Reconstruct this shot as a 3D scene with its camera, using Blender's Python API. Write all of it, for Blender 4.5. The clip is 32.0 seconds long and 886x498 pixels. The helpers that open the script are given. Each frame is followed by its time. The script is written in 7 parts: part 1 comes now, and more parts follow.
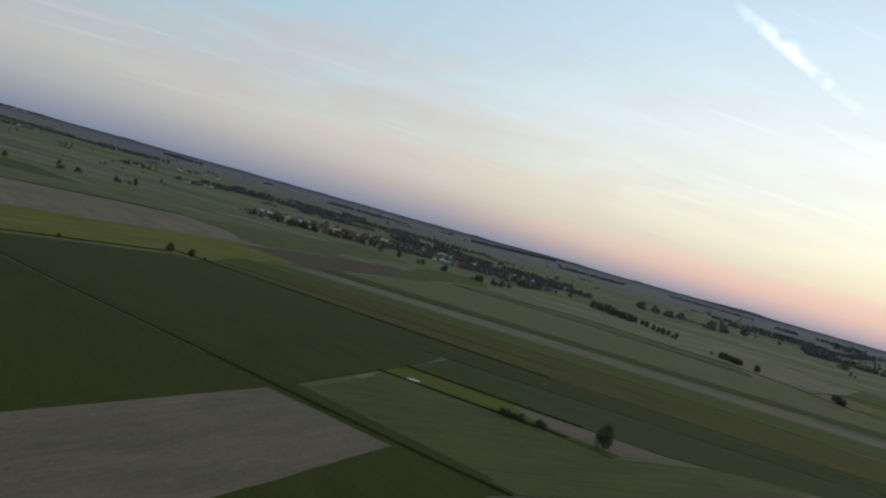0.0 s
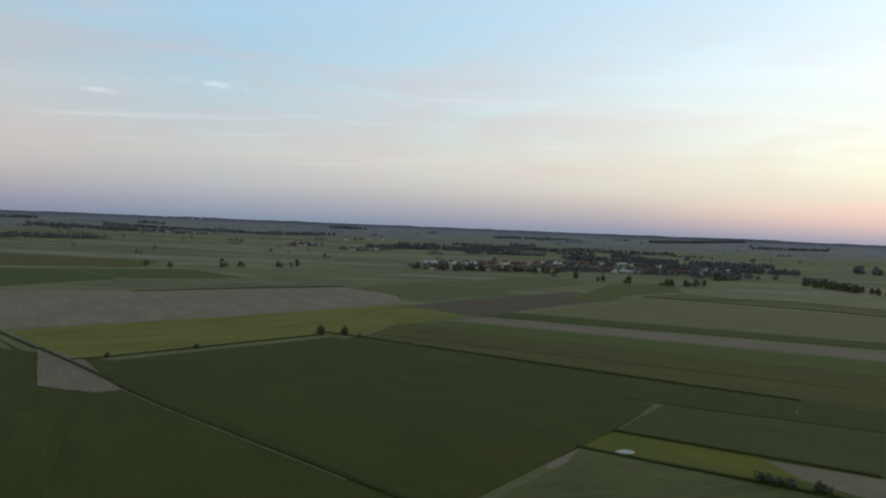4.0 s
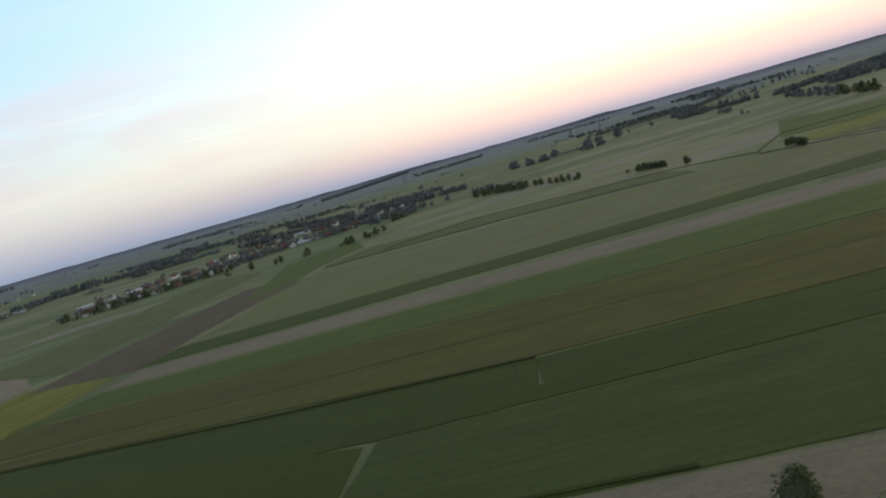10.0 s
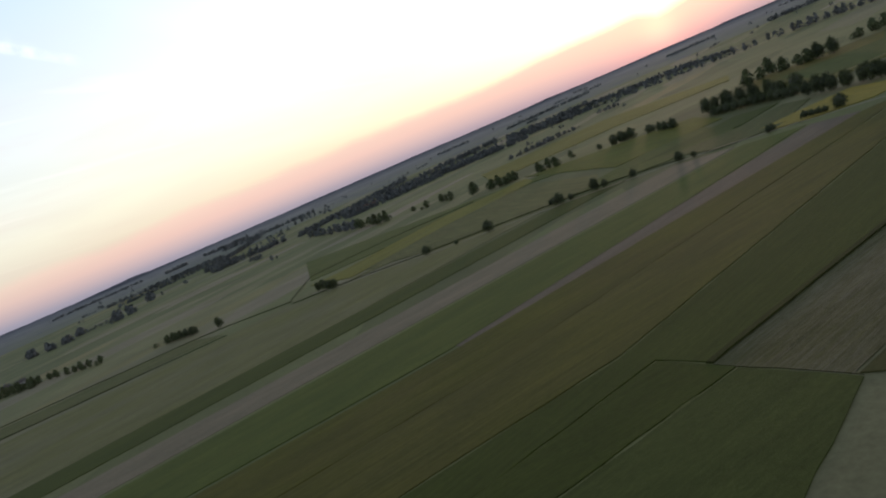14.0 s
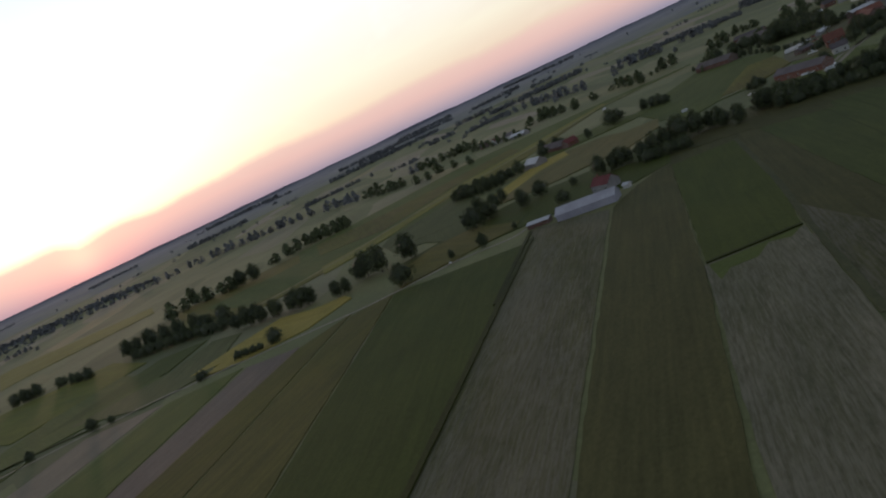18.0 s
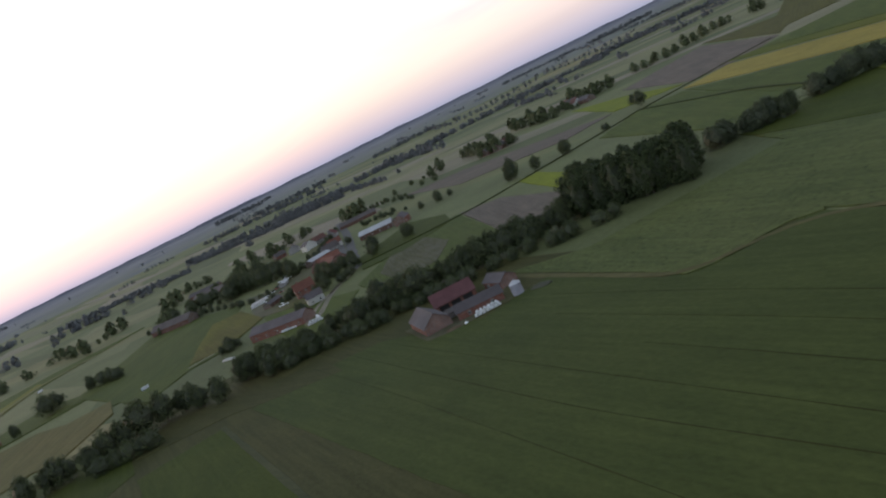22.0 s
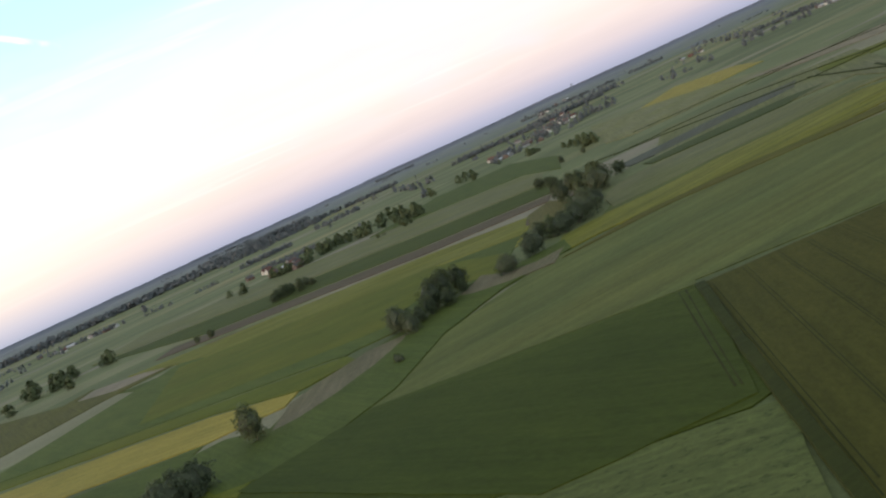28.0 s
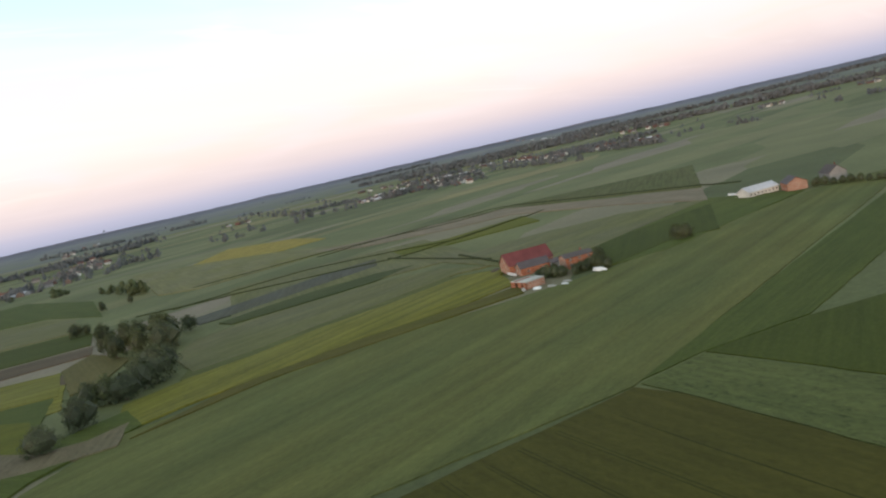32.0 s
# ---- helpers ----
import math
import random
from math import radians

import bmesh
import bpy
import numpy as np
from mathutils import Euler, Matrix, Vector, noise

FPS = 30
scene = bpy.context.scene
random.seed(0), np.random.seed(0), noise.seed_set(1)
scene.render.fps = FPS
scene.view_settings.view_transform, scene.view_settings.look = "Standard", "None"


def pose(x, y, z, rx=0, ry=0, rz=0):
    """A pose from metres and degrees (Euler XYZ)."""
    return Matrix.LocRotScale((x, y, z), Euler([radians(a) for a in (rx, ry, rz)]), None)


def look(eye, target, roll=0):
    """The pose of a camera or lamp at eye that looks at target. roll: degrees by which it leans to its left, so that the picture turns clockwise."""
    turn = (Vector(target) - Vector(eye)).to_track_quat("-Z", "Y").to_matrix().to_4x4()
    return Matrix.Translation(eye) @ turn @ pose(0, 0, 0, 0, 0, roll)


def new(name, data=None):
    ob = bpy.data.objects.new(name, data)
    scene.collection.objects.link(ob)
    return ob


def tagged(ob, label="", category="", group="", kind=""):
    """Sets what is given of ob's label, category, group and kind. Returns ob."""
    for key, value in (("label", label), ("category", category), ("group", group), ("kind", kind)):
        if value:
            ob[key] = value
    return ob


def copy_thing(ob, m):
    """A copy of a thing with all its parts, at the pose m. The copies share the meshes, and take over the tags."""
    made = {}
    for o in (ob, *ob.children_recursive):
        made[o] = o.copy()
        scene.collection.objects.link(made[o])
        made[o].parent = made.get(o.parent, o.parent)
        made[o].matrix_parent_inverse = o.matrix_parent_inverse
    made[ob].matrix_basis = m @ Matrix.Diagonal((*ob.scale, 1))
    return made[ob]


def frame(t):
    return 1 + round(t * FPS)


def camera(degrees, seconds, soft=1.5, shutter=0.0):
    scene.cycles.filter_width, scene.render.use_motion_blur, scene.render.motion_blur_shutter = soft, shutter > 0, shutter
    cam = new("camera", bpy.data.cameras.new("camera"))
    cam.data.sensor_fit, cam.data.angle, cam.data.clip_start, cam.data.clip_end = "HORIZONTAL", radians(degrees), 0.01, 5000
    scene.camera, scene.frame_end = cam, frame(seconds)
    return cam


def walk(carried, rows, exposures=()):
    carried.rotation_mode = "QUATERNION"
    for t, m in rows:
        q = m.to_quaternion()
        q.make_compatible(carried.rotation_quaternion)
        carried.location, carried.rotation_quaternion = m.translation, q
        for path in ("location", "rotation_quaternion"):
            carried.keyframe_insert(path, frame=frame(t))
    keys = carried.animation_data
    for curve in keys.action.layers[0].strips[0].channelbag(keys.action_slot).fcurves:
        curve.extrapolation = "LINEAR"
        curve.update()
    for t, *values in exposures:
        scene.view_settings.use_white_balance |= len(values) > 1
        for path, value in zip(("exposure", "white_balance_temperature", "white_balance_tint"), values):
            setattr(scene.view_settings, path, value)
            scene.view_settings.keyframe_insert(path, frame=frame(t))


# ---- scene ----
# ---- the camera: a small aircraft that banks to the right over the fields ----
CAM_ROWS = (  # seconds, x, y, z, heading (clockwise from +y), pitch, lean to the left
    (0, -27.36, -136.26, 75.11, 11.28, -1.58, 15.66),
    (0.5, -24.68, -124.75, 75.52, 8.9, -1.55, 14.81),
    (1, -22.23, -113.17, 76, 5.78, -0.83, 13.74),
    (1.5, -20.13, -101.51, 76.44, 2.89, -0.92, 11.66),
    (2, -18.21, -89.84, 76.87, 0.28, -1.22, 9.6),
    (2.5, -16.34, -78.39, 77.18, -1.21, -1.49, 6.99),
    (4.5, -8.89, -34.85, 78.98, -0.66, -1.87, 0.59),
    (5, -6.79, -24.33, 79.42, -0.73, -2.33, -1.71),
    (5.5, -4.52, -13.88, 79.72, -0.25, -2.32, -3.62),
    (6, -1.97, -3.31, 80.05, 0.25, -3.46, -5.82),
    (6.5, 1.05, 7.45, 80.27, 1.47, -4.33, -7),
    (7, 4.51, 18.42, 80.44, 3.32, -4.46, -8.99),
    (7.5, 8.53, 29.08, 80.52, 5.62, -4.95, -10.28),
    (8, 12.89, 39.52, 80.82, 8.47, -5.32, -11.63),
    (8.5, 17.57, 49.62, 81, 11.29, -5.37, -12.12),
    (9, 22.8, 59.63, 81.22, 14.71, -5.52, -13.45),
    (9.5, 28.64, 69.6, 81.5, 17.09, -6.07, -14.66),
    (10, 35.31, 79.81, 81.77, 19.96, -6.14, -15.94),
    (10.5, 42.82, 90.5, 81.75, 23.04, -6.02, -17.06),
    (11, 51.19, 101.65, 81.47, 26.8, -6.05, -18.21),
    (11.5, 60.22, 112.68, 81.02, 30.76, -6.07, -19.54),
    (12, 70.02, 123.07, 80.6, 35.09, -6.19, -20.1),
    (12.5, 80.69, 132.32, 80.44, 39.17, -6.16, -21.26),
    (13, 92.11, 140.49, 80.3, 43.57, -6.37, -22.26),
    (13.5, 104.25, 147.55, 80.18, 47.75, -6.54, -22.76),
    (15.5, 157.97, 168.79, 79.74, 66.8, -8.19, -24.9),
    (16, 172.26, 172.08, 79.37, 72.27, -8.45, -24.72),
    (16.5, 186.87, 174.48, 78.87, 76.94, -8.74, -24.86),
    (17, 202.05, 176.07, 78.28, 81.86, -8.87, -24.82),
    (17.5, 217.92, 176.7, 77.66, 86.98, -8.88, -24.95),
    (18, 234.5, 176.26, 77, 92.55, -8.67, -25.26),
    (18.5, 251.38, 174.55, 76.45, 97.83, -8.64, -25.58),
    (19, 267.97, 171.26, 75.71, 103.19, -8.63, -24.96),
    (19.5, 284.23, 166.42, 75, 108.19, -8.64, -25.63),
    (20, 299.91, 160.27, 74.36, 112.89, -9.05, -25.36),
    (20.5, 314.72, 153.36, 73.67, 117.51, -9.09, -25.86),
    (21, 328.95, 145.43, 72.86, 122.43, -9.08, -25.87),
    (21.5, 342.66, 136.13, 71.92, 127.33, -9.05, -26.51),
    (22, 355.83, 125.6, 70.84, 132.83, -8.95, -26.35),
    (22.5, 368.25, 114.67, 69.7, 137.79, -8.7, -26.02),
    (23, 379.93, 103.67, 68.69, 143.35, -8.31, -26.09),
    (23.5, 390.7, 92.73, 67.83, 148.29, -8.03, -25.74),
    (24, 400.78, 81.39, 67.34, 153.61, -7.57, -25.96),
    (24.5, 409.72, 70.04, 67.4, 158.52, -7.52, -26),
    (25, 417.62, 58.79, 67.67, 163.68, -7.42, -25.4),
    (25.5, 423.94, 47.38, 67.68, 168.52, -7.14, -25.19),
    (27.5, 434.59, -2.05, 66.28, 187.49, -6.39, -25.15),
    (28, 436, -14.56, 66.15, 192.55, -6.47, -24.7),
    (28.5, 436.87, -26.89, 66.03, 197.44, -7.22, -24.23),
    (29, 436.87, -39.34, 65.8, 202.4, -7.98, -23.52),
    (29.5, 435.79, -51.61, 65.28, 207.01, -8.34, -21.97),
    (30, 434.02, -63.38, 64.61, 211.78, -8.09, -20.59),
    (30.5, 431.7, -74.18, 64.06, 216.08, -7.99, -18.57),
    (31, 428.95, -84.08, 63.77, 220.21, -7.85, -16.26),
    (31.5, 425.92, -93.2, 63.68, 223.76, -7.31, -14.46),
    (32, 423.05, -102.05, 63.68, 226.89, -6.28, -12.98),
)


def flight(x, y, z, heading, pitch, lean):
    return pose(x, y, z) @ pose(0, 0, 0, 0, 0, -heading) @ pose(0, 0, 0, 90 + pitch) @ pose(0, 0, 0, 0, 0, lean)


cam = camera(56.44, 32.0, soft=2.2)
walk(cam, [(t, flight(*row)) for t, *row in CAM_ROWS],
     exposures=((0, 0.0, 6150, 10), (3, 0.12, 6150, 10), (6, 0.38, 6150, 10), (9, 0.56, 6150, 10), (11.5, 0.46, 6150, 10), (13.5, 0.2, 6100, 12), (16, -0.16, 6000, 17),
                (18.5, -0.08, 5950, 19), (20, 0.36, 5950, 19), (22, 0.72, 5950, 18), (25, 0.95, 6200, 13), (28, 1.08, 6250, 10), (30, 1.15, 6250, 10), (32, 1.1, 6250, 10)))

# ---- sky and sun: a low sun behind thin cloud, clear pale blue above, dusky band at the horizon ----
SUN_HEADING, SUN_HEIGHT = 71.0, 1.2
world = bpy.data.worlds.new("evening_sky")
scene.world = world
world.use_nodes = True
wn, wl = world.node_tree.nodes, world.node_tree.links
wn.clear()


def wnode(kind, **values):
    n = wn.new(kind)
    for key, value in values.items():
        n.inputs[key].default_value = value
    return n


def wmath(op, a, b=None, clamp=False):
    n = wn.new("ShaderNodeMath")
    n.operation, n.use_clamp = op, clamp
    for i, v in enumerate((a, b)):
        if v is None:
            continue
        if isinstance(v, (int, float)):
            n.inputs[i].default_value = v
        else:
            wl.new(v, n.inputs[i])
    return n.outputs[0]


def wramp(fac, *stops):
    n = wn.new("ShaderNodeValToRGB")
    els = n.color_ramp.elements
    while len(els) < len(stops):
        els.new(0.5)
    for el, (pos, col) in zip(els, stops):
        el.position, el.color = pos, (*col, 1)
    wl.new(fac, n.inputs[0])
    return n.outputs[0]


def wmix(mode, fac, a, b):
    n = wn.new("ShaderNodeMix")
    n.data_type, n.blend_type, n.clamp_result = "RGBA", mode, False
    for i, v in ((0, fac), (6, a), (7, b)):
        if isinstance(v, (int, float)):
            n.inputs[i].default_value = v
        elif isinstance(v, tuple):
            n.inputs[i].default_value = (*v, 1)
        else:
            wl.new(v, n.inputs[i])
    return n.outputs[2]


sky = wn.new("ShaderNodeTexSky")
sky.sky_type = "NISHITA"
sky.sun_disc = False
sky.sun_elevation = radians(SUN_HEIGHT)
sky.sun_rotation = radians(SUN_HEADING)
sky.air_density, sky.dust_density, sky.ozone_density = 1.0, 0.6, 2.0
coords = wn.new("ShaderNodeTexCoord")
parts3 = wn.new("ShaderNodeSeparateXYZ")
wl.new(coords.outputs["Generated"], parts3.inputs[0])
up = wmath("MAXIMUM", parts3.outputs["Z"], 0.0)
sun_way = (math.sin(radians(SUN_HEADING)), math.cos(radians(SUN_HEADING)))
toward = wmath("ADD", wmath("MULTIPLY", parts3.outputs["X"], sun_way[0]), wmath("MULTIPLY", parts3.outputs["Y"], sun_way[1]))
near_sun = wmath("POWER", wmath("MULTIPLY", wmath("ADD", toward, 1.0), 0.5, True), 4.0)
closer = wmath("POWER", wmath("MAXIMUM", toward, 0.0), 60.0)
away = wramp(up, (0.0, (0.27, 0.32, 0.41)), (0.018, (0.36, 0.40, 0.47)), (0.042, (0.48, 0.50, 0.52)), (0.075, (0.60, 0.595, 0.575)),
             (0.13, (0.50, 0.62, 0.67)), (0.20, (0.385, 0.61, 0.75)), (0.30, (0.33, 0.60, 0.81)), (0.5, (0.29, 0.38, 0.41)), (1.0, (0.23, 0.25, 0.22)))
facing = wramp(up, (0.0, (0.42, 0.40, 0.48)), (0.012, (0.76, 0.54, 0.48)), (0.028, (1.12, 0.80, 0.54)), (0.046, (1.40, 1.15, 0.74)), (0.078, (1.55, 1.44, 0.98)),
               (0.18, (1.6, 1.55, 1.35)), (0.32, (1.25, 1.35, 1.35)), (0.55, (0.45, 0.48, 0.45)), (1.0, (0.25, 0.26, 0.23)))
anti = wramp(up, (0.0, (0.27, 0.28, 0.36)), (0.012, (0.34, 0.33, 0.40)), (0.03, (0.50, 0.42, 0.42)), (0.055, (0.61, 0.50, 0.45)), (0.10, (0.66, 0.60, 0.54)),
             (0.17, (0.58, 0.58, 0.56)), (0.28, (0.44, 0.60, 0.68)), (0.5, (0.29, 0.38, 0.41)), (1.0, (0.23, 0.25, 0.22)))
warm = wramp(up, (0.0, (0.31, 0.32, 0.38)), (0.015, (0.44, 0.42, 0.45)), (0.04, (0.64, 0.53, 0.46)), (0.07, (0.74, 0.63, 0.51)), (0.13, (0.66, 0.68, 0.66)),
             (0.20, (0.50, 0.67, 0.76)), (0.30, (0.40, 0.65, 0.84)), (0.5, (0.29, 0.38, 0.41)), (1.0, (0.23, 0.25, 0.22)))
far_side = wmath("MULTIPLY", wmath("SUBTRACT", 0.04, toward), 2.4, True)
northward = wmath("ADD", wmath("MULTIPLY", parts3.outputs["X"], -sun_way[1]), wmath("MULTIPLY", parts3.outputs["Y"], sun_way[0]))
north_side = wmath("ADD", wmath("MULTIPLY", northward, 0.9), 0.5, True)
dome = wmix("MIX", near_sun, wmix("MIX", far_side, wmix("MIX", north_side, warm, away), anti), facing)
glow = wramp(up, (0.0, (1.6, 0.45, 0.22)), (0.03, (2.2, 0.95, 0.40)), (0.10, (1.8, 1.3, 0.7)), (0.3, (0.5, 0.45, 0.35)), (1.0, (0, 0, 0)))
dome = wmix("ADD", closer, dome, glow)
sun_high = wmath("MULTIPLY", parts3.outputs["Z"], math.sin(radians(SUN_HEIGHT)))
sun_near = wmath("MAXIMUM", wmath("ADD", wmath("MULTIPLY", toward, math.cos(radians(SUN_HEIGHT))), sun_high), 0.0)
dome = wmix("ADD", wmath("POWER", sun_near, 5000.0), dome, (3.0, 2.2, 1.0))
# a low bank of rosy cloud in front of the sun, with a ragged top that dips where the sun breaks through
bank_map = wn.new("ShaderNodeMapping")
bank_map.inputs["Scale"].default_value = (7.0, 7.0, 3.0)
wl.new(coords.outputs["Generated"], bank_map.inputs[0])
bank_noise = wn.new("ShaderNodeTexNoise")
bank_noise.inputs["Scale"].default_value, bank_noise.inputs["Detail"].default_value = 1.0, 6.0
wl.new(bank_map.outputs[0], bank_noise.inputs[0])
bank_top = wmath("ADD", wmath("MULTIPLY", bank_noise.outputs[0], 0.030), 0.026)
bank_top = wmath("SUBTRACT", bank_top, wmath("MULTIPLY", wmath("POWER", wmath("MAXIMUM", toward, 0.0), 2600.0), 0.026))
bank = wmath("ADD", wmath("DIVIDE", wmath("SUBTRACT", bank_top, up), 0.010), 0.5, True)
bank = wmath("MULTIPLY", bank, wmath("DIVIDE", wmath("SUBTRACT", toward, 0.50), 0.35, True))
rosy = wramp(up, (0.0, (0.48, 0.42, 0.47)), (0.010, (0.76, 0.57, 0.54)), (0.024, (1.08, 0.71, 0.58)), (0.046, (1.20, 0.84, 0.64)))
rosy = wmix("ADD", wmath("POWER", sun_near, 420.0), rosy, (0.42, 0.10, 0.02))
dome = wmix("MIX", wmath("MULTIPLY", bank, 0.92), dome, rosy)
# thin cirrus: streaks on a high flat layer
lift = wmath("ADD", up, 0.10)
flat = wn.new("ShaderNodeCombineXYZ")
wl.new(wmath("DIVIDE", parts3.outputs["X"], lift), flat.inputs[0])
wl.new(wmath("DIVIDE", parts3.outputs["Y"], lift), flat.inputs[1])


def cirrus(turn, scale, detail, low, high):
    m = wn.new("ShaderNodeMapping")
    m.inputs["Rotation"].default_value = (0, 0, radians(turn))
    m.inputs["Scale"].default_value = scale
    wl.new(flat.outputs[0], m.inputs[0])
    n = wn.new("ShaderNodeTexNoise")
    n.inputs["Scale"].default_value, n.inputs["Detail"].default_value, n.inputs["Distortion"].default_value = 1.0, detail, 0.6
    wl.new(m.outputs[0], n.inputs[0])
    return wramp(n.outputs[0], (low, (0, 0, 0)), (high, (1, 1, 1)))


veil = cirrus(35, (0.35, 0.9, 1), 7, 0.45, 0.85)
wisp = cirrus(20, (0.6, 3.2, 1), 8, 0.60, 0.82)
dome = wmix("ADD", wmath("MULTIPLY", wmath("MULTIPLY", veil, 0.16), wmath("MINIMUM", wmath("MULTIPLY", up, 8.0), 1.0)), dome, (0.72, 0.66, 0.62))
dome = wmix("ADD", wmath("MULTIPLY", wmath("MULTIPLY", wisp, 0.26), wmath("MINIMUM", wmath("MULTIPLY", up, 5.0), 1.0)), dome, (0.9, 0.85, 0.8))
low_map = wn.new("ShaderNodeMapping")
low_map.inputs["Scale"].default_value = (5.0, 5.0, 26.0)
wl.new(coords.outputs["Generated"], low_map.inputs[0])
low_noise = wn.new("ShaderNodeTexNoise")
low_noise.inputs["Scale"].default_value, low_noise.inputs["Detail"].default_value, low_noise.inputs["Distortion"].default_value = 1.0, 7.0, 0.8
wl.new(low_map.outputs[0], low_noise.inputs[0])
low_band = wramp(up, (0.03, (0, 0, 0)), (0.07, (1, 1, 1)), (0.16, (0.8, 0.8, 0.8)), (0.30, (0, 0, 0)))
low_mask = wmath("MULTIPLY", wmath("MULTIPLY", low_band, wmath("SUBTRACT", 1.0, near_sun)), wramp(low_noise.outputs[0], (0.44, (0, 0, 0)), (0.70, (0.6, 0.6, 0.6))))
dome = wmix("MIX", low_mask, dome, wmix("MIX", near_sun, (0.66, 0.55, 0.56), (1.25, 0.88, 0.66)))
# brighter cloud streaks and old vapour trails: heading and height of both ends, width, brightness
STREAKS = (
    (25.8, 18.7, 34.8, 13.8, 0.007, 0.80),
    (26.3, 18.3, 31.9, 16.1, 0.009, 0.40),
    (-19.5, 8.9, -14.5, 8.5, 0.004, 0.40),
    (-25.0, 7.7, -22.4, 7.6, 0.0035, 0.35),
    (27.8, 17.7, 33.0, 14.9, 0.010, 0.35),
    (168.2, 19.0, 175.6, 15.5, 0.004, 0.90),
    (166.7, 15.3, 171.1, 13.7, 0.006, 0.35),
    (146.4, 16.6, 153.2, 18.7, 0.022, 0.45),
)


def sky_way(heading, height):
    h, e = radians(heading), radians(height)
    return Vector((math.sin(h) * math.cos(e), math.cos(h) * math.cos(e), math.sin(e)))


def wdot(v):
    n = wn.new("ShaderNodeVectorMath")
    n.operation = "DOT_PRODUCT"
    wl.new(coords.outputs["Generated"], n.inputs[0])
    n.inputs[1].default_value = v
    return n.outputs["Value"]


frays = wn.new("ShaderNodeTexNoise")
frays.inputs["Scale"].default_value, frays.inputs["Detail"].default_value = 34.0, 8.0
wl.new(coords.outputs["Generated"], frays.inputs[0])
fray = wramp(frays.outputs[0], (0.38, (0, 0, 0)), (0.70, (1, 1, 1)))
for h0, e0, h1, e1, wide, bright in STREAKS:
    a, b = sky_way(h0, e0), sky_way(h1, e1)
    mid, along = (a + b).normalized(), (b - a)
    half = along.length / 2
    along.normalize()
    across = wmath("DIVIDE", wdot(mid.cross(along).normalized()), wide)
    across = wmath("SUBTRACT", 1.0, wmath("MULTIPLY", across, across), True)
    length = wmath("DIVIDE", wdot(along), half * 1.15)
    length = wmath("SUBTRACT", 1.0, wmath("MULTIPLY", length, length), True)
    front = wmath("GREATER_THAN", wdot(mid), 0.5)
    mask = wmath("MULTIPLY", wmath("MULTIPLY", across, length), wmath("MULTIPLY", front, bright))
    dome = wmix("ADD", wmath("MULTIPLY", mask, fray), dome, (0.55, 0.5, 0.45))
nish = wmix("MULTIPLY", 1.0, sky.outputs[0], (0.07, 0.07, 0.07))
dome = wmix("MIX", 0.12, dome, nish)
bg = wnode("ShaderNodeBackground", Strength=0.9)
wo = wn.new("ShaderNodeOutputWorld")
wl.new(dome, bg.inputs[0])
wl.new(bg.outputs[0], wo.inputs[0])

sun = bpy.data.lights.new("sun", "SUN")
sun.energy, sun.angle, sun.color = 0.5, radians(3), (1.0, 0.62, 0.36)
sun_ob = new("sun", sun)
sun_ob.matrix_world = look((0, 0, 300), (-100 * sun_way[0], -100 * sun_way[1], 300 - 100 * math.tan(radians(SUN_HEIGHT + 1.5))))

# ---- materials ----


def material(name, rough=0.9, metal=0.0):
    m = bpy.data.materials.new(name)
    m.use_nodes = True
    bsdf = m.node_tree.nodes["Principled BSDF"]
    bsdf.inputs["Roughness"].default_value, bsdf.inputs["Metallic"].default_value = rough, metal
    bsdf.inputs["Specular IOR Level"].default_value = 0.25
    return m, m.node_tree.nodes, m.node_tree.links, bsdf


def noise_at(nodes, links, scale, stretch=(1, 1, 1), detail=4.0, source="Object", rough=0.55):
    tc, mp, nz = nodes.new("ShaderNodeTexCoord"), nodes.new("ShaderNodeMapping"), nodes.new("ShaderNodeTexNoise")
    mp.inputs["Scale"].default_value = stretch
    nz.inputs["Scale"].default_value, nz.inputs["Detail"].default_value, nz.inputs["Roughness"].default_value = scale, detail, rough
    links.new(tc.outputs[source], mp.inputs[0])
    links.new(mp.outputs[0], nz.inputs[0])
    return nz.outputs[0]


def ramp(nodes, links, fac, *stops):
    n = nodes.new("ShaderNodeValToRGB")
    els = n.color_ramp.elements
    while len(els) < len(stops):
        els.new(0.5)
    for el, (pos, col) in zip(els, stops):
        el.position, el.color = pos, (*col, 1)
    links.new(fac, n.inputs[0])
    return n.outputs[0]


def blend(nodes, links, mode, fac, a, b):
    n = nodes.new("ShaderNodeMix")
    n.data_type, n.blend_type = "RGBA", mode
    for i, v in ((0, fac), (6, a), (7, b)):
        if isinstance(v, (int, float)):
            n.inputs[i].default_value = v
        elif isinstance(v, tuple):
            n.inputs[i].default_value = (*v, 1)
        else:
            links.new(v, n.inputs[i])
    return n.outputs[2]


def times(c, k):
    return tuple(v * k for v in c)


def bump(nodes, links, bsdf, height, strength, distance):
    b = nodes.new("ShaderNodeBump")
    b.inputs["Strength"].default_value, b.inputs["Distance"].default_value = strength, distance
    links.new(height, b.inputs["Height"])
    links.new(b.outputs[0], bsdf.inputs["Normal"])


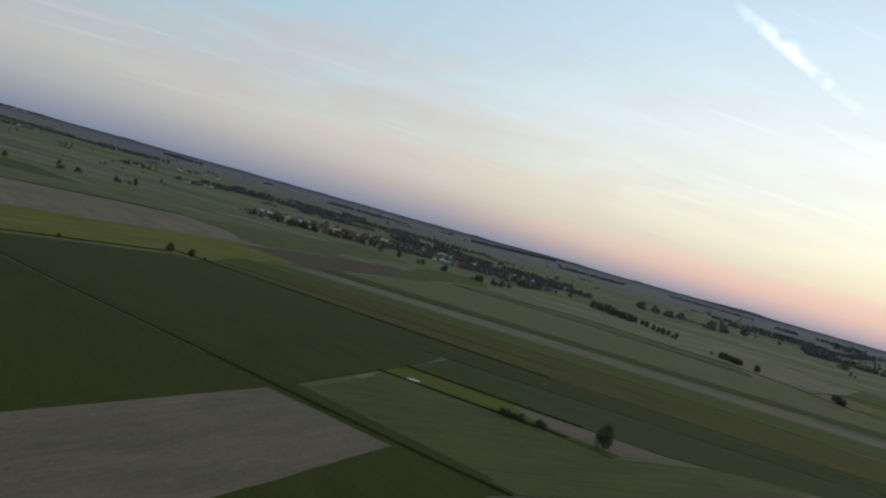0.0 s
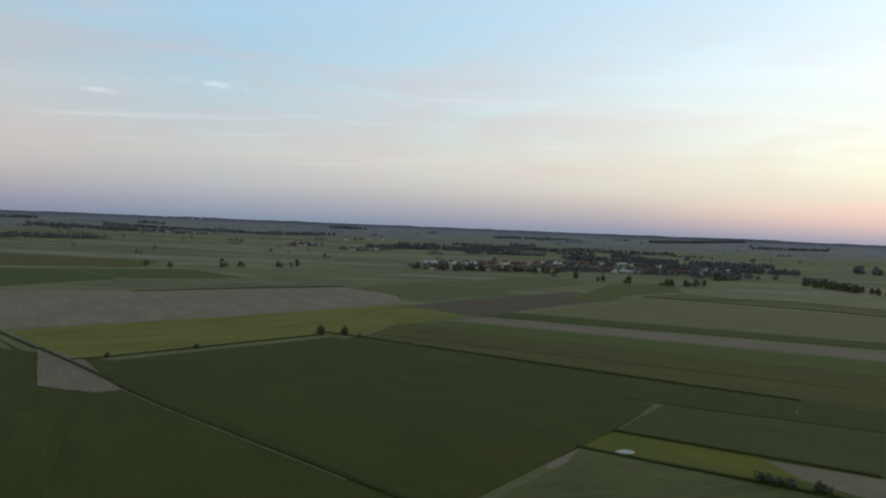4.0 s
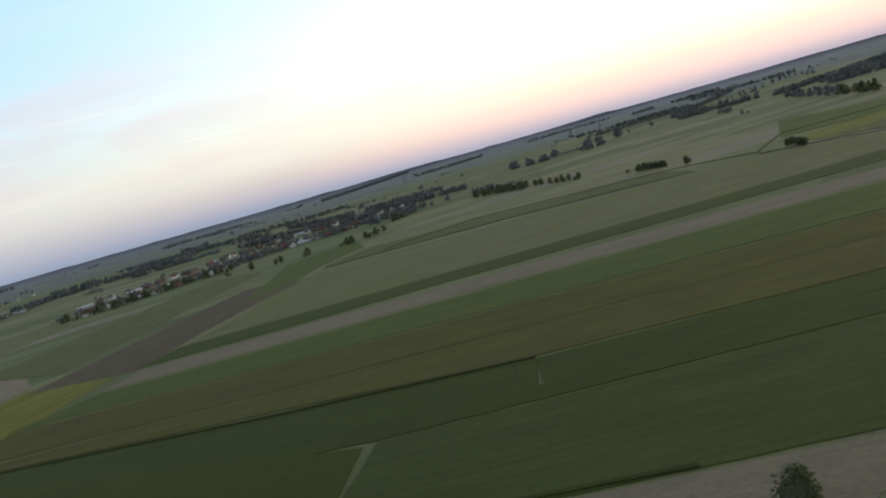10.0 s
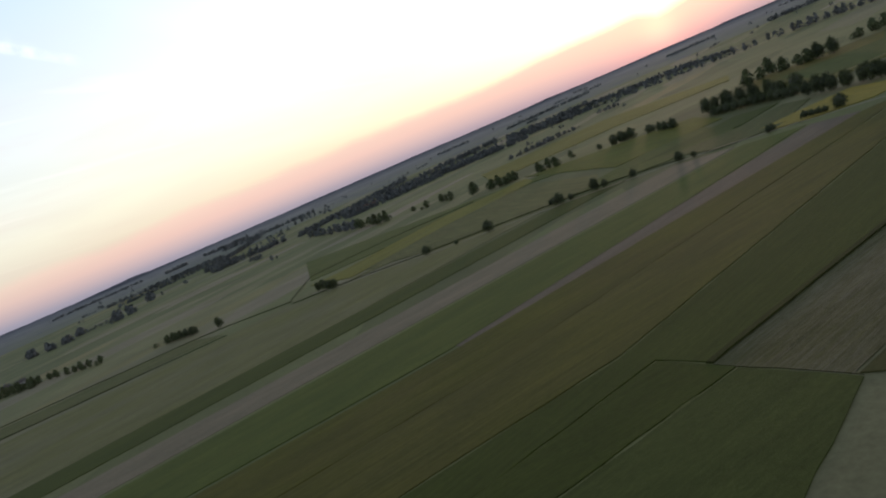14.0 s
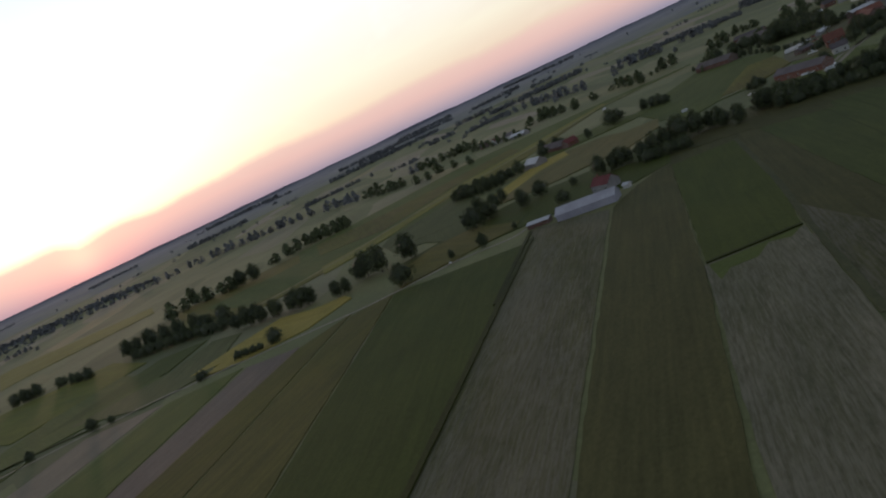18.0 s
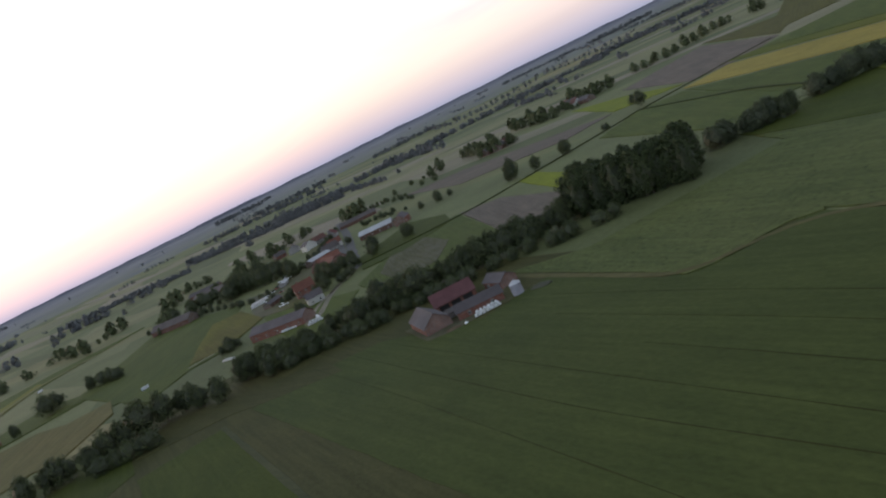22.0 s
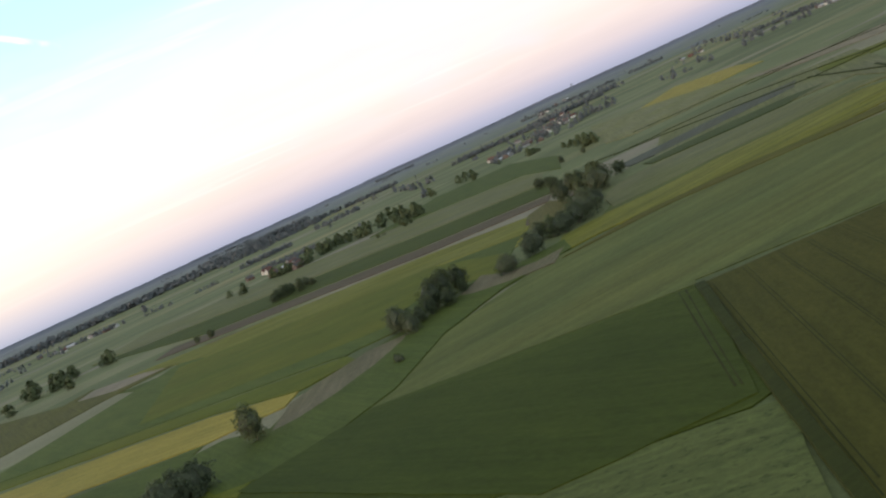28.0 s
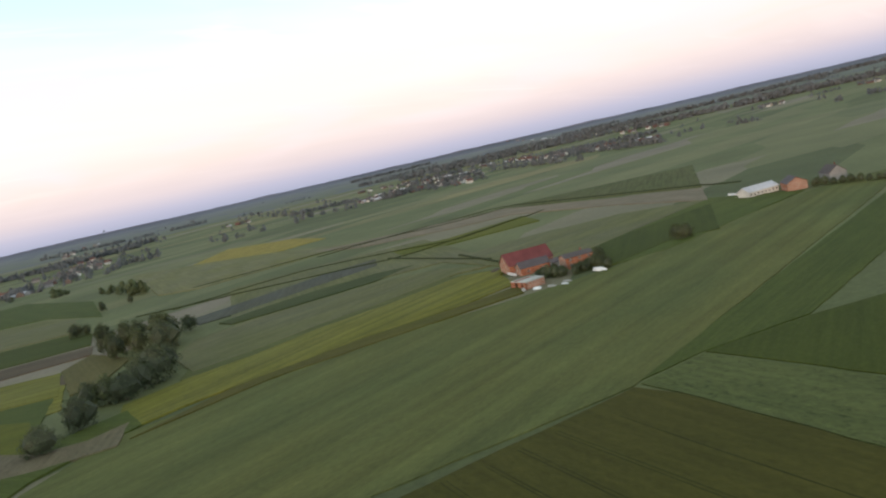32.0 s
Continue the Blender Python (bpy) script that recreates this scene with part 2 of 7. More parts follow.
def crop_material(name, base, second, streak=0.35, patch=0.5, rows=1.0, relief=0.3, blue=0.44, flecks=0.0, bare=0.0):
    """A field: rows along local x, broad patches of the second colour, fine mottling."""
    # growing crops are warm olive greens
    base, second = ((c[0] * 1.19, c[1] * 1.07, c[2] * blue * 1.27) if c[1] > c[0] else c for c in (base, second))
    m, nodes, links, bsdf = material(name)
    bsdf.inputs["Specular IOR Level"].default_value = 0.12
    wide = noise_at(nodes, links, 0.016, (0.6, 1.3, 1), 5)
    row = noise_at(nodes, links, 0.55 * rows, (0.03, 1.0, 1), 3)
    fine = noise_at(nodes, links, 0.9, (0.5, 1, 1), 6, rough=0.75)
    c = blend(nodes, links, "MIX", ramp(nodes, links, wide, (0.38, (0, 0, 0)), (0.38 + 0.42 / max(patch, 0.05) * 0.5, (patch,) * 3)), base, second)
    c = blend(nodes, links, "MULTIPLY", streak, c, ramp(nodes, links, row, (0.3, (0.45, 0.45, 0.45)), (0.7, (1.5, 1.5, 1.5))))
    c = blend(nodes, links, "MULTIPLY", 0.5, c, ramp(nodes, links, fine, (0.25, (0.5, 0.5, 0.5)), (0.75, (1.5, 1.5, 1.5))))
    if bare:
        worn = noise_at(nodes, links, 1.3, (0.07, 1.0, 1), 7, rough=0.75)
        area = noise_at(nodes, links, 0.02, (0.5, 1.2, 1), 4)
        both = blend(nodes, links, "ADD", 0.5, worn, area)
        c = blend(nodes, links, "MIX", ramp(nodes, links, both, (0.64, (0, 0, 0)), (0.88, (bare,) * 3)), c, second)
    cloud = noise_at(nodes, links, 0.05, (0.45, 1.2, 1), 6, rough=0.7)
    c = blend(nodes, links, "MULTIPLY", 0.55, c, ramp(nodes, links, cloud, (0.32, (0.72, 0.76, 0.7)), (0.68, (1.30, 1.24, 1.2))))
    if flecks:
        tuft = noise_at(nodes, links, 0.42, (0.8, 1.3, 1), 7, rough=0.8)
        c = blend(nodes, links, "MULTIPLY", flecks, c, ramp(nodes, links, tuft, (0.34, (0.35, 0.38, 0.35)), (0.46, (1, 1, 1)), (0.58, (1, 1, 1)), (0.70, (1.6, 1.6, 1.5))))
    info = nodes.new("ShaderNodeObjectInfo")
    c = blend(nodes, links, "MULTIPLY", 1.0, c, ramp(nodes, links, info.outputs["Random"], (0.0, (0.86, 0.88, 0.86)), (1.0, (1.12, 1.1, 1.1))))
    links.new(c, bsdf.inputs["Base Color"])
    bump(nodes, links, bsdf, fine, relief, 0.5)
    return m


CROPS = {
    "dark": crop_material("dark_green_crop", (0.047, 0.058, 0.017), (0.039, 0.052, 0.016), 0.12, 0.4),
    "deep": crop_material("deep_green_crop", (0.043, 0.060, 0.020), (0.054, 0.070, 0.024), 0.22, 0.4),
    "deep2": crop_material("drilled_green_crop", (0.047, 0.064, 0.026), (0.042, 0.060, 0.023), 0.22, 0.5, 0.8, blue=0.55),
    "sedge": crop_material("dull_green_crop", (0.050, 0.055, 0.026), (0.058, 0.060, 0.028), 0.3, 0.6, blue=0.66),
    "green": crop_material("green_crop", (0.058, 0.082, 0.032), (0.070, 0.088, 0.034), 0.25, 0.6, blue=0.5),
    "lush": crop_material("lush_green_crop", (0.080, 0.102, 0.028), (0.112, 0.116, 0.034), 0.25, 0.7, blue=0.4),
    "bright": crop_material("bright_weeds", (0.15, 0.19, 0.030), (0.11, 0.14, 0.03), 0.15, 0.7),
    "pale": crop_material("pale_green_crop", (0.118, 0.128, 0.070), (0.148, 0.138, 0.088), 0.3, 0.7, blue=0.64),
    "grey": crop_material("grey_green_crop", (0.080, 0.094, 0.050), (0.102, 0.106, 0.066), 0.4, 0.6, blue=0.6),
    "teal": crop_material("blue_green_crop", (0.052, 0.070, 0.048), (0.060, 0.075, 0.052), 0.25, 0.5),
    "olive": crop_material("olive_crop", (0.080, 0.074, 0.021), (0.074, 0.078, 0.023), 0.3, 0.7),
    "olive2": crop_material("olive_barley", (0.068, 0.063, 0.012), (0.077, 0.067, 0.014), 0.25, 0.6, 0.7),
    "brown2": crop_material("brownish_crop", (0.086, 0.076, 0.020), (0.080, 0.088, 0.024), 0.3, 0.8),
    "yellowgreen": crop_material("yellow_green_grass", (0.158, 0.150, 0.036), (0.114, 0.121, 0.034), 0.5, 0.8, 0.5, flecks=0.4, blue=0.4),
    "ochre": crop_material("ripe_yellow_crop", (0.275, 0.215, 0.050), (0.225, 0.185, 0.046), 0.25, 0.6),
    "ochre2": crop_material("dry_grass", (0.125, 0.105, 0.040), (0.100, 0.095, 0.038), 0.25, 0.7),
    "soil": crop_material("grey_soil", (0.202, 0.166, 0.128), (0.170, 0.140, 0.108), 0.16, 0.8),
    "mauve": crop_material("mauve_soil", (0.124, 0.100, 0.086), (0.142, 0.114, 0.094), 0.3, 0.7),
    "greysoil": crop_material("harrowed_soil", (0.086, 0.086, 0.076), (0.074, 0.078, 0.064), 0.3, 0.7),
    "brown": crop_material("brown_soil", (0.105, 0.078, 0.055), (0.120, 0.092, 0.062), 0.35, 0.6),
    "rowbrown": crop_material("tan_soil", (0.205, 0.166, 0.122), (0.175, 0.146, 0.106), 0.3, 0.7),
    "streak": crop_material("patchy_grass", (0.060, 0.066, 0.036), (0.150, 0.134, 0.106), 0.35, 0.3, 0.9, 0.6, flecks=0.45, bare=0.7, blue=0.6),
    "worn": crop_material("worn_green_crop", (0.050, 0.056, 0.030), (0.112, 0.104, 0.080), 0.45, 0.4, 0.6, 0.6, flecks=0.45, bare=1.0, blue=0.6),
    "moss": crop_material("mossy_stubble", (0.080, 0.080, 0.046), (0.168, 0.152, 0.116), 0.35, 0.5, 0.35, 0.5, flecks=0.35, bare=0.8),
    "yard": crop_material("trodden_yard", (0.105, 0.098, 0.070), (0.070, 0.076, 0.040), 0.1, 0.9),
    "bank": crop_material("sandy_ground", (0.150, 0.124, 0.082), (0.112, 0.100, 0.058), 0.25, 0.9, flecks=0.4),
    "banded": crop_material("banded_green_crop", (0.086, 0.106, 0.060), (0.108, 0.114, 0.056), 0.36, 0.7, 0.25, blue=0.52),
    "wheat": crop_material("lodged_wheat", (0.082, 0.106, 0.052), (0.100, 0.118, 0.060), 0.3, 0.6, 0.8, 0.9, flecks=1.0, blue=0.6),
}
RIBBONS = {
    "grass": crop_material("rank_grass", (0.026, 0.034, 0.015), (0.036, 0.042, 0.018), 0.2, 0.6),
    "grass2": crop_material("worn_grass", (0.050, 0.058, 0.034), (0.044, 0.054, 0.030), 0.2, 0.6, blue=0.7),
    "soil": CROPS["rowbrown"],
    "gravel": crop_material("pale_gravel", (0.22, 0.195, 0.155), (0.17, 0.15, 0.12), 0.3, 0.6),
    "straw": crop_material("mown_strip", (0.150, 0.140, 0.062), (0.130, 0.128, 0.054), 0.3, 0.6),
    "tan": crop_material("sandy_track", (0.130, 0.110, 0.048), (0.092, 0.086, 0.038), 0.3, 0.7),
    "brownpath": CROPS["brown2"],
    "bank": crop_material("trodden_earth", (0.160, 0.130, 0.090), (0.125, 0.105, 0.070), 0.3, 0.6),
    "asphalt": crop_material("worn_asphalt", (0.115, 0.110, 0.115), (0.09, 0.088, 0.09), 0.15, 0.4),
    "wheel": crop_material("wheel_ruts", (0.028, 0.034, 0.015), (0.034, 0.040, 0.017), 0.1, 0.3),
}


def ground_material():
    """Far farmland: long narrow plots of many crops."""
    m, nodes, links, bsdf = material("farmland")
    tc, mp, vo = nodes.new("ShaderNodeTexCoord"), nodes.new("ShaderNodeMapping"), nodes.new("ShaderNodeTexVoronoi")
    mp.inputs["Rotation"].default_value = (0, 0, radians(24))
    mp.inputs["Scale"].default_value = (0.0030, 0.0125, 1)
    vo.voronoi_dimensions, vo.distance = "2D", "CHEBYCHEV"
    vo.inputs["Scale"].default_value = 1.0
    links.new(tc.outputs["Object"], mp.inputs[0])
    links.new(mp.outputs[0], vo.inputs["Vector"])
    sep = nodes.new("ShaderNodeSeparateColor")
    links.new(vo.outputs["Color"], sep.inputs[0])
    c = ramp(nodes, links, sep.outputs[0], (0.0, (0.072, 0.082, 0.029)), (0.3, (0.095, 0.106, 0.038)), (0.55, (0.113, 0.120, 0.046)),
             (0.75, (0.137, 0.134, 0.058)), (0.88, (0.167, 0.143, 0.097)), (0.93, (0.090, 0.103, 0.034)), (1.0, (0.178, 0.151, 0.064)))
    c = blend(nodes, links, "MULTIPLY", 1.0, c, (1.16, 1.14, 1.24))
    patch = noise_at(nodes, links, 0.012, detail=6)
    fine = noise_at(nodes, links, 0.35, detail=6, rough=0.7)
    c = blend(nodes, links, "MULTIPLY", 0.6, c, ramp(nodes, links, patch, (0.3, (0.7, 0.7, 0.7)), (0.7, (1.3, 1.3, 1.3))))
    c = blend(nodes, links, "MULTIPLY", 0.5, c, ramp(nodes, links, fine, (0.3, (0.6, 0.6, 0.6)), (0.7, (1.4, 1.4, 1.4))))
    links.new(c, bsdf.inputs["Base Color"])
    bump(nodes, links, bsdf, fine, 0.3, 0.4)
    return m


def plain_material(name, base, second, scale=1.5, rough=0.85, metal=0.0, stretch=(1, 1, 1), relief=0.25):
    m, nodes, links, bsdf = material(name, rough, metal)
    a = noise_at(nodes, links, scale, stretch, 6, rough=0.65)
    b = noise_at(nodes, links, scale * 0.15, (1, 1, 1), 3)
    c = ramp(nodes, links, a, (0.3, base), (0.7, second))
    c = blend(nodes, links, "MULTIPLY", 0.6, c, ramp(nodes, links, b, (0.3, (0.7, 0.7, 0.7)), (0.7, (1.25, 1.25, 1.25))))
    info = nodes.new("ShaderNodeObjectInfo")
    c = blend(nodes, links, "MULTIPLY", 1.0, c, ramp(nodes, links, info.outputs["Random"], (0.0, (0.85, 0.85, 0.85)), (1.0, (1.12, 1.12, 1.12))))
    links.new(c, bsdf.inputs["Base Color"])
    bump(nodes, links, bsdf, a, relief, 0.05)
    return m


def brick_material(name, base, second, mortar):
    m, nodes, links, bsdf = material(name)
    tc, br = nodes.new("ShaderNodeTexCoord"), nodes.new("ShaderNodeTexBrick")
    mp = nodes.new("ShaderNodeMapping")
    mp.inputs["Rotation"].default_value = (radians(90), 0, 0)
    links.new(tc.outputs["Object"], mp.inputs[0])
    links.new(mp.outputs[0], br.inputs[0])
    for key, value in (("Color1", base), ("Color2", second), ("Mortar", mortar)):
        br.inputs[key].default_value = (*value, 1)
    br.inputs["Scale"].default_value, br.inputs["Mortar Size"].default_value = 2.0, 0.012
    st = noise_at(nodes, links, 0.5, detail=6)
    c = blend(nodes, links, "MULTIPLY", 0.8, br.outputs[0], ramp(nodes, links, st, (0.3, (0.6, 0.58, 0.56)), (0.7, (1.2, 1.2, 1.2))))
    links.new(c, bsdf.inputs["Base Color"])
    bump(nodes, links, bsdf, br.outputs["Fac"], 0.3, 0.02)
    return m


def leaf_material(name, dark, light):
    dark, light = ((c[0] * 1.68, c[1] * 1.62, c[2] * 1.34) for c in (dark, light))
    m, nodes, links, bsdf = material(name, 0.7)
    geo, info = nodes.new("ShaderNodeNewGeometry"), nodes.new("ShaderNodeObjectInfo")
    c = ramp(nodes, links, geo.outputs["Random Per Island"], (0.0, dark), (1.0, light))
    c = blend(nodes, links, "MULTIPLY", 1.0, c, ramp(nodes, links, info.outputs["Random"], (0.0, (0.78, 0.80, 0.78)), (1.0, (1.2, 1.15, 1.1))))
    links.new(c, bsdf.inputs["Base Color"])
    return m


GROUND = ground_material()
BARK = plain_material("bark", (0.07, 0.055, 0.04), (0.12, 0.095, 0.07), 3)
LEAVES = {
    "broad": leaf_material("broad_leaves", (0.026, 0.034, 0.018), (0.051, 0.063, 0.032)),
    "tall": leaf_material("poplar_leaves", (0.017, 0.025, 0.011), (0.034, 0.046, 0.020)),
    "bush": leaf_material("bush_leaves", (0.026, 0.035, 0.018), (0.050, 0.063, 0.031)),
    "shrub": leaf_material("shrub_leaves", (0.026, 0.038, 0.015), (0.052, 0.066, 0.026)),
    "willow": leaf_material("willow_leaves", (0.028, 0.037, 0.023), (0.054, 0.066, 0.042)),
}
# filler core of the crowns, the shade inside painted as a dark green
SHADED_CORE = leaf_material("shaded_core_leaves", (0.024, 0.029, 0.021), (0.034, 0.040, 0.029))
# leaves of the farthest trees, paler and bluer: haze painted into the colour
HAZED_LEAVES = leaf_material("hazed_leaves", (0.056, 0.062, 0.084), (0.088, 0.094, 0.122))


def hazy_land_material():
    m, nodes, links, bsdf = material("hazy_land")
    plots = noise_at(nodes, links, 0.006, detail=5, rough=0.7)
    woods = noise_at(nodes, links, 0.0055, detail=7, rough=0.7)
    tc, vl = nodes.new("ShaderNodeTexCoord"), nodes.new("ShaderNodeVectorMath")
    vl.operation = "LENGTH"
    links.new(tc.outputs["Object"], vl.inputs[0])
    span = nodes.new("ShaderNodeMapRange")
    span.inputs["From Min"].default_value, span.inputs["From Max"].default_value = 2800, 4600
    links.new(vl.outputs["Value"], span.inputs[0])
    # painted haze: the land colour turns paler and bluer with distance from the centre
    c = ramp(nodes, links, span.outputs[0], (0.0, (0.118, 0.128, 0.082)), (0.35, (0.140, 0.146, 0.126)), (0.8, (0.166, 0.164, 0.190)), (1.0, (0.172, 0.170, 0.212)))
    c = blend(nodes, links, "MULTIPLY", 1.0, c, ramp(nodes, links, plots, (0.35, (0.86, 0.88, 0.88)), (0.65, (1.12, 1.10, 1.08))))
    # wood patches get a blue-grey with the same painted haze
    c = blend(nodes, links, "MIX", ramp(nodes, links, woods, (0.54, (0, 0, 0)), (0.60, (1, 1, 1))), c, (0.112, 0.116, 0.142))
    links.new(c, bsdf.inputs["Base Color"])
    return m


HAZY_LAND = hazy_land_material()
# blue-grey of the rim woods, haze included in the colour
HAZY_RIM = plain_material("hazy_rim_woods", (0.104, 0.108, 0.142), (0.132, 0.134, 0.168), 0.01)
BRICK = brick_material("old_brick", (0.24, 0.098, 0.068), (0.19, 0.080, 0.058), (0.25, 0.21, 0.19))
ORANGE = brick_material("orange_block", (0.40, 0.140, 0.072), (0.32, 0.112, 0.062), (0.38, 0.30, 0.25))
DARKBRICK = brick_material("dark_brick", (0.17, 0.085, 0.065), (0.13, 0.07, 0.055), (0.2, 0.18, 0.16))
PLASTER = plain_material("pale_plaster", (0.46, 0.44, 0.41), (0.58, 0.56, 0.52), 0.8)
GREYWALL = plain_material("grey_render", (0.24, 0.225, 0.22), (0.32, 0.30, 0.29), 0.8)
TILE_RED = plain_material("red_roof", (0.165, 0.046, 0.046), (0.128, 0.042, 0.043), 1.2, stretch=(1, 3, 1))
TILE_MAUVE = plain_material("mauve_red_roof", (0.135, 0.058, 0.062), (0.105, 0.050, 0.054), 1.2, stretch=(1, 3, 1))
TILE_MUTED = plain_material("dull_red_roof", (0.165, 0.078, 0.066), (0.125, 0.066, 0.058), 1.2, stretch=(1, 3, 1))
TILE_ORANGE = plain_material("orange_tiles", (0.20, 0.078, 0.056), (0.15, 0.068, 0.053), 1.2, stretch=(1, 3, 1))
TILE_GREY = plain_material("fibre_cement_roof", (0.098, 0.083, 0.090), (0.128, 0.108, 0.116), 0.9, stretch=(1, 4, 1))
TILE_DARK = plain_material("dark_roof", (0.085, 0.072, 0.074), (0.125, 0.105, 0.104), 0.9, stretch=(1, 4, 1))
METAL_WHITE = plain_material("pale_metal_roof", (0.44, 0.44, 0.49), (0.54, 0.54, 0.58), 0.5, 0.5, stretch=(3, 0.3, 1))
METAL_SHEET = plain_material("grey_metal_sheet", (0.31, 0.30, 0.345), (0.39, 0.38, 0.43), 0.5, 0.5, stretch=(3, 0.3, 1))
WHITE = plain_material("white_film", (0.70, 0.71, 0.74), (0.80, 0.80, 0.82), 1.0, 0.45)
# near-black that stands in for the shade inside open barn bays
SHADED_INTERIOR = plain_material("shaded_interior", (0.020, 0.018, 0.018), (0.035, 0.030, 0.028), 1.0)
WOOD = plain_material("weathered_wood", (0.14, 0.105, 0.075), (0.20, 0.16, 0.12), 2.0)
CONCRETE = plain_material("concrete", (0.36, 0.35, 0.33), (0.44, 0.42, 0.40), 0.8)
PAINT = [plain_material("car_paint_" + n, c, times(c, 1.15), 2, 0.3) for n, c in (("silver", (0.5, 0.5, 0.52)), ("red", (0.3, 0.04, 0.03)), ("blue", (0.05, 0.08, 0.2)))]
RUBBER = plain_material("rubber", (0.02, 0.02, 0.02), (0.03, 0.03, 0.03), 3)
glass_m, _, _, glass_b = material("window_glass", 0.08)
glass_b.inputs["Base Color"].default_value = (0.03, 0.035, 0.04, 1)
glass_b.inputs["Specular IOR Level"].default_value = 0.6
GLASS = glass_m
water_m, wn_, wl_, water_b = material("still_water", 0.22)
water_b.inputs["Base Color"].default_value = (0.05, 0.055, 0.05, 1)
water_b.inputs["Specular IOR Level"].default_value = 0.3
bump(wn_, wl_, water_b, noise_at(wn_, wl_, 0.6), 0.02, 0.1)
WATER = water_m

# ---- mesh helpers ----


def mesh_of(name, bm, mat, smooth=False):
    me = bpy.data.meshes.new(name)
    bm.to_mesh(me)
    bm.free()
    me.materials.append(mat)
    if smooth:
        for p in me.polygons:
            p.use_smooth = True
    return me


def part(name, bm, mat, parent, label="", smooth=False):
    ob = new(name, mesh_of(name, bm, mat, smooth))
    ob.parent = parent
    return tagged(ob, label)


def base(name, m, label, category, group="", kind=""):
    ob = new(name)
    ob.empty_display_size = 0.5
    ob.matrix_basis = m
    return tagged(ob, label, category, group, kind)


def box(bm, size, m):
    r = bmesh.ops.create_cube(bm, size=1, matrix=m @ Matrix.Diagonal((*size, 1)))
    return r["verts"]


def bevelled(bm, width):
    bmesh.ops.bevel(bm, geom=bm.edges[:], offset=width, segments=1, affect="EDGES")


CX, CY = 230, 60


def land(x, y):
    """The plain, which rises gently to the rim far out."""
    d = math.hypot(x - CX, y - CY)
    return 0.0 if d < 2200 else 60 * ((d - 2200) / 2400) ** 1.5


# ---- ground ----
gbm = bmesh.new()
AROUND = 160
ring_before = [gbm.verts.new((CX, CY, 0))]
for r in (150, 400, 800, 1300, 1800, 2200, 2350, 2500, 2700, 2900, 3150, 3400, 3700, 4000, 4300, 4600):
    ring = []
    for i in range(AROUND):
        a = i * math.tau / AROUND
        x, y = CX + r * math.cos(a), CY + r * math.sin(a)
        ring.append(gbm.verts.new((x, y, land(x, y) - (0.1 if r < 2300 else 0))))
    for i in range(AROUND):
        j = (i + 1) % AROUND
        gbm.faces.new((ring_before[0], ring[i], ring[j]) if len(ring_before) == 1 else (ring_before[i], ring[i], ring[j], ring_before[j]))
    ring_before = ring
tagged(new("ground", mesh_of("ground", gbm, GROUND, True)), "flat green farmland of narrow plots reaching the horizon", "ground", kind="structure")

# the distance beyond the near plain, haze painted in: fields and woods run together, low wooded rises at the rim
rng = random.Random(4)
dbm = bmesh.new()
rim = []
STEPS = (2950, 3100, 3500, 4000, 4200, 4400, 4600)
for i in range(900):
    a = i * math.tau / 900
    d = Vector((math.cos(a), math.sin(a), 0))
    tall = 5 + 8 * max(0, noise.noise(d * 9)) + 5 * max(0, noise.noise(d * 40)) + rng.uniform(0, 1.2)
    column = [dbm.verts.new(Vector((CX, CY, land(CX + r, CY) + (1.0 if r > 2950 else -2.0))) + d * r) for r in STEPS]
    column.append(dbm.verts.new(Vector((CX, CY, 60 + tall)) + d * 4606))
    rim.append(column)
for i in range(900):
    for k in range(len(STEPS)):
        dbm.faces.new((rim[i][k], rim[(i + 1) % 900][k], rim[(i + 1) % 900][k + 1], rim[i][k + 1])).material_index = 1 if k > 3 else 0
dme = mesh_of("backdrop", dbm, HAZY_LAND, True)
dme.materials.append(HAZY_RIM)
tagged(new("backdrop", dme), "blue-grey fields and woods along the horizon, with haze painted into their colour", "backdrop", kind="structure")

# ---- fields ----
FIELD_WORDS = {
    "dark": "even dark green crop in a large flat field", "deep": "deep green crop in a flat field with faint rows",
    "deep2": "dark green cereal crop crossed by wheel tracks", "sedge": "dull dark green crop in a wide plot", "green": "mid-green crop in a long narrow plot",
    "lush": "lush bright green crop in a long plot", "bright": "vivid yellow-green weeds on a small plot",
    "pale": "pale greyish-green crop in a long plot", "grey": "grey-green crop with pale worn streaks",
    "teal": "dark blue-green crop in a narrow strip", "olive": "olive-green ripening crop in a long strip",
    "olive2": "olive-brown barley field with paired wheel tracks", "brown2": "brownish-green crop in a long strip",
    "yellowgreen": "yellow-green grass meadow beside the fields", "ochre": "ripe yellow crop in a small field",
    "ochre2": "dry yellowish grass beside the farm road", "soil": "bare grey-brown soil, harrowed in rows",
    "mauve": "bare mauve-grey soil between green plots", "greysoil": "grey harrowed soil in a strip",
    "brown": "bare brown soil between green plots", "rowbrown": "bare tan soil in a long curved strip",
    "streak": "patchy green grass with pale dry streaks", "worn": "dull green crop with faint pale streaks", "moss": "pale stubble overgrown with green moss",
    "yard": "bare trodden earth of a farmyard", "bank": "bare trodden sandy ground beside the stream",
    "banded": "light green cereal crop with long darker bands",
    "wheat": "lumpy green wheat field with a ragged surface",
}
frng = random.Random(11)
field_count = 0
PLOTS = []


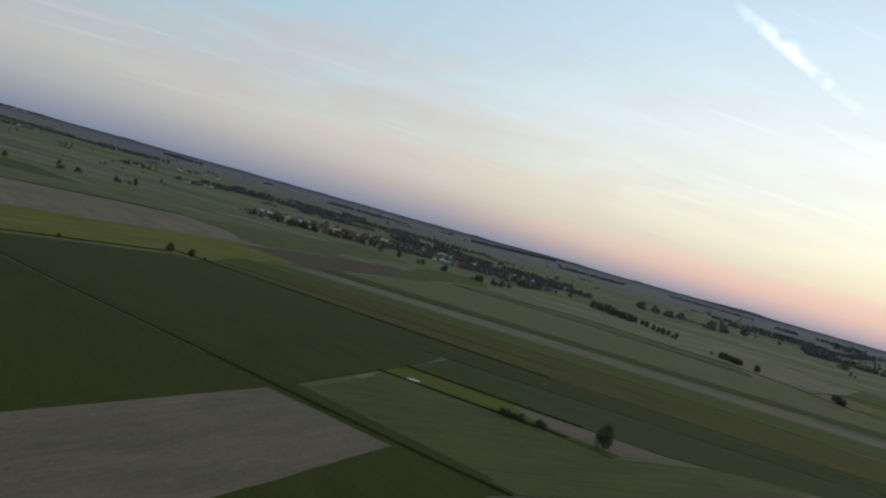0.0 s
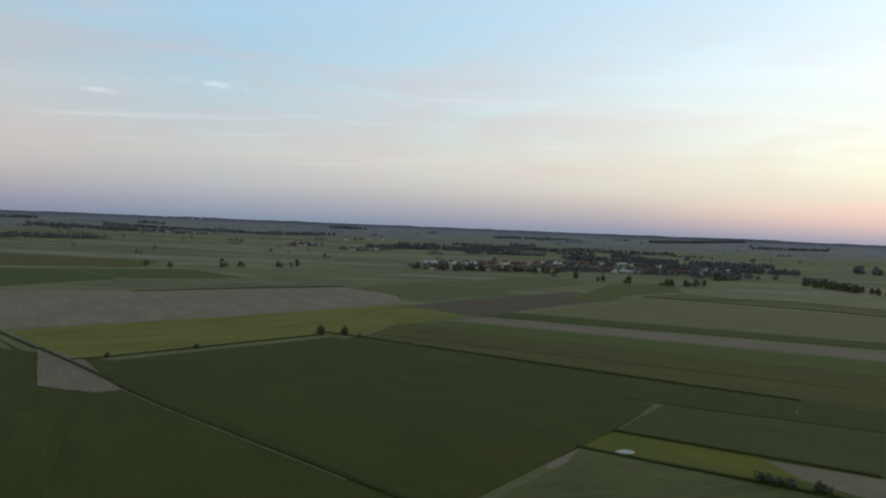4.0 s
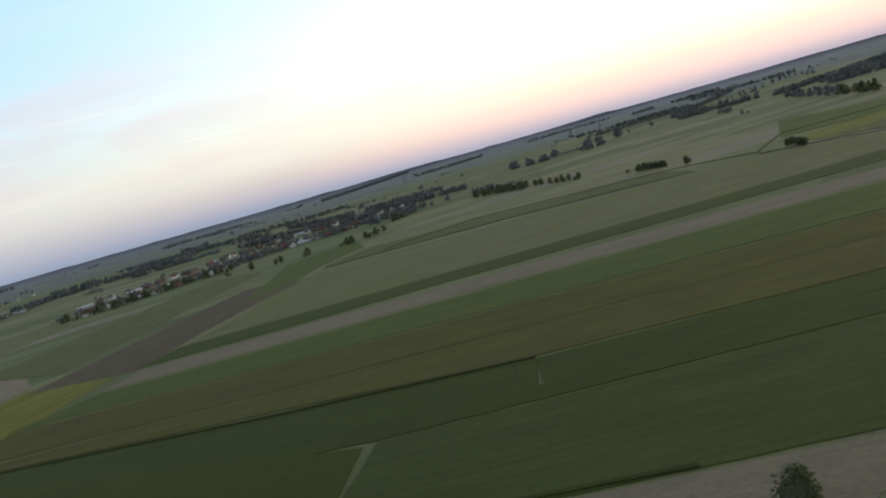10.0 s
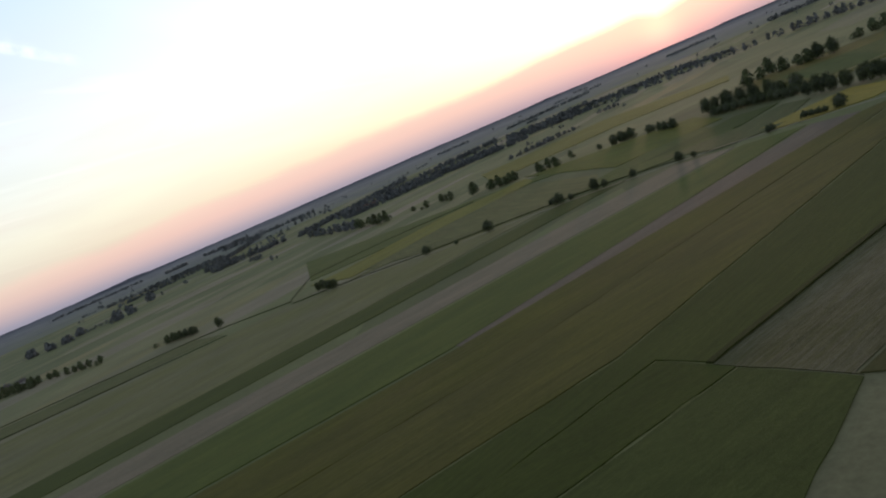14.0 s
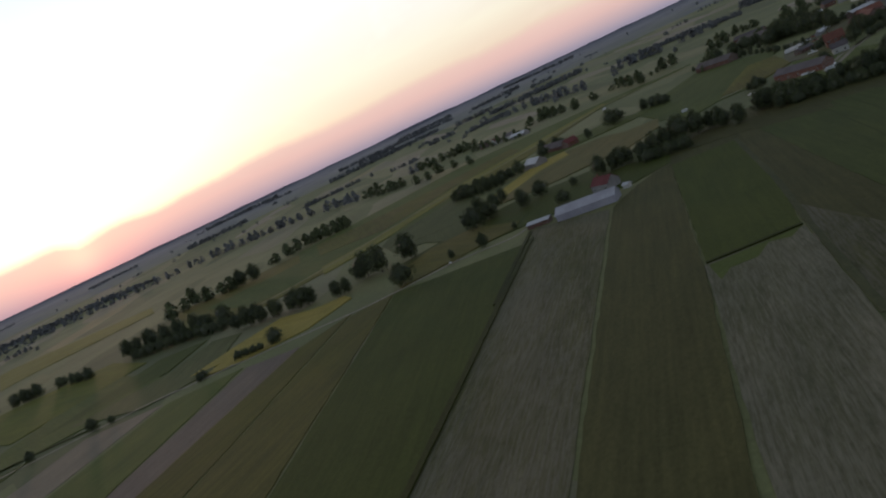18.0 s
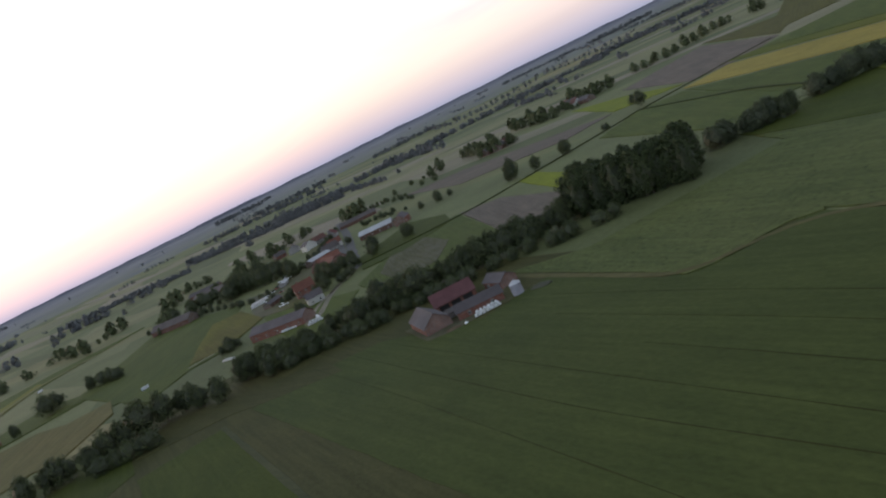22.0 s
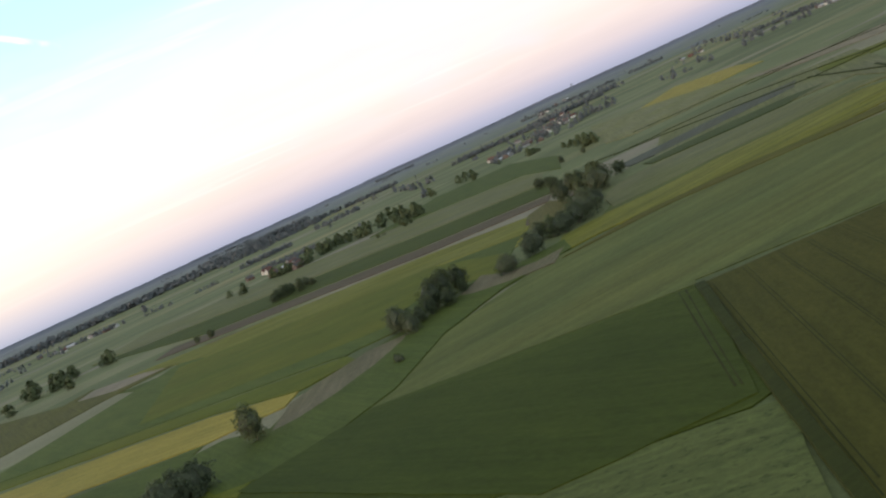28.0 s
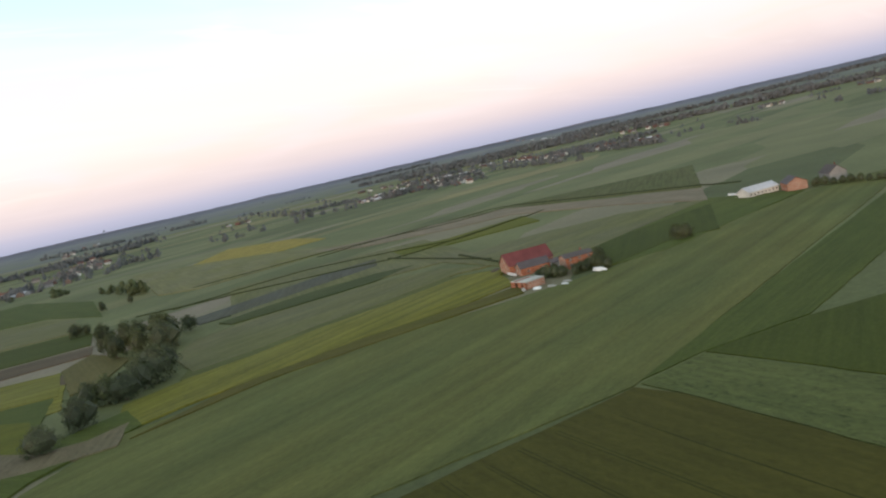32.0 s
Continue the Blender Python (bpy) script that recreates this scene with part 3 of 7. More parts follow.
def ragged(pts, step, amount):
    """The outline with more points along its edges, each a little off the line."""
    out = []
    for (x0, y0), (x1, y1) in zip(pts, pts[1:] + pts[:1]):
        length = math.hypot(x1 - x0, y1 - y0)
        n = max(1, min(40, int(length / step)))
        for i in range(n):
            f = i / n
            j = amount if i else 0
            out.append((x0 + (x1 - x0) * f + frng.uniform(-j, j), y0 + (y1 - y0) * f + frng.uniform(-j, j)))
    return out


def surface(x, y):
    """The height of the topmost plot under a point."""
    high = 0.0
    for x0, x1, y0, y1, outline, top in PLOTS:
        if top > high and x0 < x < x1 and y0 < y < y1:
            inside = False
            for (xa, ya), (xb, yb) in zip(outline, outline[1:] + outline[:1]):
                if (ya > y) != (yb > y) and x < xa + (y - ya) * (xb - xa) / (yb - ya):
                    inside = not inside
            high = top if inside else high
    return high


def field(name, crop, height, turn, *pts):
    """A plot: a low slab of crop; local x runs along its rows."""
    global field_count
    field_count += 1
    ox, oy = pts[0]
    m = pose(ox, oy, 0, 0, 0, turn)
    back = m.inverted()
    bm = bmesh.new()
    line = ragged(list(pts), 9, 0.35)
    top = 0.06 + field_count * 0.004
    PLOTS.append((min(p[0] for p in pts), max(p[0] for p in pts), min(p[1] for p in pts), max(p[1] for p in pts), list(pts), top))
    upper, lower = [], []
    for x, y in line:
        p = back @ Vector((x, y, 0))
        z = land(x, y)
        upper.append(bm.verts.new((p.x, p.y, z + top)))
        lower.append(bm.verts.new((p.x, p.y, z - 0.3)))
    face = bm.faces.new(upper)
    for i in range(len(line)):
        j = (i + 1) % len(line)
        bm.faces.new((lower[i], lower[j], upper[j], upper[i]))
    bmesh.ops.recalc_face_normals(bm, faces=bm.faces[:])
    face.normal_update()
    if face.normal.z < 0:
        face.normal_flip()
    bmesh.ops.triangulate(bm, faces=[face])
    ob = new(name, mesh_of(name, bm, CROPS[crop]))
    ob.matrix_basis = m
    return tagged(ob, FIELD_WORDS[crop], "field", kind="structure")


field("crop_field", "dark", 0, 55, (-29, 51), (27, 130), (63, 106), (7, 74))
field("bare_ground", "soil", 0.1, 76, (37, 252), (29, 220), (21, 226))
field("bare_ground", "soil", 0.2, 120, (-230, 350), (-210, 366), (-155, 315), (-187, 275))
field("crop_field", "pale", 0.2, 130, (-252, 389), (-243, 405), (-215, 373), (-233, 355))
field("stubble_field", "soil", 0.2, 150, (100, 248), (169, 209), (153, 195), (136, 191), (122, 203), (107, 222), (103, 233))
field("meadow", "lush", 0.2, 146, (54, 278), (70, 268), (101, 250), (104, 232), (107, 221), (89, 220), (38, 255))
field("meadow", "yellowgreen", 0.3, 51, (-291, 473), (-62, 751), (-0, 680), (-66, 559), (-83, 525), (-103, 514), (-210, 382))
field("ploughed_field", "soil", 0.1, 156, (-6, 635), (19, 669), (679, 373), (672, 326))
field("ploughed_field", "mauve", 0.1, 160, (378, 374), (365, 347), (650, 245), (663, 276))
field("ploughed_field", "soil", 0.3, 120, (-449, 730), (-332, 770), (-144, 927), (-76, 867), (-62, 772), (-180, 604), (-303, 477))
field("crop_field", "pale", 0.3, 23, (-339, 787), (-145, 959), (132, 1080), (142, 1042), (-71, 881), (-145, 943))
field("crop_field", "moss", 0.1, 160, (477, 94), (469, 64), (378, 98), (335, 128), (312, 146), (319, 153), (476, 95))
field("ploughed_field", "brown", 0.3, 54, (-62, 738), (142, 1018), (179, 925), (70, 767), (16, 675), (-22, 708))
field("crop_field", "green", 0.3, 120, (-612, 1014), (-535, 1054), (-406, 928), (-464, 758))
field("crop_field", "green", 0.3, 136, (-531, 1056), (-390, 1137), (-285, 1019), (-400, 930))
field("crop_field", "pale", 0.3, 42, (-398, 1160), (-110, 1419), (-49, 1303), (-228, 1053))
field("crop_field", "olive", 0.3, 120, (-811, 1358), (-496, 1312), (-468, 1140), (-636, 1056))
field("crop_field", "grey", 0.4, 21, (37, 251), (115, 200), (129, 183), (317, 254), (177, 158), (66, 107), (-5, 177), (30, 233))
field("crop_field", "streak", 0.2, 159, (311, 239), (292, 200), (294, 202), (622, 78), (647, 94), (665, 110), (638, 116))
field("weedy_field", "green", 0.2, 79, (475, 94), (470, 65), (465, 71), (470, 76), (462, 84), (464, 92), (458, 98))
field("meadow", "lush", 0.15, 38, (452, -309), (388, -359), (358, -355), (403, -314), (432, -281))
field("crop_field", "grey", 0.4, 60, (-134, 947), (129, 1320), (188, 1201), (-44, 797))
field("crop_field", "worn", 0.2, 159, (644, -5), (645, -11), (470, 38), (390, 59), (392, 50), (386, 62), (394, 90), (468, 62))
field("crop_field", "grey", 0.4, 148, (224, 989), (293, 1059), (583, 847), (567, 773))
field("crop_field", "green", 0.4, 71, (111, 874), (219, 1181), (332, 1251), (302, 1090), (226, 1013), (182, 941))
field("crop_field", "brown2", 0.4, 152, (-68, 533), (-54, 594), (369, 369), (647, 245), (672, 216), (341, 329))
field("meadow", "sedge", 0, 160, (395, 60), (660, 40), (775, 12), (710, -60), (625, -135), (545, -112), (400, -75))
field("crop_field", "dark", 0, 111, (-330, 430), (-190, 385), (60, 118), (30, 40), (-60, 0), (-190, 60))
field("ploughed_field", "soil", 0.7, 53, (-86, 77), (-16, 170), (27, 130), (-29, 51), (-68, 20))
field("crop_field", "pale", 0.5, 162, (47, 712), (179, 910), (214, 962), (551, 748), (598, 729), (694, 472), (232, 624))
field("crop_field", "dark", 0.7, 111, (-285, 445), (-201, 354), (-128, 287), (-42, 204), (-24, 171), (-89, 79), (-183, 322))
field("crop_field", "green", 0.3, 1, (256, -207), (232, -200), (200, -183), (117, -182), (-19, -213))
field("crop_field", "green", 0.5, 156, (-54, 598), (-7, 627), (668, 322), (666, 279), (373, 372))
field("crop_field", "deep2", 0.7, 155, (88, 334), (306, 231), (291, 200), (171, 211), (110, 244), (56, 281))
field("crop_field", "banded", 0.4, 2, (431, -280), (402, -310), (358, -339), (315, -362), (219, -342), (161, -312), (117, -294), (-42, -262), (-97, -231), (-40, -218), (258, -206), (323, -231), (325, -227))
field("crop_field", "deep", 0.5, 160, (656, 30), (479, 93), (473, 63), (532, 38), (644, -1))
field("crop_field", "deep", 0.6, 158, (16, 680), (47, 719), (686, 459), (694, 411))
field("crop_field", "deep", 0.4, 14, (232, -199), (202, -183), (181, -167), (248, -151))
field("ploughed_field", "mauve", 0.2, 129, (830, -647), (799, -785), (630, -573), (638, -517), (677, -496))
field("crop_field", "deep", 0.8, 146, (-76, 514), (160, 357), (144, 326), (320, 258), (307, 232), (88, 336), (89, 335), (-97, 466))
field("ploughed_field", "soil", 0.2, 72, (644, -643), (600, -783), (509, -693), (579, -679))
field("crop_field", "olive", 0.6, 154, (-76, 521), (-68, 529), (340, 329), (666, 216), (671, 191), (329, 274), (290, 294), (160, 360))
field("weedy_field", "bright", 0.2, 141, (725, -309), (717, -322), (642, -266), (622, -225))
field("crop_field", "deep", 0.6, 166, (159, 356), (145, 323), (321, 259), (313, 241), (636, 119), (670, 190), (327, 273), (289, 293))
field("ploughed_field", "mauve", 0.2, 141, (749, -268), (715, -274), (623, -225), (601, -185), (645, -185))
field("ploughed_field", "mauve", 0.2, 175, (1030, -481), (957, -504), (750, -486), (765, -433), (874, -409))
field("weedy_field", "bright", 0.2, 134, (901, -649), (794, -586), (685, -496), (752, -494))
field("wheat_field", "wheat", 0.5, 66, (256, -205), (233, -199), (250, -151), (284, -142), (261, -192))
field("crop_field", "dark", 0.9, 134, (-199, 371), (-90, 509), (83, 334), (54, 279), (37, 253), (21, 228), (-11, 177))
field("crop_field", "deep2", 0.6, 163, (643, -15), (629, -39), (609, -58), (555, -62), (546, -90), (484, -65), (459, -84), (448, -92), (416, -77), (430, -85), (400, -73), (403, -53), (407, -17), (401, 22), (393, 49), (391, 58), (472, 36))
field("crop_field", "sedge", 0.7, 159, (293, 201), (287, 160), (320, 154), (355, 142), (479, 94), (654, 31), (659, 39), (646, 55), (622, 76))
field("bare_ground", "yard", 0.1, 155, (957, -210), (924, -215), (960, -271), (903, -235), (860, -192), (870, -170))
field("crop_field", "green", 0.3, 153, (830, -144), (723, -144), (665, -72), (688, -72))
field("ploughed_field", "brown", 0.3, 139, (495, -721), (344, -592), (245, -509), (257, -482), (352, -552), (468, -658))
field("bare_ground", "yard", 0.1, 152, (600, -64), (586, -79), (571, -96), (549, -81), (553, -73), (565, -55), (573, -50))
field("meadow", "deep", 0.1, 158, (754, 186), (782, 127), (791, 89), (773, 60), (762, 19), (740, -4), (666, 26), (658, 51), (671, 78), (685, 110), (691, 141), (700, 179))
field("crop_field", "olive", 0.4, 128, (810, -813), (666, -746), (602, -796), (644, -643), (633, -584))
field("meadow", "green", 0.1, 142, (93, 233), (105, 221), (122, 203), (136, 190), (130, 183), (115, 200), (89, 220))
field("crop_field", "deep", 0.7, 155, (537, -236), (461, -295), (434, -288), (432, -280), (326, -226), (361, -147), (367, -146), (513, -214))
field("meadow", "sedge", 0.1, 178, (763, 14), (704, -19), (657, -34), (646, -54), (609, -37), (639, -18), (653, -13), (683, 17))
field("crop_field", "yellowgreen", 0.5, 140, (505, -687), (274, -494), (299, -439), (374, -452), (386, -417))
field("crop_field", "green", 0.4, 142, (736, -155), (782, -243), (749, -266), (644, -183), (647, -149), (675, -121))
field("crop_field", "green", 0.5, 130, (662, -454), (542, -374), (481, -344), (504, -306), (525, -292))
field("crop_field", "green", 0.6, 170, (76, -359), (-72, -332), (-49, -265), (87, -282), (114, -298))
field("crop_field", "green", 0.5, 131, (697, -438), (663, -452), (528, -295), (535, -277), (545, -245), (561, -267), (693, -371))
field("crop_field", "teal", 0.2, 177, (889, 190), (925, 181), (999, 111), (832, 119), (800, 161), (815, 182))
field("wheat_field", "wheat", 0.8, 155, (579, -106), (541, -113), (513, -156), (493, -191), (513, -213), (369, -146), (362, -142), (380, -110), (399, -75), (430, -87), (416, -80), (449, -95), (460, -87), (486, -69), (554, -97))
field("crop_field", "yellowgreen", 0.4, 140, (507, -660), (354, -545), (274, -494), (287, -476), (436, -602))
field("crop_field", "green", 0.4, 117, (561, -667), (437, -590), (289, -470), (324, -404), (388, -385), (416, -378))
field("crop_field", "ochre", 0.6, 146, (670, -467), (648, -506), (480, -394), (440, -355), (447, -340), (480, -346), (543, -382))
field("crop_field", "olive", 0.4, 107, (758, -959), (568, -696), (509, -682), (576, -665), (656, -618))
field("crop_field", "brown2", 0.3, 124, (1147, 430), (1159, 308), (1219, 29), (1187, -94), (1043, 26), (863, 297), (890, 355))
field("crop_field", "lush", 0.6, 145, (665, -530), (637, -531), (415, -376), (413, -359), (438, -355), (480, -400))
field("crop_field", "green", 0.3, 171, (969, -63), (1020, -140), (978, -177), (856, -151), (794, -95), (804, -72), (785, -34))
field("crop_field", "green", 0.6, 114, (614, -549), (507, -674), (388, -413), (389, -376), (414, -381), (635, -531))
field("crop_field", "green", 0.3, 136, (968, -72), (1090, -189), (943, -199), (827, -107), (821, -75), (843, -40))
field("crop_field", "ochre2", 0.4, 26, (724, 180), (747, 161), (695, 136), (677, 155))
field("crop_field", "grey", 0.4, 145, (686, 761), (899, 616), (703, 477), (660, 585), (665, 652))
field("crop_field", "green", 0.4, 95, (921, 1016), (952, 638), (890, 435), (894, 459), (903, 614), (718, 804))
field("crop_field", "green", 0.4, 31, (696, 464), (758, 462), (880, 420), (704, 314), (714, 384))
field("crop_field", "green", 0.4, 91, (956, 199), (1011, 93), (1014, -56), (929, -77), (945, -10), (979, 113), (919, 180))
field("crop_field", "green", 0.4, 5, (1180, 285), (1317, 47), (1268, -146), (1215, -234), (1198, -114), (1080, 100), (904, 260))
field("crop_field", "olive2", 0.9, 66, (324, -224), (259, -205), (262, -191), (285, -142), (348, -119), (378, -104))
field("crop_field", "teal", 0.5, 175, (815, 165), (906, 109), (745, 124), (747, 146))
field("crop_field", "ochre", 0.7, 147, (695, 309), (754, 271), (739, 221), (720, 216), (688, 243), (687, 287))
field("crop_field", "dark", 0.6, 110, (-192, 239), (-162, 289), (-93, 97), (-107, 84))
field("crop_field", "dark", 0.6, 113, (-177, 263), (-165, 275), (-134, 202), (-141, 199))
field("crop_field", "deep", 0.2, 150, (740, 456), (749, 428), (847, 372), (832, 332), (772, 347), (755, 410))
field("crop_field", "grey", 0.2, 177, (737, 404), (763, 345), (814, 324), (790, 298), (700, 303), (687, 342))
field("crop_field", "yellowgreen", 0.2, 173, (684, 771), (713, 750), (872, 729), (975, 665), (912, 619), (784, 666), (651, 681))
field("crop_field", "grey", 0.2, 49, (638, 669), (772, 658), (886, 605), (775, 477), (719, 453), (674, 499), (693, 613))
field("crop_field", "lush", 0.2, 46, (994, 676), (979, 565), (968, 448), (868, 389), (785, 464), (820, 496))
field("crop_field", "yellowgreen", 0.2, 68, (1318, 949), (1523, 789), (1421, 532), (1313, 500), (1256, 656), (1099, 791))
field("crop_field", "ochre", 0.2, 43, (714, 320), (747, 294), (771, 267), (719, 218), (711, 230), (710, 265), (709, 297))
field("crop_field", "teal", 0.2, 149, (868, 186), (991, 111), (931, 102), (817, 130), (832, 166))
field("crop_field", "green", 0.2, 25, (903, 307), (920, 221), (1019, 110), (1047, 80), (1158, 89), (1090, 195), (1057, 305), (1052, 376))
field("crop_field", "lush", 0.2, 146, (512, -642), (336, -524), (312, -437), (331, -383), (360, -437), (393, -398), (522, -471))
field("crop_field", "yellowgreen", 0.2, 146, (566, -758), (318, -588), (260, -532), (287, -470), (337, -520), (489, -626))
field("crop_field", "deep", 0.2, 137, (499, -815), (301, -653), (212, -602), (185, -659), (184, -685), (294, -770), (658, -1107))
field("crop_field", "pale", 0.2, 137, (662, -1123), (291, -780), (179, -692), (140, -789), (135, -861), (269, -1006), (603, -1278))
field("crop_field", "green", 0.2, 83, (287, -1046), (127, -881), (134, -751), (60, -929), (29, -1185), (144, -1230), (238, -1093))
field("crop_field", "banded", 0.2, 165, (264, -407), (224, -455), (118, -427), (95, -369), (107, -367), (174, -368), (273, -375))
field("crop_field", "yellowgreen", 0.2, 176, (310, -372), (292, -399), (272, -377), (172, -370), (104, -369), (133, -334), (168, -336), (248, -366), (308, -363))
field("crop_field", "pale", 0.2, 54, (75, -657), (2, -622), (-60, -572), (65, -398), (91, -372), (56, -448), (82, -465), (120, -480), (180, -496))
field("crop_field", "lush", 0.2, 169, (-50, -535), (-126, -520), (-80, -469), (-21, -502), (12, -526), (-17, -569))
field("crop_field", "pale", 0.2, 178, (45, -444), (5, -433), (-54, -386), (-68, -330), (40, -335), (83, -337), (78, -383))
field("crop_field", "deep", 0.2, 26, (86, -335), (40, -335), (-44, -318), (48, -273), (60, -291), (102, -295), (118, -297))
field("crop_field", "ochre", 0.2, 43, (-123, -1042), (-260, -1168), (-258, -1003), (-198, -865), (-142, -869), (-80, -894))
field("crop_field", "grey", 0.2, 26, (-80, -677), (-160, -621), (-233, -610), (-341, -466), (-141, -367), (-170, -458), (-210, -605), (-172, -648))
field("crop_field", "pale", 0.2, 66, (-103, -1163), (-123, -1042), (-130, -854), (-102, -702), (-71, -711), (53, -737), (68, -780))
field("ploughed_field", "rowbrown", 0.2, 71, (-131, -362), (-154, -448), (-210, -605), (-168, -643), (-105, -714), (-84, -755), (-68, -663), (-110, -584), (-149, -550), (-108, -419), (-63, -328))
field("ploughed_field", "brown", 0.2, 141, (544, -782), (315, -599), (231, -560), (215, -592), (303, -643), (529, -825))
field("ploughed_field", "brown2", 0.2, 159, (314, -352), (258, -351), (180, -325), (153, -315), (139, -328), (168, -335), (248, -365))
field("meadow", "ochre2", 0.2, 70, (258, -536), (231, -560), (237, -502), (271, -463), (286, -461))
field("meadow", "lush", 0.2, 37, (484, -282), (471, -291), (455, -296), (436, -319), (397, -349), (398, -306), (423, -283), (448, -279), (464, -262), (467, -255))
field("wheat_field", "wheat", 0.2, 32, (489, -71), (450, -96), (447, -92), (456, -89), (462, -81), (470, -68), (477, -64))
field("bare_ground", "yard", 0.2, 143, (902, -180), (866, -180), (922, -236), (979, -295), (1068, -371), (1092, -413), (1049, -393), (800, -207), (799, -199), (893, -265), (820, -198), (818, -181), (780, -147), (804, -143), (834, -141))
field("bare_ground", "brown2", 0.2, 158, (818, -80), (871, -117), (926, -159), (906, -174), (823, -140), (808, -114), (801, -94))
field("meadow", "worn", 0.2, 149, (725, -164), (757, -203), (744, -225), (696, -197), (669, -157), (677, -138))
field("crop_field", "deep", 0.2, 104, (816, -221), (835, -299), (778, -283), (743, -251), (746, -206), (770, -189))
field("crop_field", "ochre2", 0.2, 141, (833, 110), (874, 90), (933, 43), (933, 13), (913, -16), (878, -23), (864, -47), (818, -29), (782, 14), (794, 26), (792, 59), (799, 84), (816, 105))
field("crop_field", "ochre", 0.2, 142, (860, 102), (879, 89), (939, 42), (942, 13), (902, 20), (886, 50), (831, 96))
field("crop_field", "yellowgreen", 0.2, 131, (940, 245), (974, 185), (1080, 104), (1144, 4), (1243, -123), (1206, -118), (1090, 17), (1022, 111), (926, 186), (886, 241))
field("crop_field", "brown2", 0.2, 4, (1042, 252), (1167, 262), (1154, 181), (1181, 92), (1222, 7), (1145, 11), (1089, 103), (998, 184))
field("meadow", "olive", 0.2, 21, (716, 190), (760, 160), (762, 130), (706, 108), (690, 115), (686, 144), (681, 165), (676, 186))
field("crop_field", "worn", 0.2, 161, (454, 38), (440, 42), (415, 50), (396, 58), (393, 63), (407, 58), (422, 53), (443, 44))
field("crop_field", "yellowgreen", 0.2, 4, (313, -366), (291, -402), (260, -404), (232, -399), (196, -401), (164, -394), (106, -390), (97, -366), (118, -356), (204, -351), (233, -355), (259, -360), (288, -364), (303, -365))
field("ploughed_field", "greysoil", 0.2, 47, (169, -565), (134, -565), (89, -566), (51, -566), (11, -557), (42, -523), (85, -525), (119, -526), (159, -528), (177, -534))
field("crop_field", "teal", 0.2, 171, (177, -514), (151, -514), (109, -508), (72, -492), (57, -474), (96, -467), (133, -478), (167, -491), (180, -496))
field("crop_field", "pale", 0.2, 179, (185, -488), (171, -486), (138, -472), (101, -461), (80, -432), (85, -387), (99, -400), (157, -402), (191, -408), (226, -408), (255, -412), (238, -457), (210, -486))
field("meadow", "green", 0.2, 106, (494, -336), (472, -335), (454, -316), (438, -343), (393, -367), (350, -385), (295, -391), (304, -363), (344, -352), (380, -325), (411, -282), (433, -268), (460, -262), (474, -269))
field("bare_ground", "bank", 0.2, 71, (454, -310), (445, -338), (432, -350), (407, -363), (389, -358), (393, -350), (410, -331), (427, -318), (443, -310))
field("bare_ground", "bank", 0.2, 52, (356, -382), (337, -406), (331, -380), (319, -371), (303, -373), (319, -350), (339, -360), (352, -372))
field("crop_field", "deep", 0.2, 121, (467, -260), (435, -269), (414, -268), (382, -243), (352, -226), (327, -220), (363, -149), (391, -154), (407, -158))
field("bare_ground", "soil", 0.2, 117, (-244, 414), (-225, 400), (-205, 385), (-156, 313), (-163, 306), (-177, 308), (-193, 314))

RIBBON_WORDS = {
    "ditch": ("overgrown ditch of dark rank grass between plots", "ditch"), "farm_track": ("worn farm track between two fields", "track"),
    "farm_road": ("pale dirt road across the fields", "road"), "mown_strip": ("pale strip of mown grass across the plain", "meadow"), "village_road": ("grey asphalt road through the hamlet", "road"),
    "sandy_bank": ("bare sandy strip beside the tree-lined stream", "bank"), "tramline": ("dark wheel rut pressed into the crop", "wheel track"),
}


def ribbon(name, mat, width, *pts):
    """A narrow strip of ground that follows the points."""
    global field_count
    field_count += 1
    smooth = []
    for (x0, y0), (x1, y1) in zip(pts, pts[1:]):
        n = max(1, min(60, int(math.hypot(x1 - x0, y1 - y0) / 7)))
        smooth += [(x0 + (x1 - x0) * i / n, y0 + (y1 - y0) * i / n) for i in range(n)]
    smooth.append(pts[-1])
    for _ in range(4):
        smooth = [smooth[0]] + [tuple((a + 2 * b + c) / 4 for a, b, c in zip(*t)) for t in zip(smooth, smooth[1:], smooth[2:])] + [smooth[-1]]
    bm = bmesh.new()
    rows = []
    for i, (x, y) in enumerate(smooth):
        (xa, ya), (xb, yb) = smooth[max(0, i - 1)], smooth[min(len(smooth) - 1, i + 1)]
        d = Vector((xb - xa, yb - ya))
        d = d.normalized() if d.length > 0 else Vector((1, 0))
        w = width * (frng.uniform(1.0, 2.4) if mat == "wheel" else frng.uniform(0.85, 1.15)) / 2
        h = land(x, y) + max(surface(x + d.y * s * w, y - d.x * s * w) for s in (-1.2, 0, 1.2))
        lift = 0.03 if mat == "wheel" else 0.5 if mat == "grass" else 0.06
        rows.append([bm.verts.new((x - d.y * s * w, y + d.x * s * w, h + zz)) for s, zz in ((1.15, -0.05), (1, lift), (-1, lift), (-1.15, -0.05))])
    for a, b in zip(rows, rows[1:]):
        for k in range(3):
            bm.faces.new((a[k], a[k + 1], b[k + 1], b[k]))
    bm.faces.new(rows[0])
    bm.faces.new(rows[-1])
    bmesh.ops.recalc_face_normals(bm, faces=bm.faces[:])
    words, category = RIBBON_WORDS[name]
    return tagged(new(name, mesh_of(name, bm, RIBBONS[mat])), words, category, kind="structure")


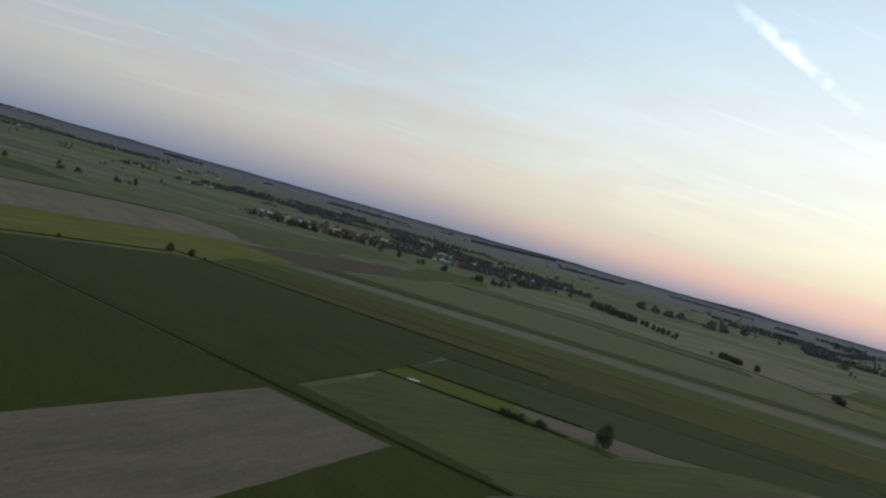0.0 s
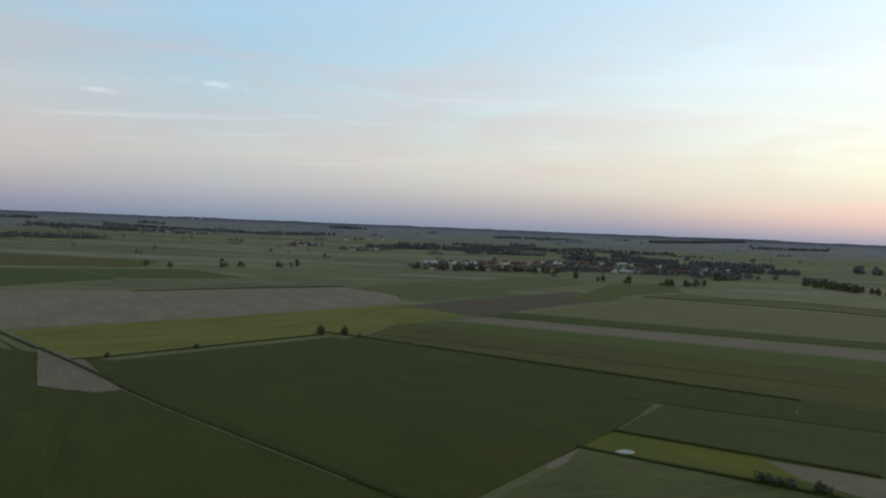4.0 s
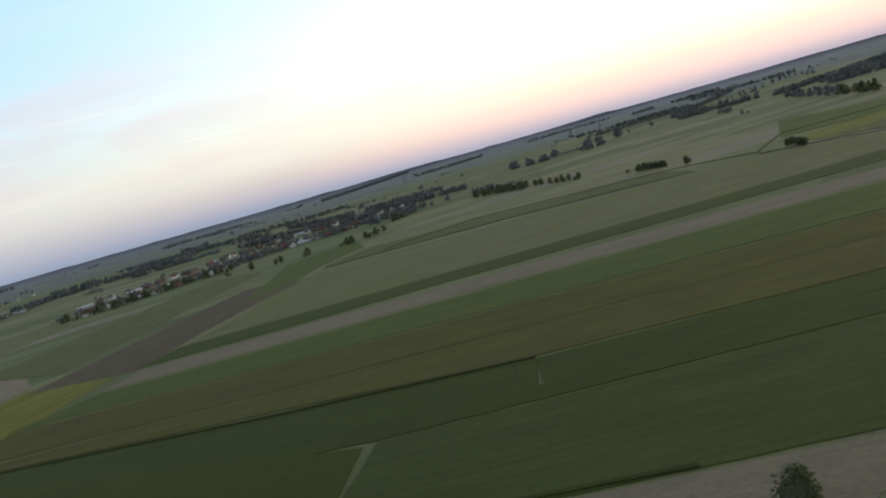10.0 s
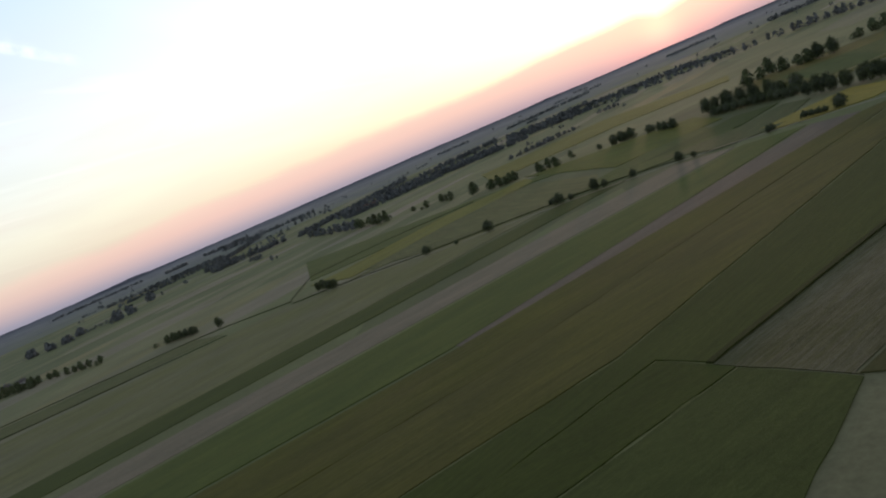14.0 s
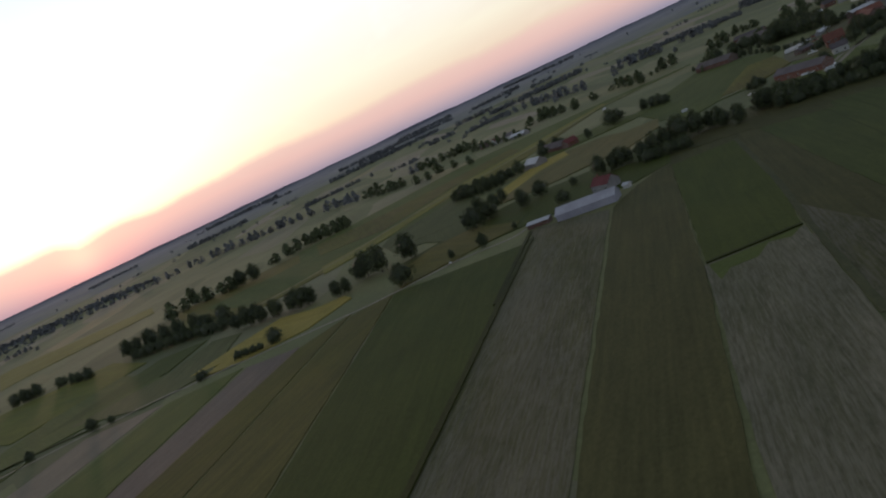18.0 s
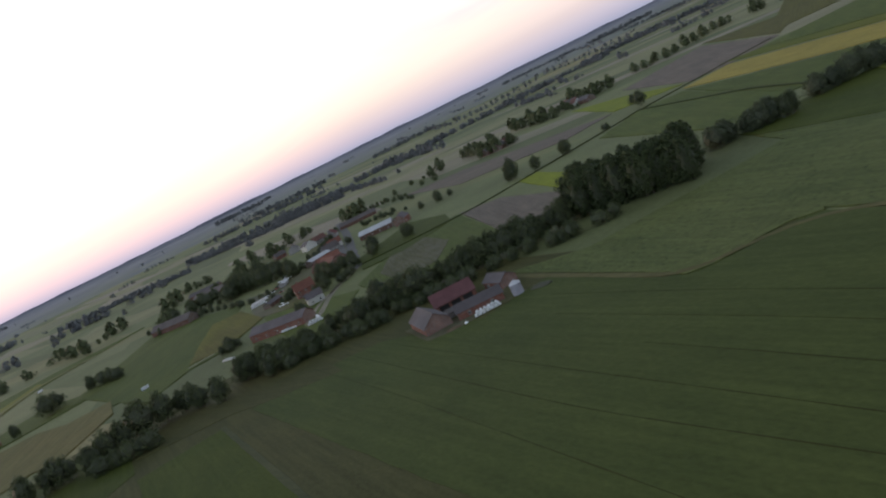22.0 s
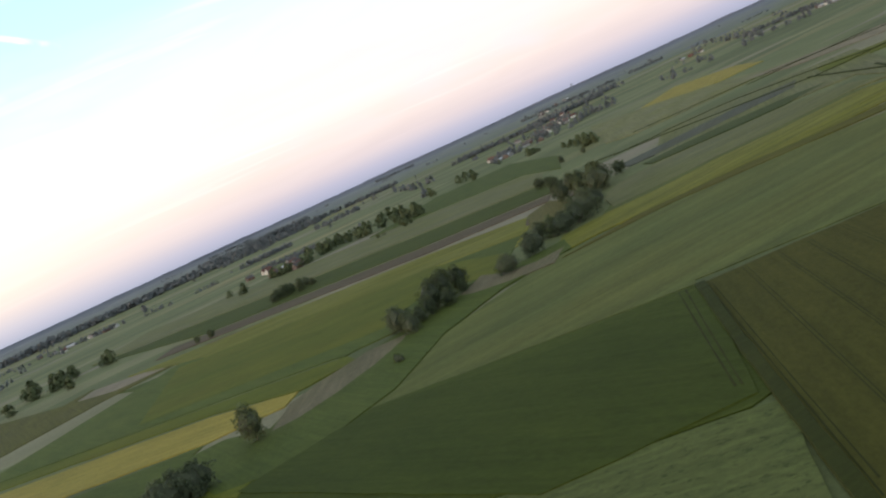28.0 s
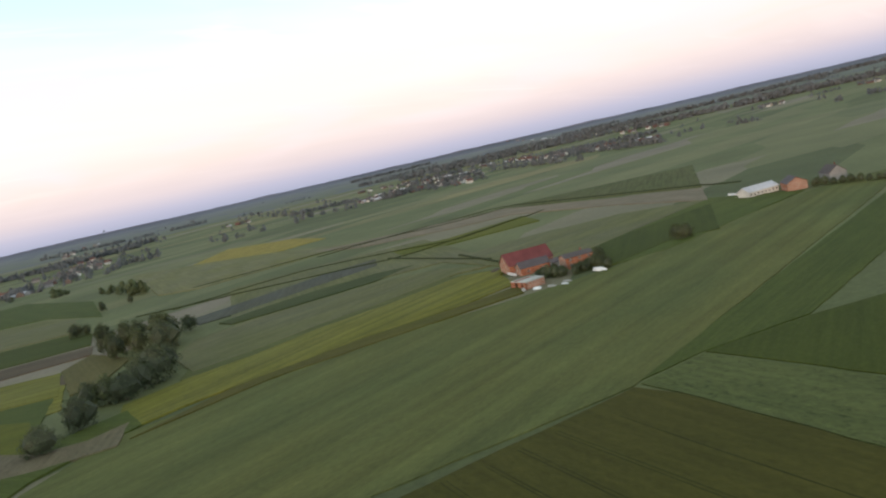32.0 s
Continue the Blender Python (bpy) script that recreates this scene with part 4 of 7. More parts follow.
ribbon("ditch", "grass", 1.8, (-300.0, 471.9), (-205.1, 372.7), (-130.5, 290.8), (-40.9, 204.8), (47.7, 118.0), (63.1, 105.3))
ribbon("farm_track", "soil", 0.8, (-235.9, 399.5), (-129.1, 287.1), (-41.4, 202.7))
ribbon("ditch", "grass", 2, (36.2, 253.3), (88.5, 220.2), (116.3, 201.6))
ribbon("ditch", "grass", 1.8, (54.6, 280.2), (134.9, 231.6))
ribbon("ditch", "grass", 2, (-104.5, 533.7), (-76.1, 517.6), (66.9, 416.5), (160.1, 357.8))
ribbon("ditch", "grass", 2, (-208.8, 380.3), (-103.2, 514.2))
ribbon("ditch", "grass", 2.2, (312.1, 240.2), (380.9, 214.8), (641.0, 115.5))
ribbon("farm_road", "gravel", 3, (632.1, 715.6), (641.9, 571.1), (676.9, 459.7), (692.6, 376.9), (690.5, 310.9), (671.4, 201.6), (679.9, 148.0), (662.0, 111.7), (675.6, 111.1))
ribbon("ditch", "grass", 2, (547.9, 153.1), (660.0, 111.7))
ribbon("farm_track", "grass2", 2, (645.9, -2.9), (533.0, 37.2), (469.2, 62.5), (394.2, 90.3))
ribbon("village_road", "asphalt", 7, (1136.9, -465.6), (994.3, -360.9), (786.3, -197.5))
ribbon("farm_road", "gravel", 4, (788.6, -198.4), (767.6, -159.4), (722.4, -113.2), (713.8, -99.5))
ribbon("ditch", "grass", 2.2, (791.5, -200.4), (764.9, -225.9), (741.2, -257.0), (729.0, -298.1), (694.2, -444.6), (679.2, -477.9), (636.5, -571.7))
ribbon("ditch", "grass", 2, (144.4, -675.8), (15.5, -521.9), (-144.3, -510.5))
ribbon("ditch", "grass", 2, (-44.4, -694.0), (-235.5, -628.3), (-139.2, -337.4))
ribbon("ditch", "grass", 1.6, (16.5, -537.8), (64.6, -403.2))
ribbon("ditch", "grass", 2.5, (221.0, 976.4), (401.5, 878.1), (557.6, 756.5))
ribbon("ditch", "grass", 2.5, (-331.7, 770.1), (-248.9, 858.9), (-145.1, 943.0))
ribbon("ditch", "grass", 1.6, (478.1, 93.4), (471.5, 63.6))
ribbon("ditch", "grass", 2.6, (325.0, -225.1), (346.6, -177.6), (361.3, -143.8), (371.6, -119.9), (378.0, -104.7))
ribbon("ditch", "grass", 1.6, (699.1, -442.3), (567.3, -346.2), (509.0, -288.8))
ribbon("tramline", "wheel", 0.16, (635.9, -42.8), (549.3, -12.2), (484.1, 12.8), (418.7, 37.9))
ribbon("tramline", "wheel", 0.16, (625.2, -52.1), (505.1, -8.8), (465.2, 5.1), (426.5, 16.0), (359.1, 34.9))
ribbon("tramline", "wheel", 0.16, (588.1, -50.8), (494.5, -18.4), (443.6, -1.2), (402.3, 12.8), (336.0, 35.3))
ribbon("tramline", "wheel", 0.16, (470.0, -25.0), (436.5, -13.6), (404.9, -2.5), (338.9, 20.6))
ribbon("tramline", "wheel", 0.15, (517.6, -53.7), (441.8, -29.8), (407.4, -18.0), (341.2, 4.7))
ribbon("tramline", "wheel", 0.15, (531.1, -71.1), (463.3, -50.3), (409.4, -31.1), (343.4, -7.6))
ribbon("tramline", "wheel", 0.15, (305.8, -213.7), (324.0, -171.1), (336.2, -143.5), (364.5, -79.5))
ribbon("tramline", "wheel", 0.15, (305.1, -213.1), (323.6, -170.0), (335.9, -142.6), (364.5, -78.7))
ribbon("tramline", "wheel", 0.15, (287.3, -209.2), (306.7, -162.8), (318.0, -135.4), (344.5, -70.6))
ribbon("tramline", "wheel", 0.15, (286.3, -208.9), (305.7, -162.6), (317.0, -135.8), (344.2, -71.3))
ribbon("tramline", "wheel", 0.15, (297.0, -212.2), (319.5, -160.9), (333.5, -127.2), (360.3, -62.5))
ribbon("tramline", "wheel", 0.15, (296.0, -211.7), (318.6, -160.6), (332.4, -127.8), (359.5, -63.2))
ribbon("tramline", "wheel", 0.15, (314.3, -219.0), (333.5, -176.1), (346.2, -147.6), (374.9, -83.7))
ribbon("tramline", "wheel", 0.15, (313.3, -218.3), (332.7, -175.5), (345.7, -146.8), (374.6, -83.0))
ribbon("tramline", "wheel", 0.15, (276.4, -199.3), (291.7, -166.5), (302.0, -143.6), (330.4, -79.6))
ribbon("tramline", "wheel", 0.15, (325.6, -220.6), (359.1, -143.4), (375.5, -105.7))
ribbon("tramline", "wheel", 0.15, (324.7, -219.0), (358.1, -142.9), (375.3, -103.2))
ribbon("tramline", "wheel", 0.28, (331.3, -227.0), (350.7, -184.0), (363.2, -155.6))
ribbon("tramline", "wheel", 0.28, (329.4, -226.2), (349.4, -183.0), (362.1, -154.8))
ribbon("tramline", "wheel", 0.33, (150.6, 357.0), (140.2, 334.6))
ribbon("tramline", "wheel", 0.33, (161.9, 353.1), (154.6, 338.8))
ribbon("mown_strip", "straw", 7, (902.6, 368.5), (888.3, 292.5), (937.4, 221.1), (1020.1, 141.2), (1045.7, 104.0), (1105.3, 5.3), (1214.4, -120.9), (1190.3, -230.6))
ribbon("ditch", "grass", 2.2, (48.9, -754.5), (-71.4, -711.2), (-154.2, -623.3), (-209.6, -605.1))
ribbon("ditch", "grass", 2, (129.7, -647.8), (25.5, -625.5), (-13.7, -565.6), (-32.5, -513.3), (-118.7, -514.3))
ribbon("ditch", "grass", 1.6, (38.1, -449.6), (81.4, -379.9))
ribbon("ditch", "grass", 2, (698.9, 371.3), (705.7, 412.4), (700.1, 447.6), (674.0, 523.3), (656.2, 577.4), (631.0, 682.6), (612.4, 724.7))
ribbon("ditch", "grass", 2.4, (626.4, 739.0), (595.9, 829.6), (504.5, 915.7), (410.8, 996.1), (288.7, 968.7))
ribbon("ditch", "grass", 1.6, (637.3, 750.3), (751.3, 837.3), (849.0, 793.8), (919.8, 711.4))
ribbon("farm_track", "tan", 2.4, (569.6, -100.3), (509.3, -76.6), (486.4, -67.1), (477.3, -63.8), (473.3, -65.1), (470.2, -68.3), (466.5, -74.7), (462.4, -81.4), (455.6, -89.3), (447.2, -91.5), (434.8, -88.2), (421.3, -83.1), (426.1, -84.8), (414.6, -81.6), (403.4, -77.5), (392.4, -105.5))
ribbon("village_road", "asphalt", 5, (1125.9, -440.1), (935.2, -303.6), (802.4, -206.8))
ribbon("farm_road", "gravel", 3, (802.4, -206.8), (769.7, -164.8), (753.2, -136.1), (720.4, -102.6))
ribbon("farm_road", "gravel", 2, (810.1, -75.2), (805.9, -84.5), (804.1, -97.0))

# the puddle in the low grass
pbm = bmesh.new()
prng = random.Random(3)
rim = [pbm.verts.new((53 + (3.3 + prng.uniform(-1.5, 1.2)) * math.cos(i * math.tau / 22) * 0.8 + 2.6 * math.sin(i * math.tau / 22),
                      249 - (3.3 + prng.uniform(-1.5, 1.2)) * math.cos(i * math.tau / 22) * 0.6 + 2.0 * math.sin(i * math.tau / 22), surface(53, 249) + 0.03)) for i in range(22)]
pbm.faces.new(rim)
bmesh.ops.recalc_face_normals(pbm, faces=pbm.faces[:])
puddle = tagged(new("puddle", mesh_of("puddle", pbm, WATER)), "pale puddle of standing water on wet grass", "puddle", kind="structure")

# ---- trees ----
SHAPES = {  # crown: start, widest radius, clumps, leaves a clump, leaf size, all as shares of the height
    "broad": (0.13, 0.42, 40, 46, 0.030), "tall": (0.05, 0.27, 66, 46, 0.022), "bush": (0.03, 0.56, 34, 40, 0.036),
    "shrub": (0.02, 0.62, 14, 30, 0.055), "willow": (0.04, 0.54, 44, 46, 0.028),
}
TREE_WORDS = {
    "broad": "broad-leaved tree with a dark green rounded crown", "tall": "tall slender poplar with dense dark green leaves",
    "bush": "dense dark green bush standing beside the fields", "shrub": "small low shrub on a field margin",
    "willow": "grey-green willow with a loose rounded crown",
}


def crown_radius(kind, f):
    if kind == "tall":
        return 0.55 + 0.45 * math.sin(math.pi * min(1, f * 1.1)) if f < 0.75 else 1.0 * math.sqrt(max(0, (1 - f) / 0.25))
    return math.sin(math.pi * (0.16 + 0.84 * f)) ** 0.55


def tree_meshes(kind, seed):
    r = random.Random(seed)
    start, wide, clumps, leaves, size = SHAPES[kind]
    wide *= r.uniform(0.85, 1.15)
    tb = bmesh.new()
    girth = 0.022 if kind in ("broad", "tall") else 0.03
    lean = (r.uniform(-0.03, 0.03), r.uniform(-0.03, 0.03))

    def limb(p0, p1, r0, r1):
        d = (p1 - p0)
        q = d.to_track_quat("Z", "Y").to_matrix().to_4x4()
        bmesh.ops.create_cone(tb, segments=6, radius1=r0, radius2=r1, depth=d.length, cap_ends=True, matrix=Matrix.Translation((p0 + p1) / 2) @ q)

    fork = Vector((lean[0], lean[1], start + 0.15))
    limb(Vector((0, 0, -0.02)), fork, girth * 1.3, girth * 0.8)
    limb(fork, Vector((lean[0] * 2, lean[1] * 2, 0.85)), girth * 0.8, girth * 0.2)
    for i in range(5):
        a = i * 1.26 + r.uniform(-0.4, 0.4)
        limb(fork + Vector((0, 0, 0.05 * i)), fork + Vector((math.cos(a) * wide * 0.7, math.sin(a) * wide * 0.7, 0.18 + 0.07 * i)), girth * 0.5, girth * 0.12)
    verts, faces = [], []
    bulge = [(r.uniform(0, math.tau), r.uniform(0.05, 0.22), r.randint(1, 3)) for _ in range(3)]
    for c in range(clumps):
        f = (c + r.random()) / clumps
        z = start + (1 - start) * f * 0.96
        a = c * 2.39996 + r.uniform(-0.5, 0.5)
        out = wide * crown_radius(kind, f) * (1 + sum(k * math.sin(n * a + p) for p, k, n in bulge)) * r.uniform(0.5, 0.97)
        centre = Vector((math.cos(a) * out + lean[0] * 2 * z, math.sin(a) * out + lean[1] * 2 * z, z + r.uniform(-0.03, 0.03)))
        spread = (0.15 if kind != "tall" else 0.085) * r.uniform(0.7, 1.25)
        for _ in range(leaves):
            v = Vector((r.gauss(0, 1), r.gauss(0, 1), r.gauss(0, 0.8)))
            v = v.normalized() * spread * r.uniform(0.55, 1.0)
            p = centre + v
            nrm = (v.normalized() + Vector((r.uniform(-0.7, 0.7), r.uniform(-0.7, 0.7), r.uniform(0, 0.9)))).normalized()
            t1 = nrm.orthogonal().normalized()
            t1.rotate(Matrix.Rotation(r.uniform(0, 6.28), 3, nrm))
            t2 = nrm.cross(t1)
            s = size * r.uniform(0.6, 1.3)
            k = len(verts)
            verts += [p - t1 * s, p - t2 * s * 0.7, p + t1 * s, p + t2 * s * 0.7]
            faces.append((k, k + 1, k + 2, k + 3))
    core = bmesh.new()
    bmesh.ops.create_icosphere(core, subdivisions=2, radius=1)
    core.verts.ensure_lookup_table()
    k = len(verts)
    for v in core.verts:
        f = min(0.98, max(0.02, (v.co.z + 1) / 2))
        a = math.atan2(v.co.y, v.co.x)
        out = wide * crown_radius(kind, f) * (1 + sum(q * math.sin(n * a + p) for p, q, n in bulge)) * math.hypot(v.co.x, v.co.y) ** 0.6 * r.uniform(0.66, 0.84)
        z = start + (1 - start) * (0.05 + 0.88 * f)
        verts.append(Vector((math.cos(a) * out + lean[0] * 2 * z, math.sin(a) * out + lean[1] * 2 * z, z)))
    faces += [tuple(k + v.index for v in f.verts) for f in core.faces]
    core.free()
    trunk = mesh_of("trunk", tb, BARK)
    crown = bpy.data.meshes.new("crown")
    crown.from_pydata([tuple(v) for v in verts], [], faces)
    crown.materials.append(LEAVES[kind])
    crown.materials.append(SHADED_CORE)
    # triangles belong to the core and take its painted shade colour
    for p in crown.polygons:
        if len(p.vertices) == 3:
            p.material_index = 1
    return trunk, crown


TREES = {kind: [tree_meshes(kind, 100 * i + n) for n in range(5 if kind == "broad" else 3)] for i, kind in enumerate(SHAPES)}
trng = random.Random(21)
far_trees = []


def plant(kind, height, x, y, group):
    """One tree; what stands very far off joins the far woods."""
    if math.hypot(x - CX, y - CY) > 930:
        far_trees.append((x, y, height * trng.uniform(0.8, 1.2), height * (0.28 if kind == "tall" else 0.47)))
        return
    trunk, crown = trng.choice(TREES[kind])
    h = height * trng.uniform(0.85, 1.15)
    name = {"broad": "tree", "tall": "poplar", "bush": "bush", "shrub": "shrub", "willow": "willow"}[kind]
    root = base(name, pose(x, y, land(x, y), 0, 0, trng.uniform(0, 360)) @ Matrix.Diagonal((h * trng.uniform(0.9, 1.12), h * trng.uniform(0.9, 1.12), h, 1)),
                TREE_WORDS[kind], {"broad": "tree", "tall": "poplar tree", "bush": "bush", "shrub": "shrub", "willow": "willow tree"}[kind], group)
    for part_name, me in (("trunk", trunk), ("crown", crown)):
        ob = new(part_name, me)
        ob.parent = root


def trees(kind, height, *places):
    for x, y in places:
        plant(kind, height, x, y, "scattered trees in the fields" if len(places) > 1 else "")


def clump(kind, height, count, radius, x, y):
    for i in range(count):
        a, d = i * 2.4, radius * math.sqrt((i + 0.3) / count)
        plant(kind, height, x + d * math.cos(a), y + d * math.sin(a), "trees in a clump")


def tree_row(kind, height, count, a, b, stray):
    if math.hypot((a[0] + b[0]) / 2 - CX, (a[1] + b[1]) / 2 - CY) > 900:  # far rows close up into belts
        count = int(count * 2.0)
    for i in range(count):
        f = (i + 0.5 + trng.uniform(-0.25, 0.25)) / count
        plant(kind, height, a[0] + (b[0] - a[0]) * f + trng.uniform(-stray, stray), a[1] + (b[1] - a[1]) * f + trng.uniform(-stray, stray), "trees in a row")


def wood(height, depth_count, a, b):
    length = math.hypot(b[0] - a[0], b[1] - a[1])
    n = max(depth_count, int(length / (2.6 if length < 420 else 1.7)))
    for i in range(min(n, 1000)):
        f = trng.random()
        s = trng.uniform(0, 30) * (1 if trng.random() < 0.7 else 2)
        d = Vector((a[0] + (b[0] - a[0]) * f - CX, a[1] + (b[1] - a[1]) * f - CY)).normalized() * s
        far_trees.append((a[0] + (b[0] - a[0]) * f + d.x, a[1] + (b[1] - a[1]) * f + d.y, height * trng.uniform(0.7, 1.15), height * 0.42))


trees("bush", 7, (-101, 517))
trees("bush", 5.5, (-85, 520))
trees("shrub", 3.5, (-196, 395))
trees("shrub", 2.5, (-161, 438), (-74, 514))
trees("broad", 11, (-427, 1152), (-371, 1223), (-345, 1230), (-295, 1274), (-271, 1311), (-467, 1167))
trees("broad", 11, (256, 1221), (313, 1216), (320, 1217), (342, 1219), (362, 1235), (379, 1250), (154, 1329), (187, 1305), (225, 1269))
trees("broad", 7, (-87, 1480))
tree_row("broad", 10, 7, (586, 1376), (610, 1227), 1.2)
trees("shrub", 3.2, (90, 219), (92, 218), (95, 216), (98, 214), (105, 210), (106, 209))
trees("broad", 10, (131, 196))
trees("shrub", 3, (106, 213))
clump("broad", 17, 9, 9, 1005, 2048)
clump("broad", 17, 9, 9, 1026, 1996)
clump("broad", 16, 10, 11, 1053, 1965)
clump("broad", 16, 6, 6, 1124, 2031)
clump("broad", 22, 8, 8, 1139, 1885)
clump("broad", 19, 8, 8, 1190, 1910)
clump("broad", 19, 8, 9, 1362, 2082)
trees("broad", 9, (1186, 1994), (1407, 2093))
trees("broad", 9, (635, 708), (621, 679))
trees("broad", 10, (611, 833))
tree_row("broad", 8, 6, (616, 937), (617, 877), 1.2)
tree_row("broad", 10, 9, (628, 1481), (624, 1075), 1.2)
tree_row("broad", 12, 6, (446, 1414), (525, 1507), 1.2)
tree_row("broad", 11, 14, (695, -42), (658, -63), 4)
tree_row("broad", 9, 12, (664, -81), (648, -99), 4)
tree_row("broad", 9, 10, (647, -100), (624, -115), 4)
tree_row("broad", 12, 14, (622, -117), (592, -140), 4)
tree_row("broad", 11, 9, (590, -139), (580, -159), 4)
tree_row("tall", 20, 22, (580, -163), (524, -174), 4)
tree_row("tall", 19, 15, (582, -176), (534, -189), 4)
tree_row("willow", 9, 8, (535, -216), (524, -228), 4)
tree_row("willow", 10, 6, (520, -226), (513, -234), 4)
trees("broad", 11, (506, -233), (504, -237))
tree_row("willow", 9, 4, (500, -257), (494, -267), 4)
trees("willow", 12, (489, -272), (484, -276), (478, -278))
trees("broad", 15, (459, -309))
trees("broad", 10, (746, -327), (727, -335), (713, -357))
trees("shrub", 5, (703, -401))
trees("broad", 12, (1099, -466), (1085, -465))
trees("broad", 10, (781, -248), (795, -222))
trees("broad", 8, (1083, -519), (1090, -557), (1033, -518), (1074, -574))
trees("broad", 10, (863, -365))
tree_row("broad", 12, 8, (1057, -631), (948, -557), 4)
tree_row("tall", 15, 14, (1835, -1203), (1456, -985), 4)
trees("broad", 9, (1202, -1045), (1366, -1330), (1262, -1219))
tree_row("broad", 12, 12, (1086, -274), (1012, -278), 4)
trees("broad", 10, (1181, -352), (1179, -403), (1321, -362), (1304, -326))
trees("broad", 9, (1319, -232))
tree_row("broad", 9, 9, (671, -41), (654, -70), 4)
trees("broad", 8, (789, -94))
trees("broad", 9, (826, -217), (829, -205), (795, -204))
trees("broad", 9, (1317, -1268), (1271, -1242), (1304, -1201), (1159, -1246), (1195, -1556))
trees("shrub", 3, (402, -315))
trees("shrub", 3, (402, -321))
trees("bush", 8, (62, -284))
trees("bush", 6, (99, -313), (95, -312))
trees("bush", 5, (126, -321), (125, -317))
wood(16, 60, (-1915, -2247), (-3515, -980))
wood(16, 60, (1579, -2607), (138, -3343))
wood(12, 26, (887, 3804), (1458, 4175))
wood(14, 24, (2155, 1710), (2496, 1619))
wood(10, 40, (-1384, 3161), (-698, 3052))
wood(11, 24, (-279, 2427), (144, 2524))
wood(14, 18, (278, 2143), (466, 1899))
wood(12, 24, (458, 1813), (744, 1769))
wood(12, 8, (191, 2990), (274, 2926))
wood(12, 14, (2097, -763), (1907, -857))
wood(12, 20, (1895, -865), (1633, -918))
wood(12, 20, (1648, -1292), (1525, -1524))
wood(12, 20, (1768, -1041), (1656, -1280))
wood(12, 10, (-610, -2386), (-835, -2438))
trees("broad", 9, (920, -240), (812, -185), (778, -163), (806, -194), (846, -212), (808, -206), (820, -223))
trees("bush", 6, (839, -177), (790, -163), (814, -190), (774, -173), (819, -202), (760, -130), (769, -132), (920, -242), (938, -261))
trees("broad", 8, (1043, -370), (1044, -389), (1045, -364), (1191, -418), (1062, -298), (965, -311))
trees("broad", 10, (1002, -258), (1005, -270), (1011, -256))
tree_row("bush", 5, 6, (984, -371), (949, -388), 4)
trees("broad", 10, (1168, -520), (1173, -540), (791, -253), (825, -249))
wood(10, 30, (1967, -707), (1661, -747))
wood(9, 20, (1907, -567), (1754, -585))
wood(10, 20, (1693, -776), (1538, -812))
clump("broad", 11, 9, 14, 1020, -242)
clump("broad", 10, 7, 12, 1021, -268)
wood(10, 24, (2113, -451), (1915, -585))
tree_row("bush", 6, 8, (1054, -171), (1027, -226), 4)
wood(12, 30, (306, 2508), (413, 2453))
wood(12, 24, (139, 2333), (280, 3015))
wood(11, 20, (-23, 2498), (115, 2658))
wood(11, 14, (-221, 2333), (-175, 2446))
wood(12, 40, (1597, 2136), (2263, 2623))
wood(13, 40, (1608, 1731), (2340, 1915))
wood(10, 30, (1737, 2257), (1642, 2018))
wood(12, 40, (467, 2478), (562, 2084))
wood(12, 30, (610, 2146), (814, 2095))
wood(12, 50, (-542, -2272), (-751, -2432))
clump("broad", 9, 1, 1, 1224, -379)
clump("broad", 8, 1, 1, 1202, -417)
clump("broad", 8, 1, 1, 1209, -475)
clump("broad", 10, 3, 5, 1096, -461)
clump("broad", 8, 1, 1, 919, -302)
clump("broad", 7, 4, 8, 815, -199)
clump("bush", 5, 5, 8, 969, -300)
clump("bush", 5, 4, 7, 928, -259)
clump("bush", 5, 4, 6, 827, -167)
clump("bush", 5, 3, 5, 781, -185)
clump("broad", 7, 3, 6, 1002, -343)
tree_row("bush", 5, 10, (1113, -189), (1019, -206), 4)
tree_row("bush", 5, 10, (1023, -208), (873, -184), 4)
clump("bush", 5, 4, 6, 783, -91)
tree_row("bush", 6, 26, (666, -46), (596, -111), 4)
tree_row("bush", 6, 14, (599, -115), (548, -146), 4)
tree_row("bush", 4, 7, (1000, -390), (913, -370), 4)
clump("bush", 4, 5, 8, 967, -253)
clump("bush", 4, 4, 8, 909, -197)
clump("bush", 4, 6, 6, 121, -323)
clump("bush", 4, 4, 4, 116, -309)
clump("bush", 5, 5, 6, 110, -305)

tree_row("broad", 17, 2, (2346, 1549), (2341, 1448), 3.1)
tree_row("broad", 17, 2, (2341, 1448), (2165, 1242), 3.1)
tree_row("broad", 17, 4, (2165, 1242), (2182, 1064), 3.1)
tree_row("broad", 17, 2, (2182, 1064), (2124, 936), 3.1)
tree_row("broad", 17, 3, (2124, 936), (2089, 810), 3.1)
tree_row("broad", 17, 3, (2089, 810), (2056, 692), 3.1)
tree_row("broad", 17, 2, (2056, 692), (2066, 606), 3.1)
tree_row("broad", 17, 3, (2066, 606), (1998, 483), 3.1)
tree_row("broad", 16.3, 2, (1998, 483), (1943, 410), 2.9)
tree_row("broad", 15.8, 2, (1943, 410), (1894, 344), 2.8)
tree_row("broad", 15.3, 1, (1894, 344), (1836, 294), 2.7)
tree_row("broad", 17, 2, (1738, 264), (1636, 211), 3.1)
tree_row("broad", 17, 2, (1636, 211), (1494, 167), 3.1)
tree_row("broad", 17, 2, (1494, 167), (1438, 133), 3.1)
trees("broad", 16.6, (1367, 119))
trees("broad", 14.7, (1349, 103))
trees("broad", 15.2, (1383, 85))
